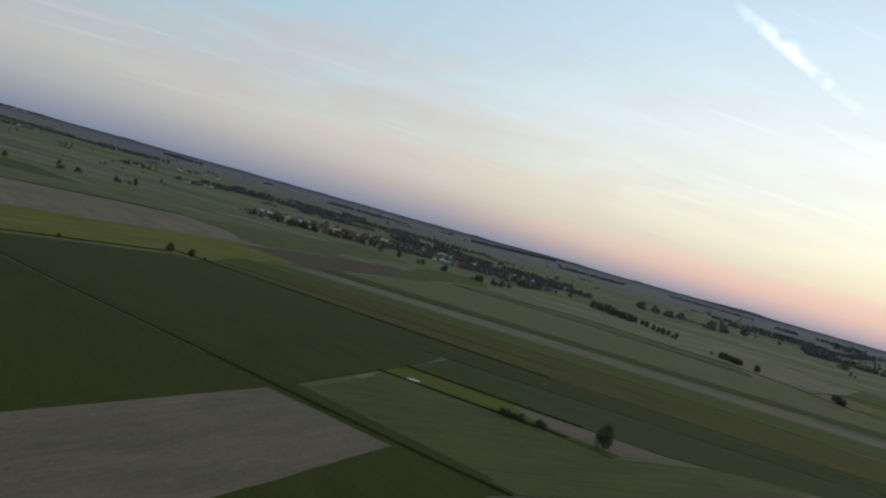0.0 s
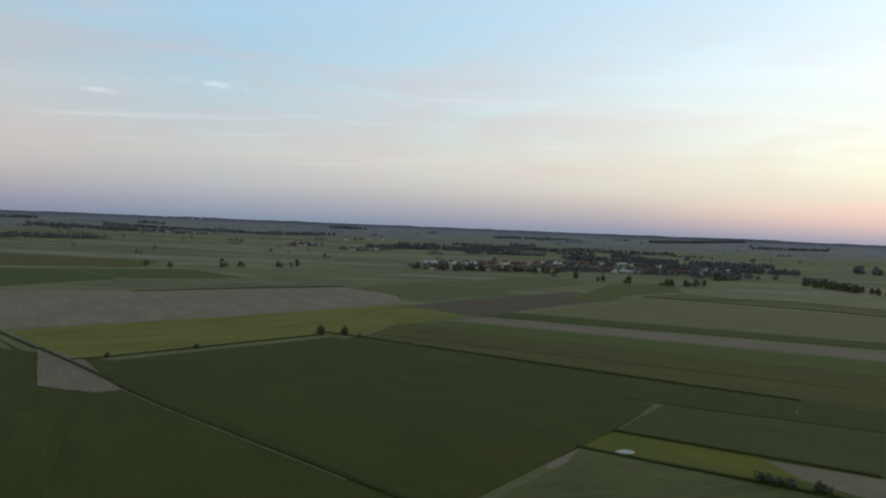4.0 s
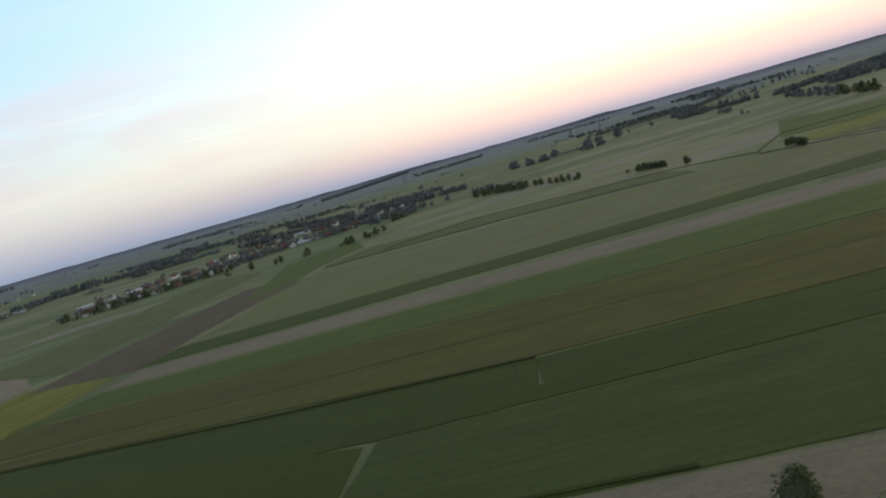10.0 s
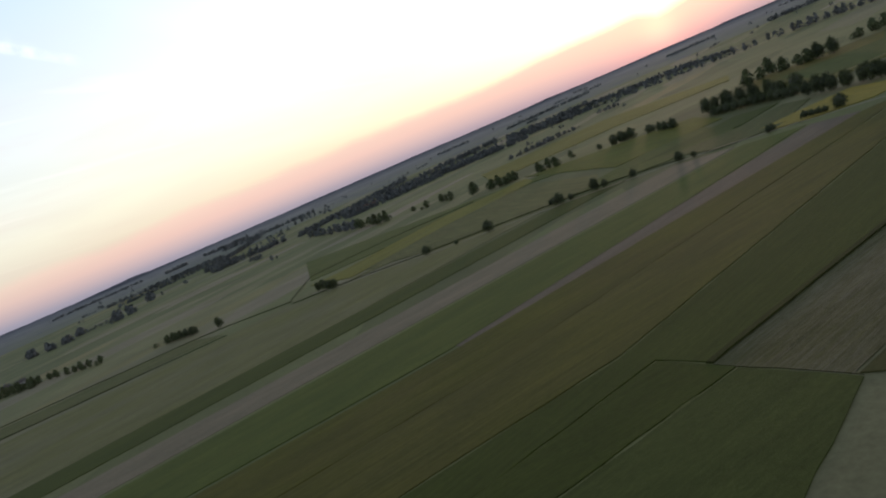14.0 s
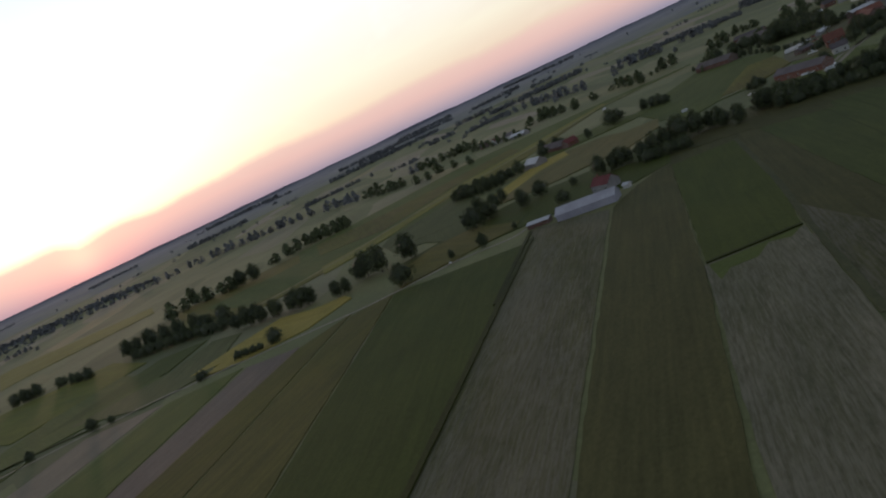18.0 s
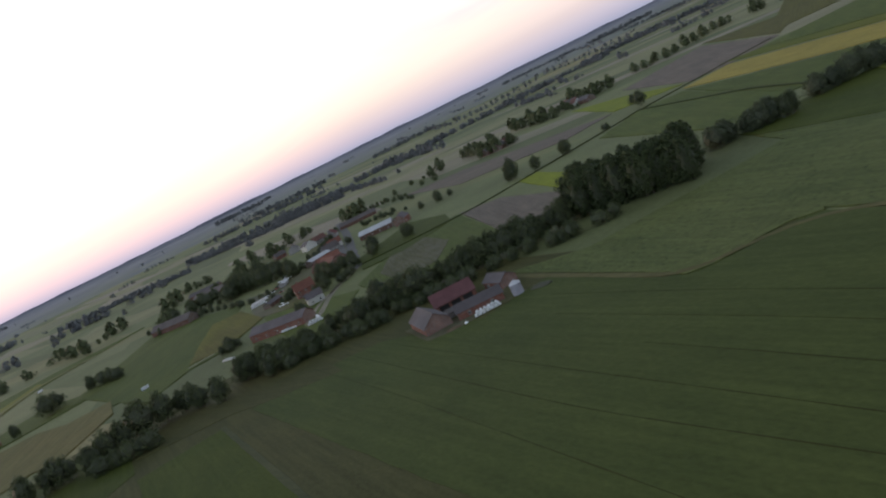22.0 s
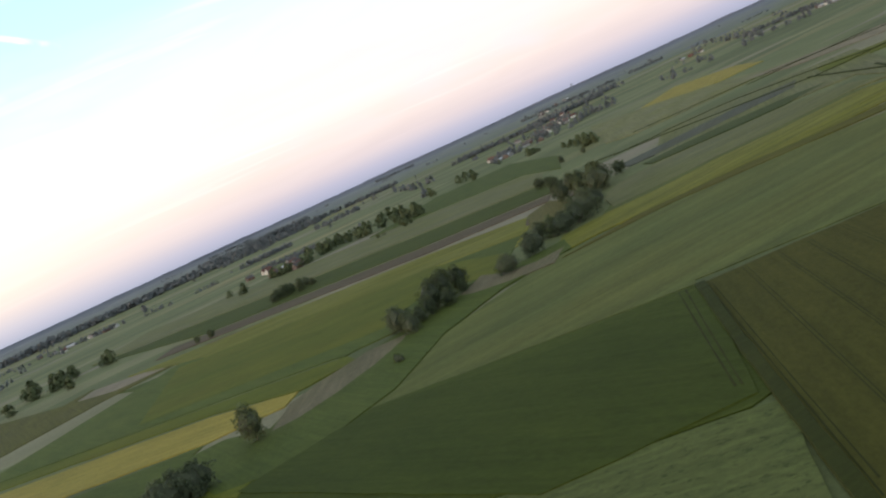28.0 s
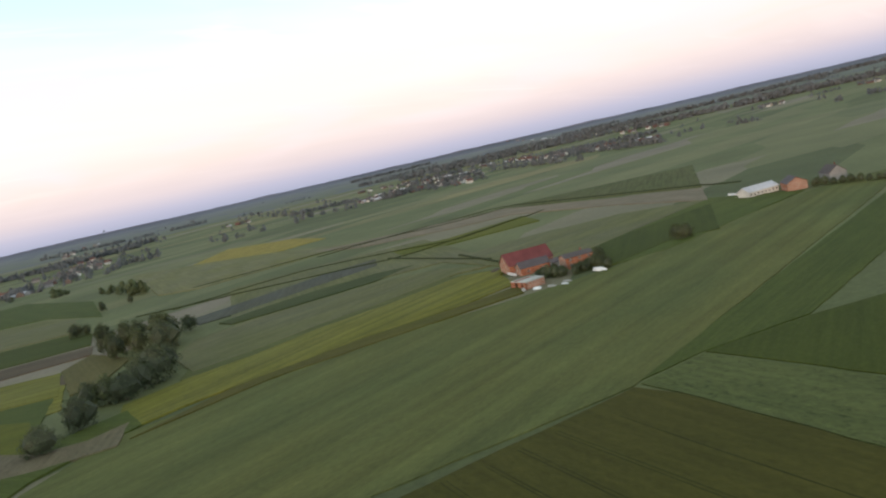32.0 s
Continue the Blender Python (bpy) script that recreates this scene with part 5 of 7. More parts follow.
trees("broad", 13, (1342, 65))
trees("broad", 10.8, (1279, 52))
tree_row("broad", 17, 1, (1066, 414), (1172, 416), 3.1)
tree_row("broad", 17, 1, (1164, 413), (1110, 373), 3.1)
tree_row("broad", 17, 1, (1110, 373), (1118, 350), 3.1)
tree_row("broad", 17, 1, (1118, 350), (1098, 323), 3.1)
tree_row("broad", 14.4, 1, (1184, 315), (1211, 294), 2.6)
tree_row("broad", 14.7, 1, (1211, 294), (1228, 270), 2.6)
tree_row("broad", 14.6, 3, (1228, 270), (1211, 219), 2.6)
tree_row("broad", 17, 2, (961, 434), (942, 410), 3.1)
tree_row("broad", 16.6, 3, (942, 410), (919, 380), 3)
tree_row("broad", 15.9, 3, (919, 380), (889, 348), 2.9)
tree_row("broad", 15.2, 3, (889, 348), (865, 320), 2.7)
tree_row("bush", 9.6, 7, (915, 411), (883, 356), 1.7)
tree_row("bush", 9, 5, (883, 356), (840, 316), 1.6)
tree_row("broad", 12.8, 2, (816, 306), (799, 289), 2.3)
tree_row("broad", 12.4, 4, (799, 289), (785, 264), 2.2)
tree_row("broad", 12, 4, (785, 264), (766, 241), 2.2)
trees("broad", 12.2, (746, 225))
trees("broad", 9.8, (744, 218))
tree_row("bush", 10.5, 4, (977, 500), (925, 452), 1.9)
tree_row("bush", 11.3, 4, (996, 551), (985, 522), 2)
trees("bush", 7.7, (1000, 573))
trees("bush", 9.3, (1019, 620))
tree_row("bush", 11.2, 2, (1006, 669), (978, 618), 2)
tree_row("bush", 12.3, 3, (992, 731), (998, 687), 2.2)
trees("broad", 15.8, (1013, 767))
tree_row("bush", 11.6, 1, (1076, 872), (1040, 817), 2.1)
trees("bush", 12.8, (1072, 895))
trees("bush", 10, (1100, 943))
tree_row("broad", 17, 3, (1422, 1506), (1253, 1256), 3.1)
tree_row("broad", 17, 3, (1253, 1256), (1148, 1095), 3.1)
tree_row("broad", 17, 3, (1148, 1095), (1090, 988), 3.1)
tree_row("broad", 17, 3, (1712, 2071), (1989, 2219), 3.1)
tree_row("broad", 17, 2, (1989, 2219), (2308, 2420), 3.1)
tree_row("broad", 17, 3, (2308, 2420), (2227, 2178), 3.1)
trees("broad", 8.2, (674, 465))
trees("broad", 9.8, (684, 438))
trees("broad", 7.3, (685, 431))
trees("broad", 6.8, (688, 408))
trees("broad", 8.7, (690, 372))
trees("broad", 5.4, (686, 359))
trees("broad", 9.3, (654, 523))
trees("broad", 8.7, (639, 578))
trees("broad", 8.9, (638, 704))
trees("broad", 8, (622, 674))
trees("shrub", 4.3, (646, 552))
trees("shrub", 5, (682, 460))
trees("shrub", 5.1, (687, 480))
trees("shrub", 4.5, (687, 307))
trees("shrub", 4.6, (692, 306))
tree_row("shrub", 4.9, 4, (698, 287), (694, 270), 1.2)
trees("bush", 9, (694, 262))
trees("broad", 17, (772, 204))
trees("broad", 17, (761, 194))
trees("broad", 15.7, (758, 173))
trees("broad", 11.6, (680, 183))
trees("broad", 11.8, (768, 208))
trees("broad", 5.2, (691, 153))
trees("broad", 9.4, (678, 135))
trees("broad", 5.2, (689, 114))
tree_row("broad", 17, 1, (754, 131), (742, 125), 3.1)
trees("broad", 12.6, (765, 114))
trees("broad", 10.7, (748, 95))
tree_row("broad", 9.7, 5, (958, 117), (919, 98), 1.7)
tree_row("broad", 9.5, 5, (919, 98), (916, 77), 1.7)
tree_row("broad", 14.9, 3, (1649, 112), (1595, 47), 2.7)
tree_row("broad", 14.5, 3, (1595, 47), (1568, -9), 2.6)
tree_row("broad", 16.6, 2, (1470, -78), (1422, -112), 3)
tree_row("broad", 15.8, 1, (1422, -112), (1346, -126), 2.8)
trees("broad", 14.2, (1370, -153))
tree_row("broad", 16.9, 2, (1416, -203), (1242, -183), 3)
trees("broad", 17, (1333, -248))
trees("broad", 17, (1338, -264))
tree_row("broad", 17, 2, (2369, -142), (2149, -178), 3.1)
tree_row("broad", 17, 2, (2149, -178), (2043, -226), 3.1)
tree_row("broad", 17, 4, (2043, -226), (1702, -247), 3.1)
tree_row("broad", 17, 2, (1842, -343), (1843, -409), 3.1)
tree_row("broad", 17, 2, (1843, -409), (1779, -435), 3.1)
tree_row("broad", 16.9, 2, (1779, -468), (1752, -527), 3)
tree_row("broad", 10.5, 1, (774, 126), (767, 119), 1.9)
trees("broad", 15.3, (769, 120))
trees("broad", 11, (795, 106))
trees("broad", 8.5, (819, 96))
tree_row("bush", 10.4, 5, (954, 110), (943, 84), 1.9)
tree_row("bush", 10.3, 5, (943, 84), (933, 55), 1.8)
tree_row("broad", 10.4, 3, (1048, 7), (965, 3), 1.9)
trees("broad", 9.7, (950, -14))
trees("broad", 10.9, (972, 24))
trees("broad", 9.7, (760, 80))
trees("broad", 8.4, (693, 81))
trees("broad", 6, (740, 62))
trees("broad", 17, (959, -41))
trees("broad", 14.2, (969, -51))
tree_row("bush", 9.1, 4, (974, -78), (936, -89), 1.6)
tree_row("broad", 11.3, 2, (730, 48), (727, 36), 2)
tree_row("broad", 11.2, 2, (727, 36), (722, 24), 2)
tree_row("broad", 13.6, 2, (709, 27), (713, 12), 2.5)
tree_row("broad", 13.9, 2, (713, 12), (716, -3), 2.5)
tree_row("broad", 14, 2, (716, -3), (711, -14), 2.5)
tree_row("bush", 7.5, 6, (701, 28), (683, 6), 1.4)
tree_row("broad", 11.2, 2, (710, -17), (697, -24), 2)
tree_row("broad", 10.9, 2, (697, -24), (680, -24), 2)
tree_row("broad", 9.9, 3, (699, -48), (678, -53), 1.8)
tree_row("broad", 9.6, 3, (678, -53), (662, -62), 1.7)
tree_row("broad", 9.4, 2, (662, -62), (650, -67), 1.7)
tree_row("broad", 10.8, 2, (656, -79), (645, -84), 1.9)
tree_row("broad", 13, 2, (658, -102), (642, -103), 2.3)
tree_row("broad", 12.7, 3, (642, -103), (623, -103), 2.3)
tree_row("broad", 17, 3, (1036, -252), (1006, -262), 3.1)
tree_row("broad", 17, 4, (1006, -262), (903, -229), 3.1)
tree_row("bush", 12.7, 2, (1148, -221), (1070, -219), 2.3)
tree_row("bush", 12.4, 4, (1070, -219), (1078, -260), 2.2)
trees("broad", 17, (1205, -382))
trees("broad", 14.7, (1180, -391))
trees("broad", 15.4, (1210, -440))
trees("broad", 17, (1061, -438))
trees("broad", 12.8, (1301, -367))
trees("broad", 13.1, (1336, -360))
trees("broad", 14.5, (1331, -331))
trees("broad", 13.8, (909, -821))
trees("broad", 13.5, (885, -806))
trees("broad", 13.9, (885, -838))
trees("broad", 13.5, (861, -822))
trees("broad", 13.8, (861, -848))
trees("broad", 14.3, (865, -885))
trees("broad", 14.3, (853, -887))
trees("broad", 14.7, (853, -917))
trees("broad", 15, (852, -949))
trees("broad", 15, (840, -951))
trees("broad", 17, (792, -942))
trees("broad", 15, (794, -970))
trees("broad", 17, (764, -961))
trees("broad", 15.5, (772, -1012))
trees("broad", 13.8, (750, -1009))
trees("broad", 17, (717, -1025))
trees("broad", 17, (719, -1068))
trees("broad", 17, (678, -1002))
trees("broad", 15.4, (676, -1033))
trees("broad", 14.1, (669, -1059))
trees("broad", 16.3, (616, -1005))
trees("broad", 7.8, (489, -746))
trees("broad", 14.4, (453, -1104))
trees("broad", 10.6, (418, -796))
trees("broad", 11.4, (402, -768))
trees("broad", 11.2, (401, -1112))
tree_row("broad", 15.5, 2, (356, -1234), (305, -1154), 2.8)
tree_row("broad", 14.7, 2, (305, -1154), (267, -1091), 2.6)
tree_row("broad", 17, 1, (257, -1132), (236, -1059), 3.1)
tree_row("broad", 16.8, 2, (236, -1059), (212, -1012), 3)
trees("bush", 11.2, (256, -949))
tree_row("broad", 17, 2, (1044, -713), (981, -681), 3.1)
tree_row("broad", 17, 2, (981, -681), (927, -657), 3.1)
tree_row("broad", 17, 1, (974, -754), (927, -727), 3.1)
tree_row("broad", 16.7, 2, (927, -727), (899, -745), 3)
trees("broad", 11.6, (710, -469))
trees("broad", 8.6, (726, -487))
trees("broad", 10.6, (716, -358))
trees("broad", 8.4, (732, -342))
trees("broad", 13.4, (747, -333))
trees("broad", 17, (947, -560))
trees("broad", 16.2, (1012, -631))
trees("broad", 13.8, (1029, -622))
trees("broad", 11.7, (1058, -643))
trees("broad", 13.7, (1247, -1099))
trees("broad", 17, (1387, -1352))
trees("broad", 14.5, (1175, -1250))
trees("broad", 17, (1300, -1703))
trees("broad", 17, (1275, -1689))
trees("broad", 17, (1376, -1786))
trees("broad", 14.8, (1053, -576))
trees("broad", 10.1, (1004, -512))
trees("broad", 7.4, (842, -360))
trees("bush", 4.9, (711, -408))
tree_row("broad", 17, 1, (1567, -1087), (1361, -920), 3.1)
tree_row("broad", 17, 3, (2412, -1956), (2006, -1657), 3.1)
tree_row("broad", 17, 3, (2006, -1657), (1950, -1749), 3.1)
tree_row("broad", 17, 3, (1950, -1749), (1890, -1847), 3.1)
tree_row("broad", 17, 3, (1890, -1847), (1997, -2171), 3.1)
tree_row("broad", 17, 4, (1997, -2171), (1756, -2066), 3.1)
tree_row("broad", 17, 4, (1756, -2066), (1545, -1974), 3.1)
tree_row("broad", 17, 2, (227, -546), (218, -531), 3.1)
tree_row("broad", 17, 2, (218, -531), (214, -508), 3.1)
tree_row("broad", 17, 1, (214, -508), (209, -493), 3.1)
tree_row("broad", 14.8, 2, (236, -522), (230, -495), 2.7)
trees("willow", 14.5, (224, -492))
trees("broad", 10.6, (194, -662))
trees("broad", 7.1, (187, -660))
trees("broad", 10.8, (189, -525))
trees("willow", 12.1, (252, -438))
trees("willow", 14.3, (266, -422))
trees("willow", 11.9, (273, -419))
trees("willow", 10.5, (285, -411))
trees("willow", 9.1, (294, -422))
trees("bush", 9.6, (289, -418))
trees("willow", 12.2, (312, -392))
trees("willow", 10.6, (331, -378))
trees("broad", 11, (351, -397))
trees("broad", 14, (360, -389))
trees("broad", 13.1, (368, -380))
trees("broad", 10.1, (373, -371))
trees("broad", 7, (352, -386))
trees("broad", 9.7, (363, -372))
trees("broad", 8.6, (379, -367))
trees("broad", 10.6, (387, -361))
trees("willow", 11.3, (389, -370))
trees("willow", 7.4, (386, -354))
trees("shrub", 3.6, (401, -315))
trees("broad", 15.8, (50, -860))
trees("broad", 13.3, (45, -854))
trees("broad", 11.6, (33, -916))
trees("broad", 9.5, (23, -961))
trees("broad", 8.4, (21, -991))
trees("broad", 7.8, (86, -796))
trees("broad", 9.3, (113, -794))
trees("broad", 14.4, (8, -1148))
trees("broad", 11.2, (0, -1148))
trees("broad", 13.9, (-44, -1426))
trees("broad", 12.8, (-1, -1322))
trees("broad", 15.1, (337, -1160))
trees("broad", 16.3, (330, -1140))
trees("broad", 12.5, (301, -1197))
trees("broad", 11.1, (278, -1206))
trees("broad", 14.4, (262, -1214))
trees("broad", 11.5, (248, -1252))
trees("broad", 11.4, (238, -1234))
trees("broad", 15.9, (233, -1208))
trees("broad", 16.3, (217, -1231))
trees("broad", 16.1, (210, -1220))
trees("broad", 14.2, (206, -1192))
trees("broad", 14.9, (121, -1381))
trees("broad", 17, (130, -1303))
trees("broad", 17, (81, -1292))
trees("broad", 17, (76, -1264))
trees("broad", 14.8, (82, -1208))
trees("broad", 7.5, (288, -966))
trees("bush", 11.9, (241, -1011))
trees("bush", 9.1, (394, -800))
trees("bush", 6.9, (390, -784))
tree_row("broad", 17, 2, (-45, -2454), (25, -1890), 3.1)
tree_row("broad", 17, 2, (25, -1890), (-40, -1895), 3.1)
trees("broad", 17, (-28, -2359))
trees("broad", 17, (11, -2494))
trees("broad", 17, (224, -1999))
trees("broad", 17, (-1548, -4250))
tree_row("broad", 17, 2, (-435, -2194), (-561, -2358), 3.1)
tree_row("broad", 17, 2, (-561, -2358), (-671, -2486), 3.1)
tree_row("broad", 17, 3, (-671, -2486), (-839, -2583), 3.1)
tree_row("broad", 17, 3, (-839, -2583), (-796, -2298), 3.1)
tree_row("broad", 12.7, 2, (-168, -1378), (-280, -1542), 2.3)
tree_row("broad", 13.4, 3, (-280, -1542), (-328, -1493), 2.4)
tree_row("bush", 17, 3, (-2339, -9559), (-1999, -7144), 3.1)
tree_row("bush", 17, 3, (-1999, -7144), (-2461, -7314), 3.1)
tree_row("bush", 17, 3, (-2461, -7314), (-2506, -6489), 3.1)
trees("broad", 17, (-1245, -2148))
trees("broad", 17, (-1123, -1967))
trees("broad", 17, (-1043, -1848))
trees("broad", 15.3, (-419, -1417))
trees("broad", 14.2, (-465, -1535))
trees("broad", 13.3, (-446, -1417))
trees("broad", 15.1, (-591, -1584))
trees("broad", 13.6, (-507, -1417))
trees("broad", 16.8, (-629, -1450))
trees("broad", 13.6, (-563, -1386))
trees("broad", 14.5, (-653, -1450))
trees("broad", 12.1, (-690, -1420))
trees("broad", 11.8, (-682, -1373))
trees("broad", 11.7, (-692, -1354))
trees("broad", 8.4, (63, -288))
tree_row("bush", 17, 2, (-1120, -2419), (-1102, -2254), 3.1)
tree_row("bush", 17, 4, (-1102, -2254), (-786, -1639), 3.1)
tree_row("broad", 17, 2, (-822, -1409), (-827, -1359), 3.1)
tree_row("broad", 17, 1, (-827, -1359), (-891, -1384), 3.1)
tree_row("broad", 17, 3, (-1920, -2240), (-1890, -2074), 3.1)
tree_row("broad", 17, 3, (-1890, -2074), (-1490, -1626), 3.1)
tree_row("broad", 17, 3, (-1143, -1635), (-992, -1377), 3.1)
tree_row("broad", 15.2, 4, (-992, -1377), (-915, -1197), 2.7)
tree_row("broad", 17, 3, (-1159, -1363), (-1045, -1180), 3.1)
tree_row("broad", 16.7, 4, (-1045, -1180), (-905, -989), 3)
tree_row("broad", 16.1, 4, (-1323, -1272), (-1077, -1015), 2.9)
tree_row("broad", 14, 3, (-1077, -1015), (-968, -882), 2.5)
tree_row("broad", 12.9, 4, (-968, -882), (-909, -781), 2.3)
tree_row("bush", 4.4, 3, (124, -318), (122, -308), 1.2)
trees("bush", 7.4, (106, -306))
trees("bush", 5.5, (115, -296))
trees("bush", 5.3, (93, -319))
tree_row("broad", 9.6, 5, (431, -785), (407, -800), 1.7)
trees("broad", 13.9, (347, -1280))
trees("broad", 13.7, (316, -1257))
trees("broad", 11.9, (299, -1252))
trees("broad", 12, (279, -1259))
trees("broad", 12, (265, -1258))
trees("broad", 11.1, (474, -1168))
trees("broad", 17, (706, -2158))
trees("broad", 6.1, (502, -755))
trees("broad", 11.3, (627, -1028))
trees("broad", 17, (671, -991))
trees("broad", 13.1, (669, -1047))
trees("broad", 17, (703, -1003))
trees("broad", 15.8, (712, -930))
trees("broad", 11.4, (645, -914))
trees("broad", 16.1, (1197, -406))
trees("broad", 17, (1196, -357))
trees("broad", 11.5, (1170, -365))
trees("broad", 17, (1106, -466))
trees("broad", 15.8, (1126, -470))
trees("broad", 11.7, (812, -238))
trees("broad", 10.7, (784, -248))
trees("broad", 12.4, (1195, -457))
trees("broad", 14.9, (1258, -305))
trees("broad", 14.5, (1243, -278))
trees("broad", 10.9, (1150, -295))
trees("broad", 5.1, (793, -206))
trees("broad", 5.5, (773, -174))
tree_row("broad", 15, 2, (1004, -224), (1012, -243), 2.7)
tree_row("broad", 14.8, 4, (1012, -243), (969, -243), 2.7)
trees("bush", 5, (798, -172))
trees("bush", 5, (795, -178))
trees("bush", 5.7, (854, -214))
trees("bush", 5.7, (944, -256))
trees("bush", 6.5, (851, -354))
trees("bush", 5.7, (871, -351))
tree_row("bush", 5.7, 4, (1102, -467), (1059, -484), 1.2)
tree_row("bush", 5.3, 3, (1059, -484), (955, -428), 1.2)

wood(19, 60, (1217, -2756), (872, -2831))
wood(19, 60, (872, -2831), (487, -2864))
wood(19, 60, (487, -2864), (160, -2851))
wood(14, 60, (155, -2901), (-149, -2855))
wood(17, 60, (-1628, -2152), (-1894, -1846))
wood(17, 60, (-1894, -1846), (-2106, -1520))
wood(18, 60, (-2019, -1471), (-2172, -1153))
wood(18, 60, (-2172, -1153), (-2301, -750))
wood(15, 60, (1499, 1977), (1657, 1845))
wood(17, 60, (1696, 1667), (1856, 1478))
wood(17, 60, (1856, 1478), (1986, 1287))
wood(17, 60, (2251, 1429), (2357, 1232))

def far_scatter(count, near, far):
    """Single trees and short hedges strewn over the far plain."""
    for _ in range(count):
        a, d = trng.uniform(0, math.tau), math.sqrt(trng.uniform(near * near, far * far))
        x, y = CX + d * math.cos(a), CY + d * math.sin(a)
        k = trng.choice((1, 1, 2, 6, 12))
        way = radians(-24 if trng.random() < 0.6 else 66)
        for i in range(k):
            far_trees.append((x + math.cos(way) * i * 9 + trng.uniform(-3, 3), y + math.sin(way) * i * 9 + trng.uniform(-3, 3), trng.uniform(6, 11), trng.uniform(3, 5)))


far_scatter(560, 1400, 4000)


def village_trees(count, spread, a, b):
    for _ in range(int(count * 3.4)):
        f = trng.random()
        far_trees.append((a[0] + (b[0] - a[0]) * f + trng.uniform(-1.6, 1.6) * spread, a[1] + (b[1] - a[1]) * f + trng.uniform(-1.6, 1.6) * spread, trng.uniform(6, 13), trng.uniform(3.5, 6)))


village_trees(26, 30, (-57.5, 1413.7), (184.9, 1504.1))
village_trees(40, 45, (197.8, 1608.3), (539.1, 1592.0))
village_trees(6, 20, (-491.8, 2350.2), (-401.5, 2383.2))
village_trees(6, 20, (-302.8, 2183.9), (-232.8, 2288.2))
village_trees(8, 40, (-1022.3, 2813.8), (-897.0, 2869.5))
village_trees(4, 15, (662.4, 1501.8), (632.5, 1346.6))
village_trees(7, 12, (1777.5, 1685.1), (1752.6, 1560.4))
village_trees(10, 30, (-964.4, -1499.7), (-814.5, -1131.8))
village_trees(9, 30, (-886.0, -1559.7), (-863.6, -1390.9))
village_trees(34, 60, (-1690.8, -1779.0), (-1041.8, -845.2))
village_trees(14, 40, (-68.0, -1382.0), (-434.0, -1972.1))
village_trees(12, 50, (-226.4, -1716.1), (-610.0, -2385.9))
village_trees(5, 10, (416.7, -1173.6), (364.9, -1114.8))
village_trees(5, 10, (1092.8, -1900.3), (902.8, -1595.3))
village_trees(6, 20, (929.0, -2198.9), (758.5, -2052.1))
village_trees(3, 8, (952.5, -572.9), (931.5, -572.3))
village_trees(4, 10, (977.5, -732.9), (895.9, -678.9))
village_trees(4, 10, (2395.2, -2918.9), (1940.7, -2492.5))
village_trees(3, 8, (-64.9, -1496.4), (-60.6, -1406.6))
village_trees(3, 10, (-1715.3, -921.2), (-1701.6, -844.9))
village_trees(3, 10, (-1953.4, -732.8), (-1867.2, -653.0))
village_trees(3, 8, (1027.5, -2360.2), (856.2, -1945.2))
village_trees(3, 6, (-898.1, -2161.5), (-956.9, -2090.1))
village_trees(3, 8, (-62.8, -1505.8), (-74.2, -1450.5))
village_trees(4, 10, (1464.2, -0.5), (1350.9, -44.2))
for _ in range(130):  # belts of wood far out, lying across the view
    a, d = trng.uniform(0, math.tau), trng.uniform(2000, 4000)
    x, y = CX + d * math.cos(a), CY + d * math.sin(a)
    long, off = trng.uniform(60, 420), trng.uniform(-0.5, 0.5)
    wood(trng.uniform(9, 14), int(long / 6), (x, y), (x - math.sin(a + off) * long, y + math.cos(a + off) * long))
fv, ff, hazed = [], [], []
far_trees += [(x + trng.uniform(-9, 9), y + trng.uniform(-9, 9), h * trng.uniform(0.4, 0.8), w * trng.uniform(0.8, 1.3)) for x, y, h, w in far_trees if math.hypot(x - CX, y - CY) < 2300]
for x, y, h, w in far_trees:
    z = land(x, y)
    d = math.hypot(x - CX, y - CY)
    puffs = 84 if d < 1250 else 38 if d < 1900 else 14 if d < 2700 else 8
    for i in range(puffs):
        f = trng.random()
        a = trng.uniform(0, math.tau)
        out = w * math.sin(math.pi * (0.12 + 0.86 * f)) ** 0.6 * math.sqrt(trng.random())
        p = Vector((x + math.cos(a) * out, y + math.sin(a) * out, z + h * (0.10 + 0.85 * f)))
        s = h * (0.12 if puffs == 84 else 0.15 if puffs == 38 else 0.20 if puffs == 14 else 0.26) * trng.uniform(0.7, 1.3)
        nrm = Vector((math.cos(a), math.sin(a), trng.uniform(-0.2, 1.2))).normalized()
        t1 = nrm.orthogonal().normalized()
        t1.rotate(Matrix.Rotation(trng.uniform(0, 6.28), 3, nrm))
        t2 = nrm.cross(t1)
        k = len(fv)
        fv += [tuple(p - t1 * s), tuple(p - t2 * s), tuple(p + t1 * s), tuple(p + t2 * s)]
        ff.append((k, k + 1, k + 2, k + 3))
        # beyond 1400 m the leaves with painted haze take over
        hazed.append(1 if d > 1400 else 0)
fme = bpy.data.meshes.new("far_woods")
fme.from_pydata(fv, [], ff)
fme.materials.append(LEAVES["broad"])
fme.materials.append(HAZED_LEAVES)
fme.polygons.foreach_set("material_index", hazed)
tagged(new("far_woods", fme), "dark woods, hedges and lone trees on the far plain, the farthest tinted for haze", "woods", kind="stuff")

# ---- buildings ----


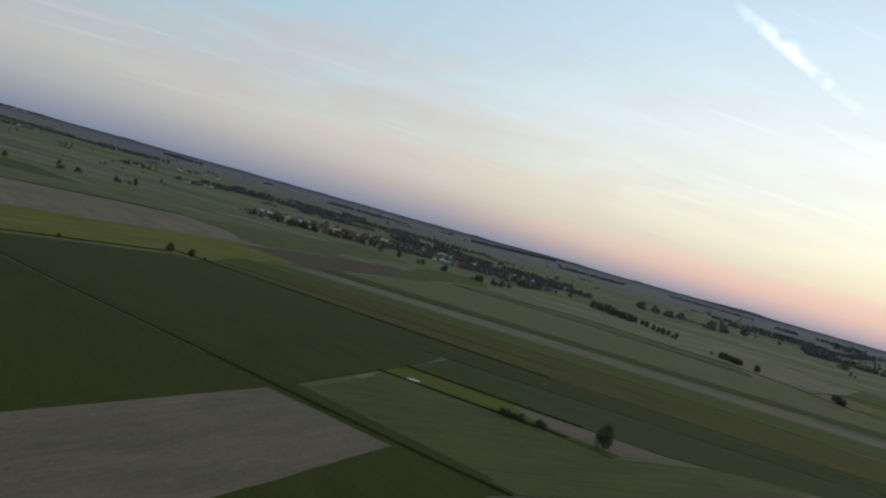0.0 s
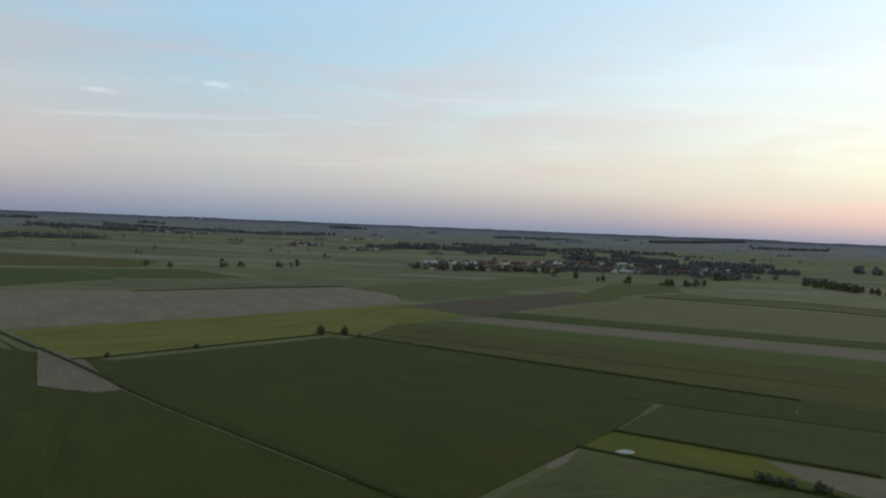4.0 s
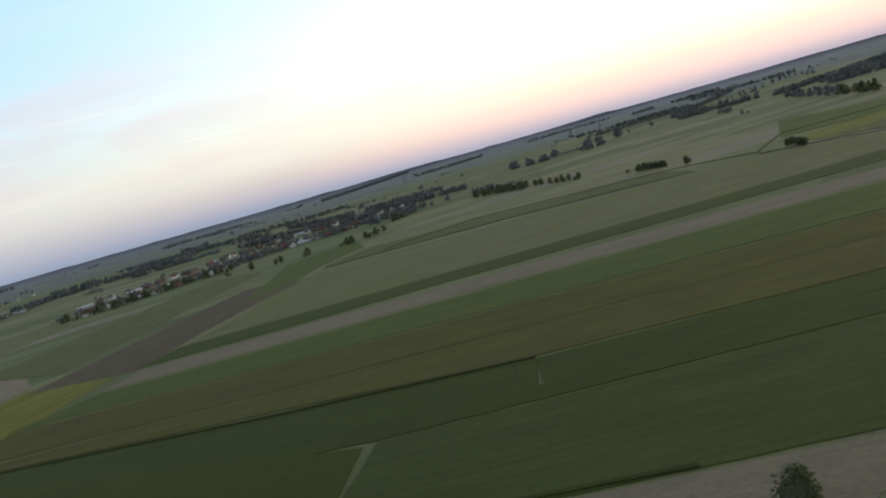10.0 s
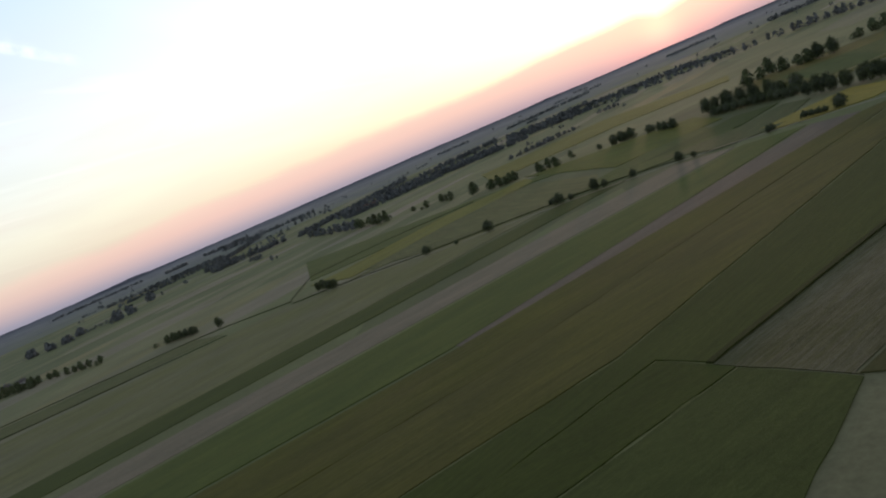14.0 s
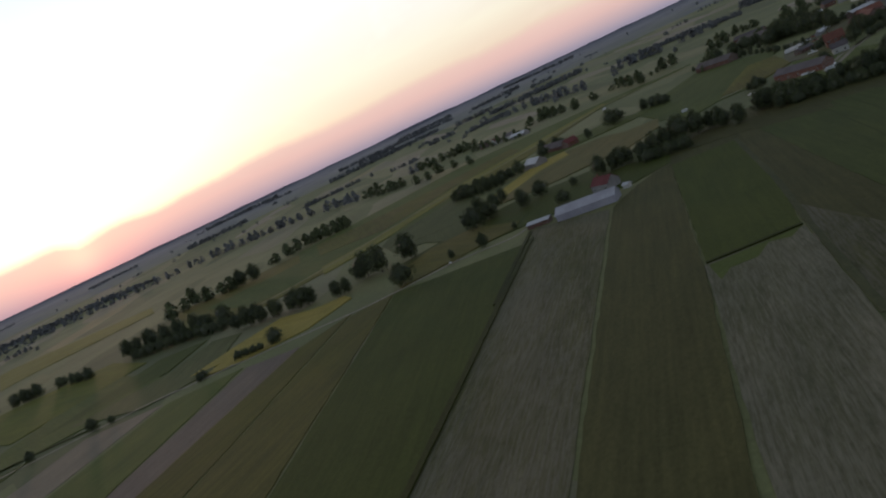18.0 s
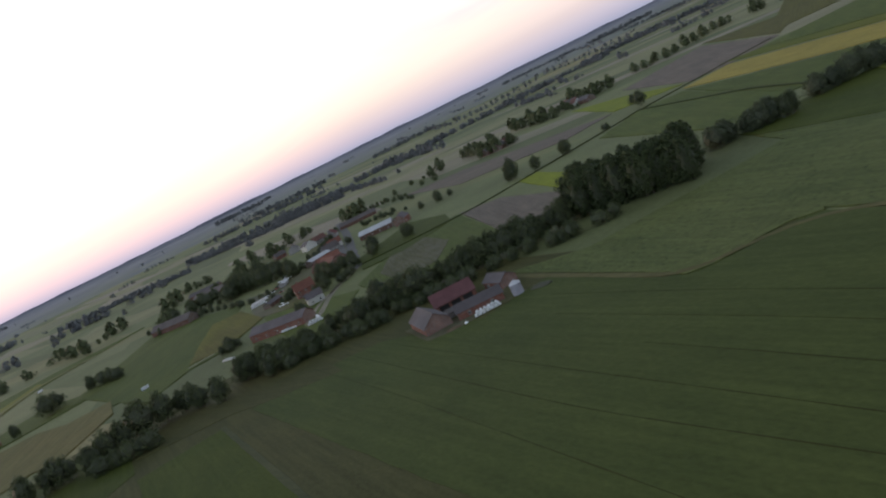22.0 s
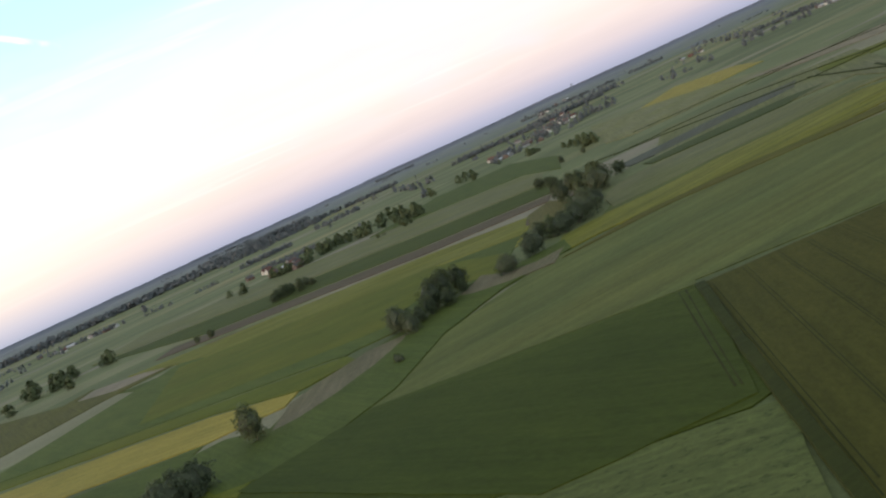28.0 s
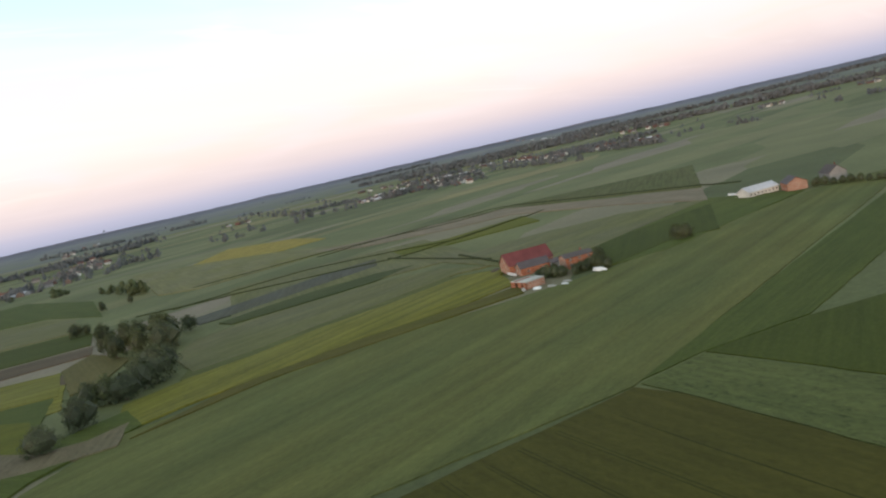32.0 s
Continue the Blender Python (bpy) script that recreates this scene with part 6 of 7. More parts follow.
def gabled(name, label, x, y, turn, length, width, eaves, ridge, wall, roof, windows=0, door=None, chimney=0, bays=0, category="house", group="", upper=False):
    """A building with a pitched roof; local x runs along the ridge, the front is towards -y."""
    root = base(name, pose(x, y, land(x, y), 0, 0, turn), label, category, group)
    L, W = length / 2, width / 2
    bm = bmesh.new()
    prof = ((-W, -0.3), (W, -0.3), (W, eaves), (0, ridge - 0.12), (-W, eaves))
    ends = [[bm.verts.new((sx * L, py, pz)) for py, pz in prof] for sx in (-1, 1)]
    bm.faces.new(ends[0])
    bm.faces.new(ends[1][::-1])
    for i in range(5):
        j = (i + 1) % 5
        bm.faces.new((ends[0][i], ends[1][i], ends[1][j], ends[0][j]))
    bmesh.ops.recalc_face_normals(bm, faces=bm.faces[:])
    part("wall", bm, wall, root)
    slope = math.atan2(ridge - eaves, W)
    for side in (-1, 1):
        bm = bmesh.new()
        over = 0.5
        run = math.hypot(W, ridge - eaves) + over
        mid_y = side * (W + over * math.cos(slope)) / 2
        mid_z = (ridge + eaves - over * math.sin(slope)) / 2 + 0.08
        box(bm, (length + 0.9, run, 0.14), Matrix.Translation((0, mid_y, mid_z)) @ Matrix.Rotation(-side * slope, 4, "X"))
        bevelled(bm, 0.03)
        part("roof_slope", bm, roof, root)
    bm = bmesh.new()
    box(bm, (length + 0.9, 0.4, 0.14), Matrix.Translation((0, 0, ridge + 0.12)))
    bevelled(bm, 0.04)
    part("ridge_cap", bm, roof, root)
    for i in range(chimney):
        bm = bmesh.new()
        box(bm, (0.7, 0.7, 1.8), Matrix.Translation((length * (0.22 - 0.5 * i), 0.6, ridge + 0.4)))
        box(bm, (0.85, 0.85, 0.15), Matrix.Translation((length * (0.22 - 0.5 * i), 0.6, ridge + 1.3)))
        part("chimney", bm, BRICK, root)

    def opening(px, pz, w, h, side, kind):
        bm = bmesh.new()
        yy = side * (W + 0.03)
        if kind == "window":
            for dx, dz, sw, sh in ((0, h / 2, w + 0.2, 0.1), (0, -h / 2, w + 0.2, 0.1), (-w / 2, 0, 0.1, h), (w / 2, 0, 0.1, h), (0, 0, 0.06, h)):
                box(bm, (sw, 0.08, sh), Matrix.Translation((px + dx, yy, pz + dz)))
            frame_ob = part("window", bm, PLASTER, root)
            bm = bmesh.new()
            box(bm, (w, 0.03, h), Matrix.Translation((px, yy, pz)))
            part("pane", bm, GLASS, frame_ob)
        else:
            box(bm, (w, 0.10, h), Matrix.Translation((px, yy, pz)))
            # an open bay is only a dark slab on the wall, its inner shade painted
            part(kind, bm, SHADED_INTERIOR if kind == "open_bay" else WOOD if kind == "door" else WHITE, root)

    for side in (-1, 1):
        for i in range(windows):
            px = -L + length * (i + 0.5) / windows
            opening(px, min(1.6, eaves * 0.5), 1.1, 1.2, side, "window")
            if upper:
                opening(px, eaves - 1.1, 1.1, 1.2, side, "window")
    for i in range(bays):
        opening(-L + length * (i + 0.7) / (bays + 0.4), eaves * 0.44, length / (bays + 0.4) * 0.78, eaves * 0.82, -1, "open_bay")
    if door:
        opening(door, 1.4 if eaves < 4.5 else 1.7, 3.0, 2.8 if eaves < 4.5 else 3.4, -1, "sliding_door" if wall is METAL_SHEET else "door")
    return root


def bale(x, y, lie, z=0.0):
    """A wrapped round bale lying on its side."""
    root = base("wrapped_bale", pose(x, y, land(x, y) + 0.62 + z, 90, 0, lie), "white film-wrapped round hay bale beside the barn", "hay bale", "wrapped bales in a stack")
    bm = bmesh.new()
    bmesh.ops.create_cone(bm, segments=14, radius1=0.66, radius2=0.66, depth=1.25, cap_ends=True)
    bmesh.ops.bevel(bm, geom=[e for e in bm.edges if abs(e.verts[0].co.z - e.verts[1].co.z) < 0.01], offset=0.10, segments=2, affect="EDGES")
    part("film", bm, WHITE, root, smooth=True)


def bale_row(x0, y0, x1, y1, n, layers=1):
    turn = math.degrees(math.atan2(y1 - y0, x1 - x0))
    for i in range(n):
        f = i / max(1, n - 1)
        bale(x0 + (x1 - x0) * f, y0 + (y1 - y0) * f, turn)
        if layers > 1 and i < n - 1:
            bale(x0 + (x1 - x0) * (i + 0.5) / (n - 1), y0 + (y1 - y0) * (i + 0.5) / (n - 1), turn, 1.05)


def car(x, y, turn, paint, van=False):
    root = base("van" if van else "car", pose(x, y, land(x, y), 0, 0, turn), "white panel van parked on the track" if van else "small car parked in the yard", "van" if van else "car")
    bm = bmesh.new()
    h = 2.0 if van else 0.85
    box(bm, (4.6 if van else 4.2, 1.75, h - 0.3), Matrix.Translation((0, 0, 0.3 + (h - 0.3) / 2)))
    bevelled(bm, 0.12)
    part("body", bm, paint, root)
    if not van:
        bm = bmesh.new()
        vs = box(bm, (2.3, 1.6, 0.6), Matrix.Translation((-0.2, 0, 1.15)))
        for v in vs:
            if v.co.z > 1.2:
                v.co.x *= 0.72
        part("cabin", bm, GLASS, root)
    else:
        bm = bmesh.new()
        box(bm, (0.06, 1.5, 0.6), Matrix.Translation((2.31, 0, 1.55)))
        part("windscreen", bm, GLASS, root)
    for sx in (-1.4, 1.4):
        for sy in (-0.8, 0.8):
            bm = bmesh.new()
            bmesh.ops.create_cone(bm, segments=12, radius1=0.33, radius2=0.33, depth=0.2, cap_ends=True, matrix=pose(sx, sy, 0.33, 90))
            part("wheel", bm, RUBBER, root)


def heap(name, label, x, y, turn, length, width, height, mat, seed):
    """A low loose pile of material."""
    r = random.Random(seed)
    bm = bmesh.new()
    bmesh.ops.create_icosphere(bm, subdivisions=3, radius=1)
    for v in bm.verts:
        k = 1 + 0.25 * noise.noise(v.co * 2.2 + Vector((seed, 0, 0)))
        v.co = Vector((v.co.x * k * length / 2, v.co.y * k * width / 2, max(-0.1, v.co.z * k) * height))
    ob = new(name, mesh_of(name, bm, mat))
    ob.matrix_basis = pose(x, y, land(x, y), 0, 0, turn + r.uniform(-5, 5))
    return tagged(ob, label, "pile")


# the long metal-roofed barn with its house and lean-to
gabled("long_barn", "long low barn with a pale grey sheet-metal roof", 647, 81, 58, 33, 11.5, 3.6, 6.4, METAL_SHEET, METAL_SHEET, 0, 6, 0, category="barn")
gabled("lean_to_shed", "low open shed with a whitish roof beside the barn", 667, 104, 58, 13, 6, 2.3, 3.2, DARKBRICK, METAL_WHITE, 0, None, 0, 2, category="shed")
gabled("farmhouse", "farmhouse with a dark red roof behind the barn", 679, 60, 25, 14, 9.5, 4.0, 7.6, GREYWALL, TILE_RED, 3, 1, 1)
gabled("garden_shed", "small whitish shed under the trees", 655, 56, 30, 4, 3, 2.0, 2.8, PLASTER, METAL_WHITE, 0, None, 0, category="shed")

# the brick farm beside the tree belt
gabled("brick_barn", "old red-brick barn with a grey fibre-cement roof", 584, -64, -29, 22, 10.5, 3.2, 6.8, BRICK, TILE_GREY, 0, 3, 0, category="barn")
gabled("open_barn", "brick cart barn with a dark red roof and three open bays", 589, -84, 232, 17, 12, 3.4, 7.2, BRICK, TILE_MAUVE, 0, None, 0, 3, category="barn")
gabled("grey_barn", "brick barn with a grey weathered roof", 565.5, -73, 47, 18, 8.5, 3.0, 5.2, BRICK, TILE_GREY, 2, None, 0, category="barn")
gabled("back_barn", "grey-roofed wing of the farmyard", 571, -93, 163, 13, 7.5, 3.2, 5.4, BRICK, TILE_GREY, 2, None, 0, category="barn")
gabled("yard_shed", "low grey shed in the farmyard", 577, -72, 47, 8, 6, 2.4, 3.2, GREYWALL, TILE_DARK, 0, None, 0, category="shed")


def silo(x, y, radius, height):
    root = base("feed_silo", pose(x, y, 0, 0, 0, 20), "pale metal feed silo with a shallow cone roof", "silo")
    for name, r0, r1, z0, z1, mat in (("drum", radius, radius, 0, height * 0.78, METAL_SHEET), ("cone_roof", radius + 0.15, 0.3, height * 0.78, height, METAL_WHITE), ("cap", 0.32, 0.3, height, height + 0.3, METAL_SHEET)):
        bm = bmesh.new()
        bmesh.ops.create_cone(bm, segments=18, radius1=r0, radius2=r1, depth=z1 - z0, cap_ends=True, matrix=Matrix.Translation((0, 0, (z0 + z1) / 2)))
        part(name, bm, mat, root)
    for k in range(3):
        bm = bmesh.new()
        bmesh.ops.create_cone(bm, segments=18, radius1=radius + 0.04, radius2=radius + 0.04, depth=0.1, cap_ends=False, matrix=Matrix.Translation((0, 0, height * (0.2 + 0.2 * k))))
        part("hoop", bm, METAL_SHEET, root)


silo(551.5, -79, 2.1, 5.4)
bale_row(560.5, -64.5, 555, -71.5, 7, 2)
heap("white_sack", "small white bag of material by the yard", 562, -60, 0, 1.4, 1.2, 0.9, WHITE, 2)
heap("manure_pile", "grey-brown manure pile beside the barn", 543, -82, 20, 9, 5, 1.2, CROPS["greysoil"], 5)
heap("rubble_heap", "brown heap behind the brick barn", 566, -57, 40, 7, 3, 0.9, CROPS["brown"], 6)

gabled("long_white_shed", "long low shed with a whitish roof among trees", -49, -1420, 33, 40, 9, 3.0, 5.0, GREYWALL, METAL_WHITE, 0, None, 0, category="shed")

# the hamlet behind the tree belt
gabled("orange_house", "tall brick house with an orange tiled roof", 806, -167, 62, 13, 11, 5.4, 9.8, BRICK, TILE_ORANGE, 3, None, 1, upper=True)
gabled("white_cottage", "small white cottage with a pale roof", 764, -143, 62, 10, 9, 4.2, 7.2, PLASTER, TILE_GREY, 2, None, 1)
gabled("brick_byre", "long brick byre with a mauve-grey roof", 747, -105, 17, 40, 11, 4.2, 7.2, BRICK, TILE_GREY, 5, 2, 0, category="barn")
gabled("red_barn", "large barn with a rust-red tiled roof", 850, -226, 161, 30, 12, 4.5, 8.4, BRICK, TILE_ORANGE, 4, None, 0, category="barn")
gabled("red_side_barn", "barn with a rust-red roof across the yard", 874, -243, 66, 18, 11, 4.2, 8.0, BRICK, TILE_ORANGE, 2, None, 0, category="barn")
gabled("white_roof_shed", "dark shed with a whitish roof", 915, -263, 92, 22, 10, 4.5, 6.4, DARKBRICK, METAL_WHITE, 0, None, 0, category="shed")
gabled("dark_house", "dark-roofed house in the hamlet", 930, -289, 75, 15, 10, 4.5, 8.4, GREYWALL, TILE_DARK, 3, None, 1)
gabled("white_house", "white two-storey house with a grey roof", 1045, -350, 164, 16, 12, 5.5, 9.0, PLASTER, TILE_GREY, 3, None, 1, upper=True)
gabled("brown_house", "brown-roofed house behind the yard", 1095, -366, 140, 16, 11, 4.5, 8.5, GREYWALL, TILE_DARK, 3, None, 1)
gabled("white_gable_house", "house with a white gable wall", 944, -306, 60, 12, 10, 4.5, 8.5, PLASTER, TILE_ORANGE, 2, None, 1)
gabled("red_roof_house", "house with a dull red roof by the road", 1025, -368, 130, 13, 10, 4.6, 8.6, GREYWALL, TILE_RED, 3, None, 1)
gabled("white_barn", "long barn with a bright white metal roof", 884, -307, 34, 30, 11, 4.0, 6.8, DARKBRICK, METAL_WHITE, 4, None, 0, category="barn")
gabled("brick_end_house", "brick house with a grey roof at the barn's end", 856, -312, 120, 16, 10, 4.6, 8.2, BRICK, TILE_GREY, 2, None, 1)
gabled("long_dark_barn", "long dark barn with a brownish-grey roof", 1044, -187, 18, 48, 13, 4.5, 8.5, DARKBRICK, TILE_DARK, 0, None, 0, category="barn")
gabled("far_dark_barn", "long low barn with a dark roof", 1131, -278, 8, 54, 12, 4.0, 7.6, DARKBRICK, TILE_DARK, 0, None, 0, category="barn")
gabled("pale_roof_barn", "barn with a pale curved-looking metal roof", 934, 42, 20, 20, 12, 4.0, 7.6, GREYWALL, METAL_WHITE, 0, None, 0, category="barn")
gabled("mauve_barn", "long barn with a mauve-grey roof among trees", 982, 8, 18, 40, 12, 3.4, 7.2, DARKBRICK, TILE_GREY, 0, None, 0, category="barn")
gabled("white_edge_house", "brick house with white verges among trees", 960, 1, 110, 12, 9, 4.2, 7.6, BRICK, TILE_RED, 2, None, 1)
gabled("brick_cottage", "small brick cottage with a dark roof in the hamlet", 1114, -359, -97, 13, 9, 4, 7.5, BRICK, TILE_DARK, 3, None, 1, category="house")
gabled("corner_house", "house with a brown tiled roof beside the village road", 1045, -365, -113, 14, 10, 4.6, 8.6, GREYWALL, TILE_MUTED, 3, None, 1, category="house")
gabled("village_barn", "low barn with a broad rust-red roof by the road", 852, -226, -159, 26, 12, 3.8, 7.4, BRICK, TILE_MUTED, 0, None, 0, category="barn")
gabled("narrow_shed", "long narrow shed with a pale metal roof", 908, -219, -43, 20, 5, 2.6, 3.6, GREYWALL, METAL_WHITE, 0, None, 0, category="shed")
gabled("lane_shed", "grey-roofed shed beside the lane", 845, -165, -73, 14, 7, 3, 4.6, DARKBRICK, TILE_GREY, 0, None, 0, category="shed")
gabled("low_barn", "low dark barn behind the white-roofed one", 1040, -418, -136, 42, 10, 3.2, 6.2, DARKBRICK, TILE_DARK, 0, None, 0, category="barn")
gabled("grey_long_barn", "long grey barn with a weathered roof behind the meadow", 1196, -306, -150, 40, 11, 3.6, 6.8, DARKBRICK, TILE_GREY, 0, None, 0, category="barn")
bale_row(741, -100, 729, -106, 10)
bale_row(720, -110, 712, -106, 6, 2)
bale_row(894, -177, 893, -191, 9, 2)
bale_row(940, -193, 946, -198, 5, 2)
bale_row(928, -240, 938, -234, 6)
bale_row(834, -164, 826, -160, 5)
bale_row(1100, -338, 1092, -335, 5, 2)
bale_row(716, -101, 711, -106, 5, 2)
bale_row(1113, -341, 1096, -340, 8, 2)
bale_row(821, -154, 816, -157, 4)
bale_row(884, -171, 877, -179, 6, 2)
bale_row(947, -246, 957, -258, 9)
bale_row(1096, -373, 1072, -367, 10, 2)
heap("tarped_heap", "pale heap under a sheet in the meadow", 763, -76, 10, 12, 3, 1.0, CONCRETE, 8)
for i, (x, y, turn) in enumerate(((905, -205, 20), (912, -214, 15), (919, -222, 10), (900, -198, 30), (880, -196, 40), (925, -229, 20))):
    car(x, y, turn, PAINT[i % 3])
car(1155, -97, 110, WHITE, True)
car(831, -56, 70, WHITE, True)
heap("road_sign_pile", "small white pile beside the dirt road", 680, 156, 0, 2.2, 1.4, 0.9, WHITE, 9)

# the brick farm with a building site
gabled("tall_red_barn", "large brick barn with a broad red roof", 99, -352, 146, 23, 15, 4.2, 9.6, ORANGE, TILE_RED, 3, None, 0, category="barn")
gabled("side_barn", "lower brick barn with a grey roof beside the red one", 109, -341, 146, 15, 8, 3.4, 6.0, ORANGE, TILE_GREY, 2, None, 0, category="barn")
gabled("brick_house", "two-storey house of bare orange brick with a dark roof", 104, -319, 146, 14, 8.5, 5.2, 6.6, ORANGE, TILE_DARK, 3, None, 1, upper=True)
gabled("link_shed", "grey shed between barn and house", 102, -331, 146, 8, 6, 3.2, 4.4, GREYWALL, TILE_GREY, 0, None, 0, category="shed")
site = base("unfinished_house", pose(140, -322, 0, 0, 0, 72), "unfinished single-storey house of orange hollow blocks", "building site")
for px, py, sx, sy in ((-4.4, -4.8, 3.2, 0.4), (0.4, -4.8, 2.2, 0.4), (4.9, -4.8, 2.2, 0.4), (-5.8, 0, 0.4, 10), (5.8, 0, 0.4, 10), (0, 4.8, 12, 0.4), (1.5, 0, 0.35, 9.2)):
    bm = bmesh.new()
    box(bm, (sx, sy, 3.0), Matrix.Translation((px, py, 1.4)))
    part("block_wall", bm, ORANGE, site)
for px, py, sx, sy in ((0, -4.8, 12.2, 0.5), (0, 4.8, 12.2, 0.5), (-5.8, 0, 0.5, 9.2), (5.8, 0, 0.5, 9.2)):
    bm = bmesh.new()
    box(bm, (sx, sy, 0.35), Matrix.Translation((px, py, 3.08)))
    bevelled(bm, 0.03)
    part("ring_beam", bm, CONCRETE, site)
bm = bmesh.new()
box(bm, (6.5, 10, 0.2), Matrix.Translation((2.6, 0, 3.36)))
bevelled(bm, 0.03)
part("floor_slab", bm, CONCRETE, site)
bale_row(112, -354, 116, -347, 6)
for i, (x, y, l, w, h) in enumerate(((146, -313, 5, 3, 0.9), (143.5, -307, 7, 2.5, 0.6), (141, -302, 5, 2, 0.5), (136, -304, 6, 2.5, 0.6), (119, -298, 9, 3, 1.5), (149, -318, 2, 2, 1.4))):
    heap("rubble_heap", "pale heap of building material on bare ground", x, y, 70, l, w, h, CONCRETE if i % 2 else WHITE, 20 + i)
heap("mound", "low brown mound of bare ground", 100, -372, 30, 14, 5, 1.1, CROPS["brown"], 31)

# the farm further along
gabled("white_byre", "long white byre with a bright metal roof", -60, -295, 150, 21, 10.5, 3.2, 5.8, PLASTER, METAL_WHITE, 8, None, 0, category="barn")
gabled("orange_barn", "orange brick barn with a grey roof", -63, -275, 32, 17, 11, 4.4, 7.4, ORANGE, TILE_GREY, 2, None, 0, category="barn")
gabled("grey_farmhouse", "farmhouse with a grey roof behind trees", -82, -259, 40, 14, 10, 4.6, 8.4, GREYWALL, TILE_DARK, 3, None, 1)
bale_row(-72, -318, -66, -306, 8)
for i in range(9):
    plant("bush", 4.5, -62 + i * 1.5, -262 + i * 5.0, "bushes by the farm")

# far villages: a few kinds of house, repeated along the streets
hrng = random.Random(8)
SAMPLES = []
for i, (wall, roof, l, w, e, r) in enumerate(((PLASTER, TILE_MUTED, 13, 10, 4.6, 9), (DARKBRICK, TILE_MUTED, 15, 10, 4.4, 8.6), (GREYWALL, TILE_DARK, 14, 10, 4.6, 8.8), (PLASTER, TILE_GREY, 12, 10, 5.4, 9.2),
                                                 (DARKBRICK, TILE_GREY, 26, 11, 4.2, 7.6), (GREYWALL, METAL_WHITE, 30, 11, 3.6, 6.2), (DARKBRICK, TILE_DARK, 12, 9, 4.2, 8.2), (PLASTER, TILE_MUTED, 12, 10, 4.8, 9.0))):
    words = ("white house with a dull red tiled roof", "brick house with a dull red roof", "grey house with a dark roof", "white house with a grey roof", "dark brick barn with a grey roof",
             "long grey shed with a pale metal roof", "brick cottage with a dark roof", "white house with a dull red roof")[i] + " in the village"
    SAMPLES.append((wall, roof, l, w, e, r, words))
made = {}


def hamlet(count, spread, a, b):
    way = math.degrees(math.atan2(b[1] - a[1], b[0] - a[0]))
    for i in range(count):
        f = (i + 0.5) / count
        x = a[0] + (b[0] - a[0]) * f + hrng.uniform(-6, 6)
        y = a[1] + (b[1] - a[1]) * f + hrng.uniform(-6, 6)
        side = hrng.uniform(-spread, spread)
        x, y = x - math.sin(radians(way)) * side, y + math.cos(radians(way)) * side
        k = hrng.randrange(len(SAMPLES))
        m = pose(x, y, land(x, y) - 0.1, 0, 0, way + hrng.choice((0, 90)) + hrng.uniform(-12, 12))
        if k in made:
            copy_thing(made[k], m)
        else:
            wall, roof, l, w, e, r, words = SAMPLES[k]
            made[k] = gabled("barn" if l > 20 else "house", words, x, y, 0, l, w, e, r, wall, roof, 0, None, 0 if l > 20 else 1, category="barn" if l > 20 else "house", group="houses of the village")
            made[k].matrix_basis = m


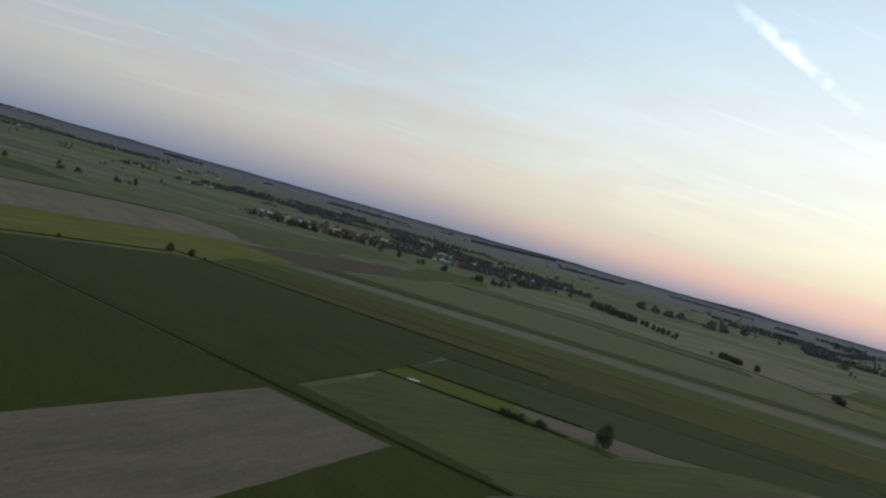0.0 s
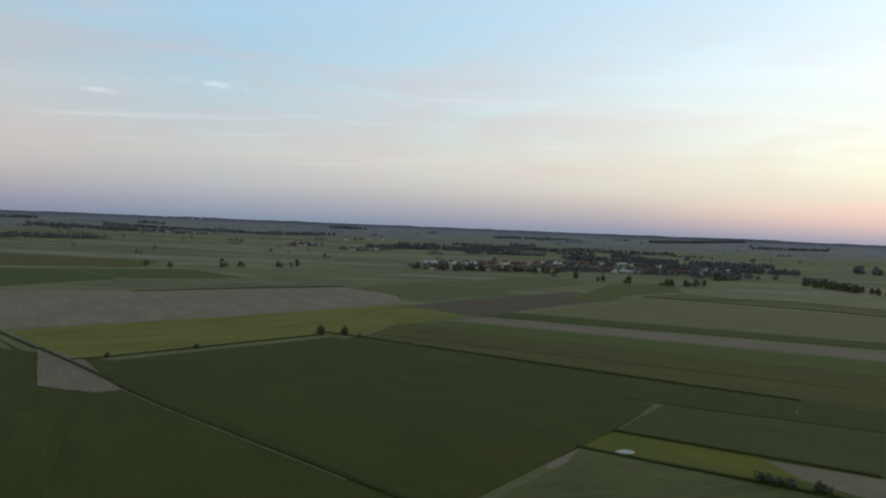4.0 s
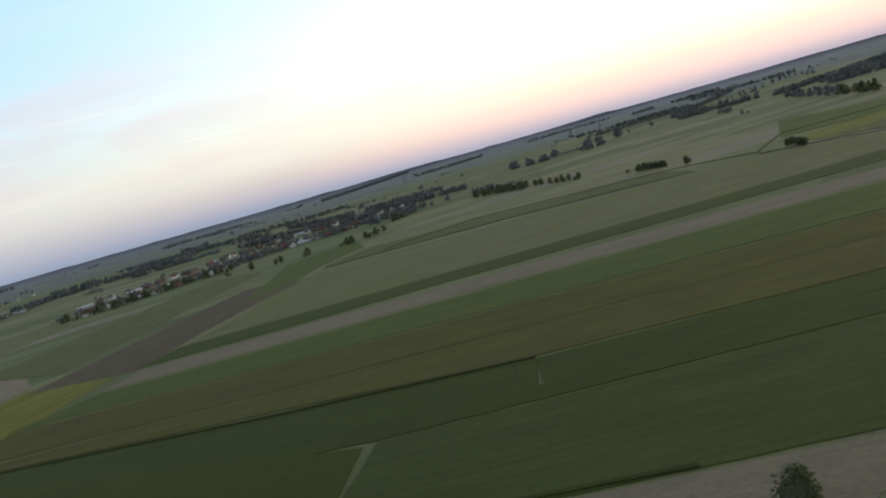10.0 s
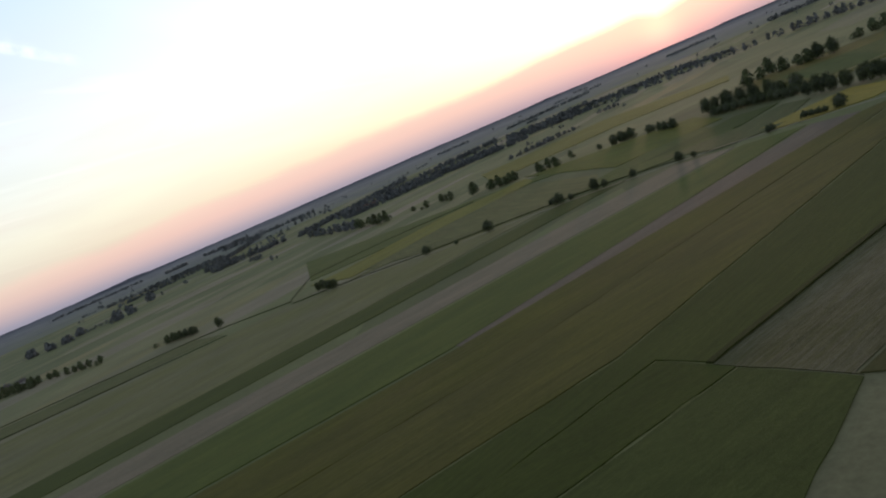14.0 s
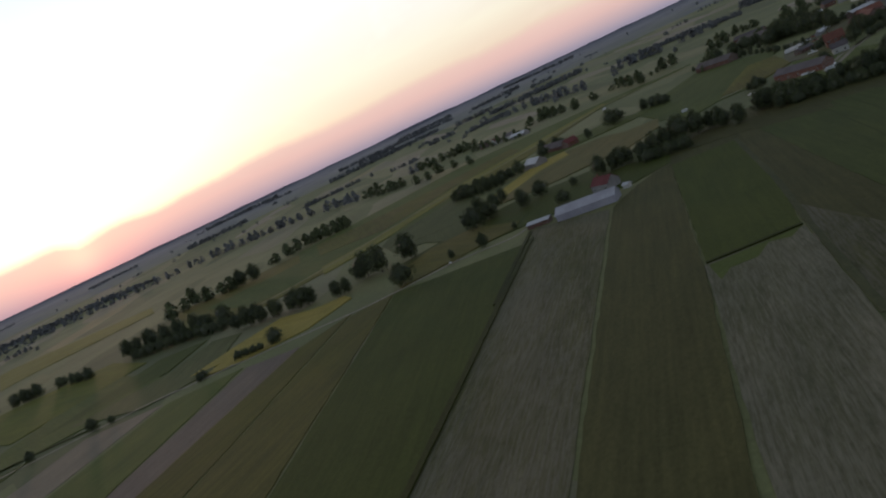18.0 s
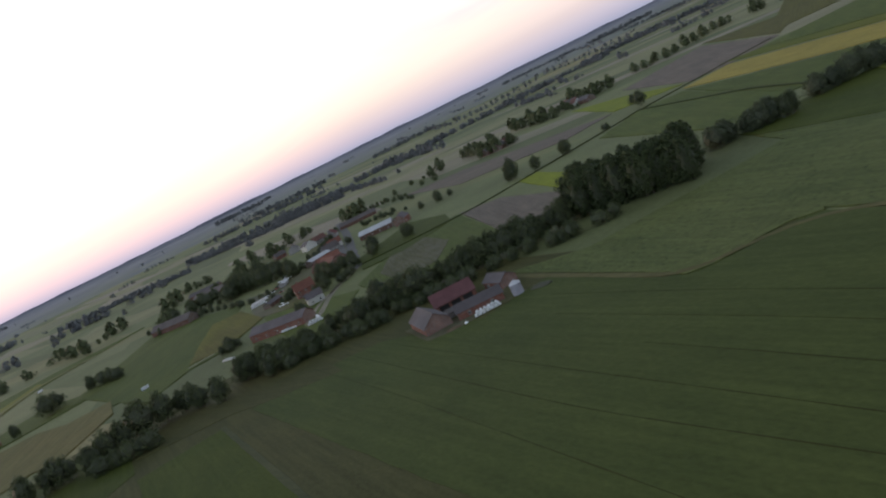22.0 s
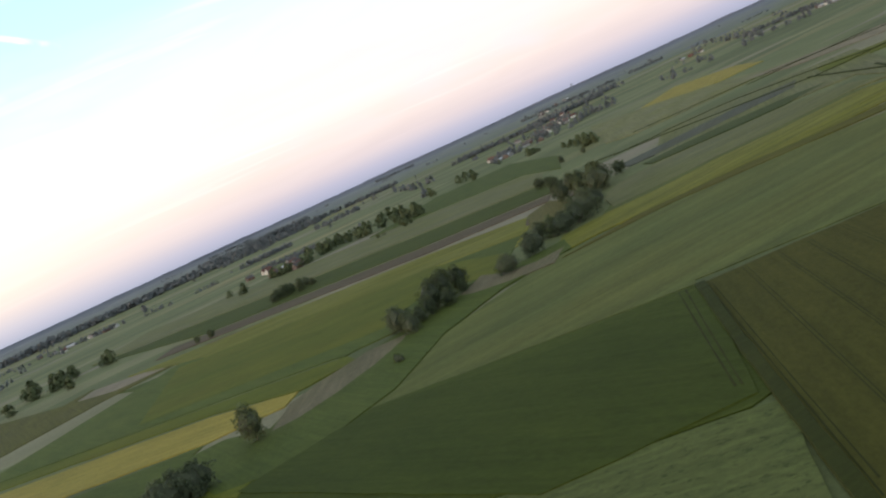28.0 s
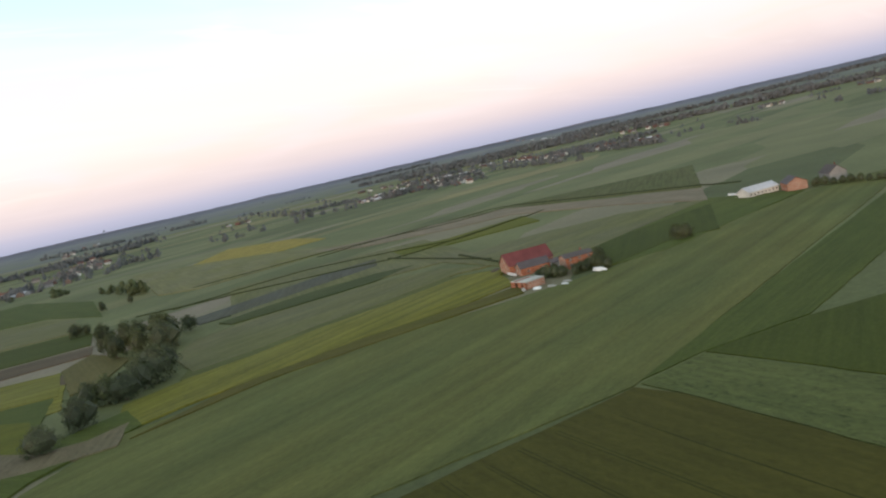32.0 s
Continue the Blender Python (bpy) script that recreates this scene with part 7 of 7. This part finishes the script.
hamlet(26, 30, (-57.5, 1413.7), (184.9, 1504.1))
hamlet(40, 45, (197.8, 1608.3), (539.1, 1592.0))
hamlet(6, 20, (-491.8, 2350.2), (-401.5, 2383.2))
hamlet(6, 20, (-302.8, 2183.9), (-232.8, 2288.2))
hamlet(8, 40, (-1022.3, 2813.8), (-897.0, 2869.5))
hamlet(4, 15, (662.4, 1501.8), (632.5, 1346.6))
hamlet(7, 12, (1777.5, 1685.1), (1752.6, 1560.4))
hamlet(10, 30, (-964.4, -1499.7), (-814.5, -1131.8))
hamlet(9, 30, (-886.0, -1559.7), (-863.6, -1390.9))
hamlet(34, 60, (-1690.8, -1779.0), (-1041.8, -845.2))
hamlet(14, 40, (-68.0, -1382.0), (-434.0, -1972.1))
hamlet(12, 50, (-226.4, -1716.1), (-610.0, -2385.9))
hamlet(5, 10, (416.7, -1173.6), (364.9, -1114.8))
hamlet(5, 10, (1092.8, -1900.3), (902.8, -1595.3))
hamlet(6, 20, (929.0, -2198.9), (758.5, -2052.1))
hamlet(3, 8, (952.5, -572.9), (931.5, -572.3))
hamlet(4, 10, (977.5, -732.9), (895.9, -678.9))
hamlet(4, 10, (2395.2, -2918.9), (1940.7, -2492.5))
hamlet(3, 8, (-64.9, -1496.4), (-60.6, -1406.6))
hamlet(3, 10, (-1715.3, -921.2), (-1701.6, -844.9))
hamlet(3, 10, (-1953.4, -732.8), (-1867.2, -653.0))
hamlet(3, 8, (1027.5, -2360.2), (856.2, -1945.2))
hamlet(3, 6, (-898.1, -2161.5), (-956.9, -2090.1))
hamlet(3, 8, (-62.8, -1505.8), (-74.2, -1450.5))
hamlet(4, 10, (1464.2, -0.5), (1350.9, -44.2))
hamlet(12, 22, (-717, -2856), (-1071, -3319))
hamlet(7, 16, (-1016, -1652), (-1088, -1586))
hamlet(14, 26, (-1322, -1839), (-1064, -1307))
hamlet(10, 20, (-1542, -1612), (-1167, -1155))
hamlet(14, 22, (-1356, -1281), (-1030, -877))
hamlet(9, 18, (-1394, -2102), (-1411, -1810))
hamlet(8, 16, (-1411, -1810), (-1302, -1499))
hamlet(9, 18, (-3305, -2934), (-2167, -1662))
hamlet(7, 14, (-1918, -1431), (-1860, -1227))
hamlet(3, 8, (-53, -1518), (-109, -1560))
hamlet(4, 8, (412, -1239), (361, -1205))
hamlet(4, 8, (440, -1378), (378, -1281))
hamlet(14, 16, (-58, 1591), (138, 1762))
hamlet(12, 18, (160, 1802), (370, 1959))
hamlet(14, 22, (370, 1959), (590, 1768))
hamlet(8, 16, (-1574, 4307), (-1269, 4276))
hamlet(5, 10, (-433, 2944), (-283, 3086))
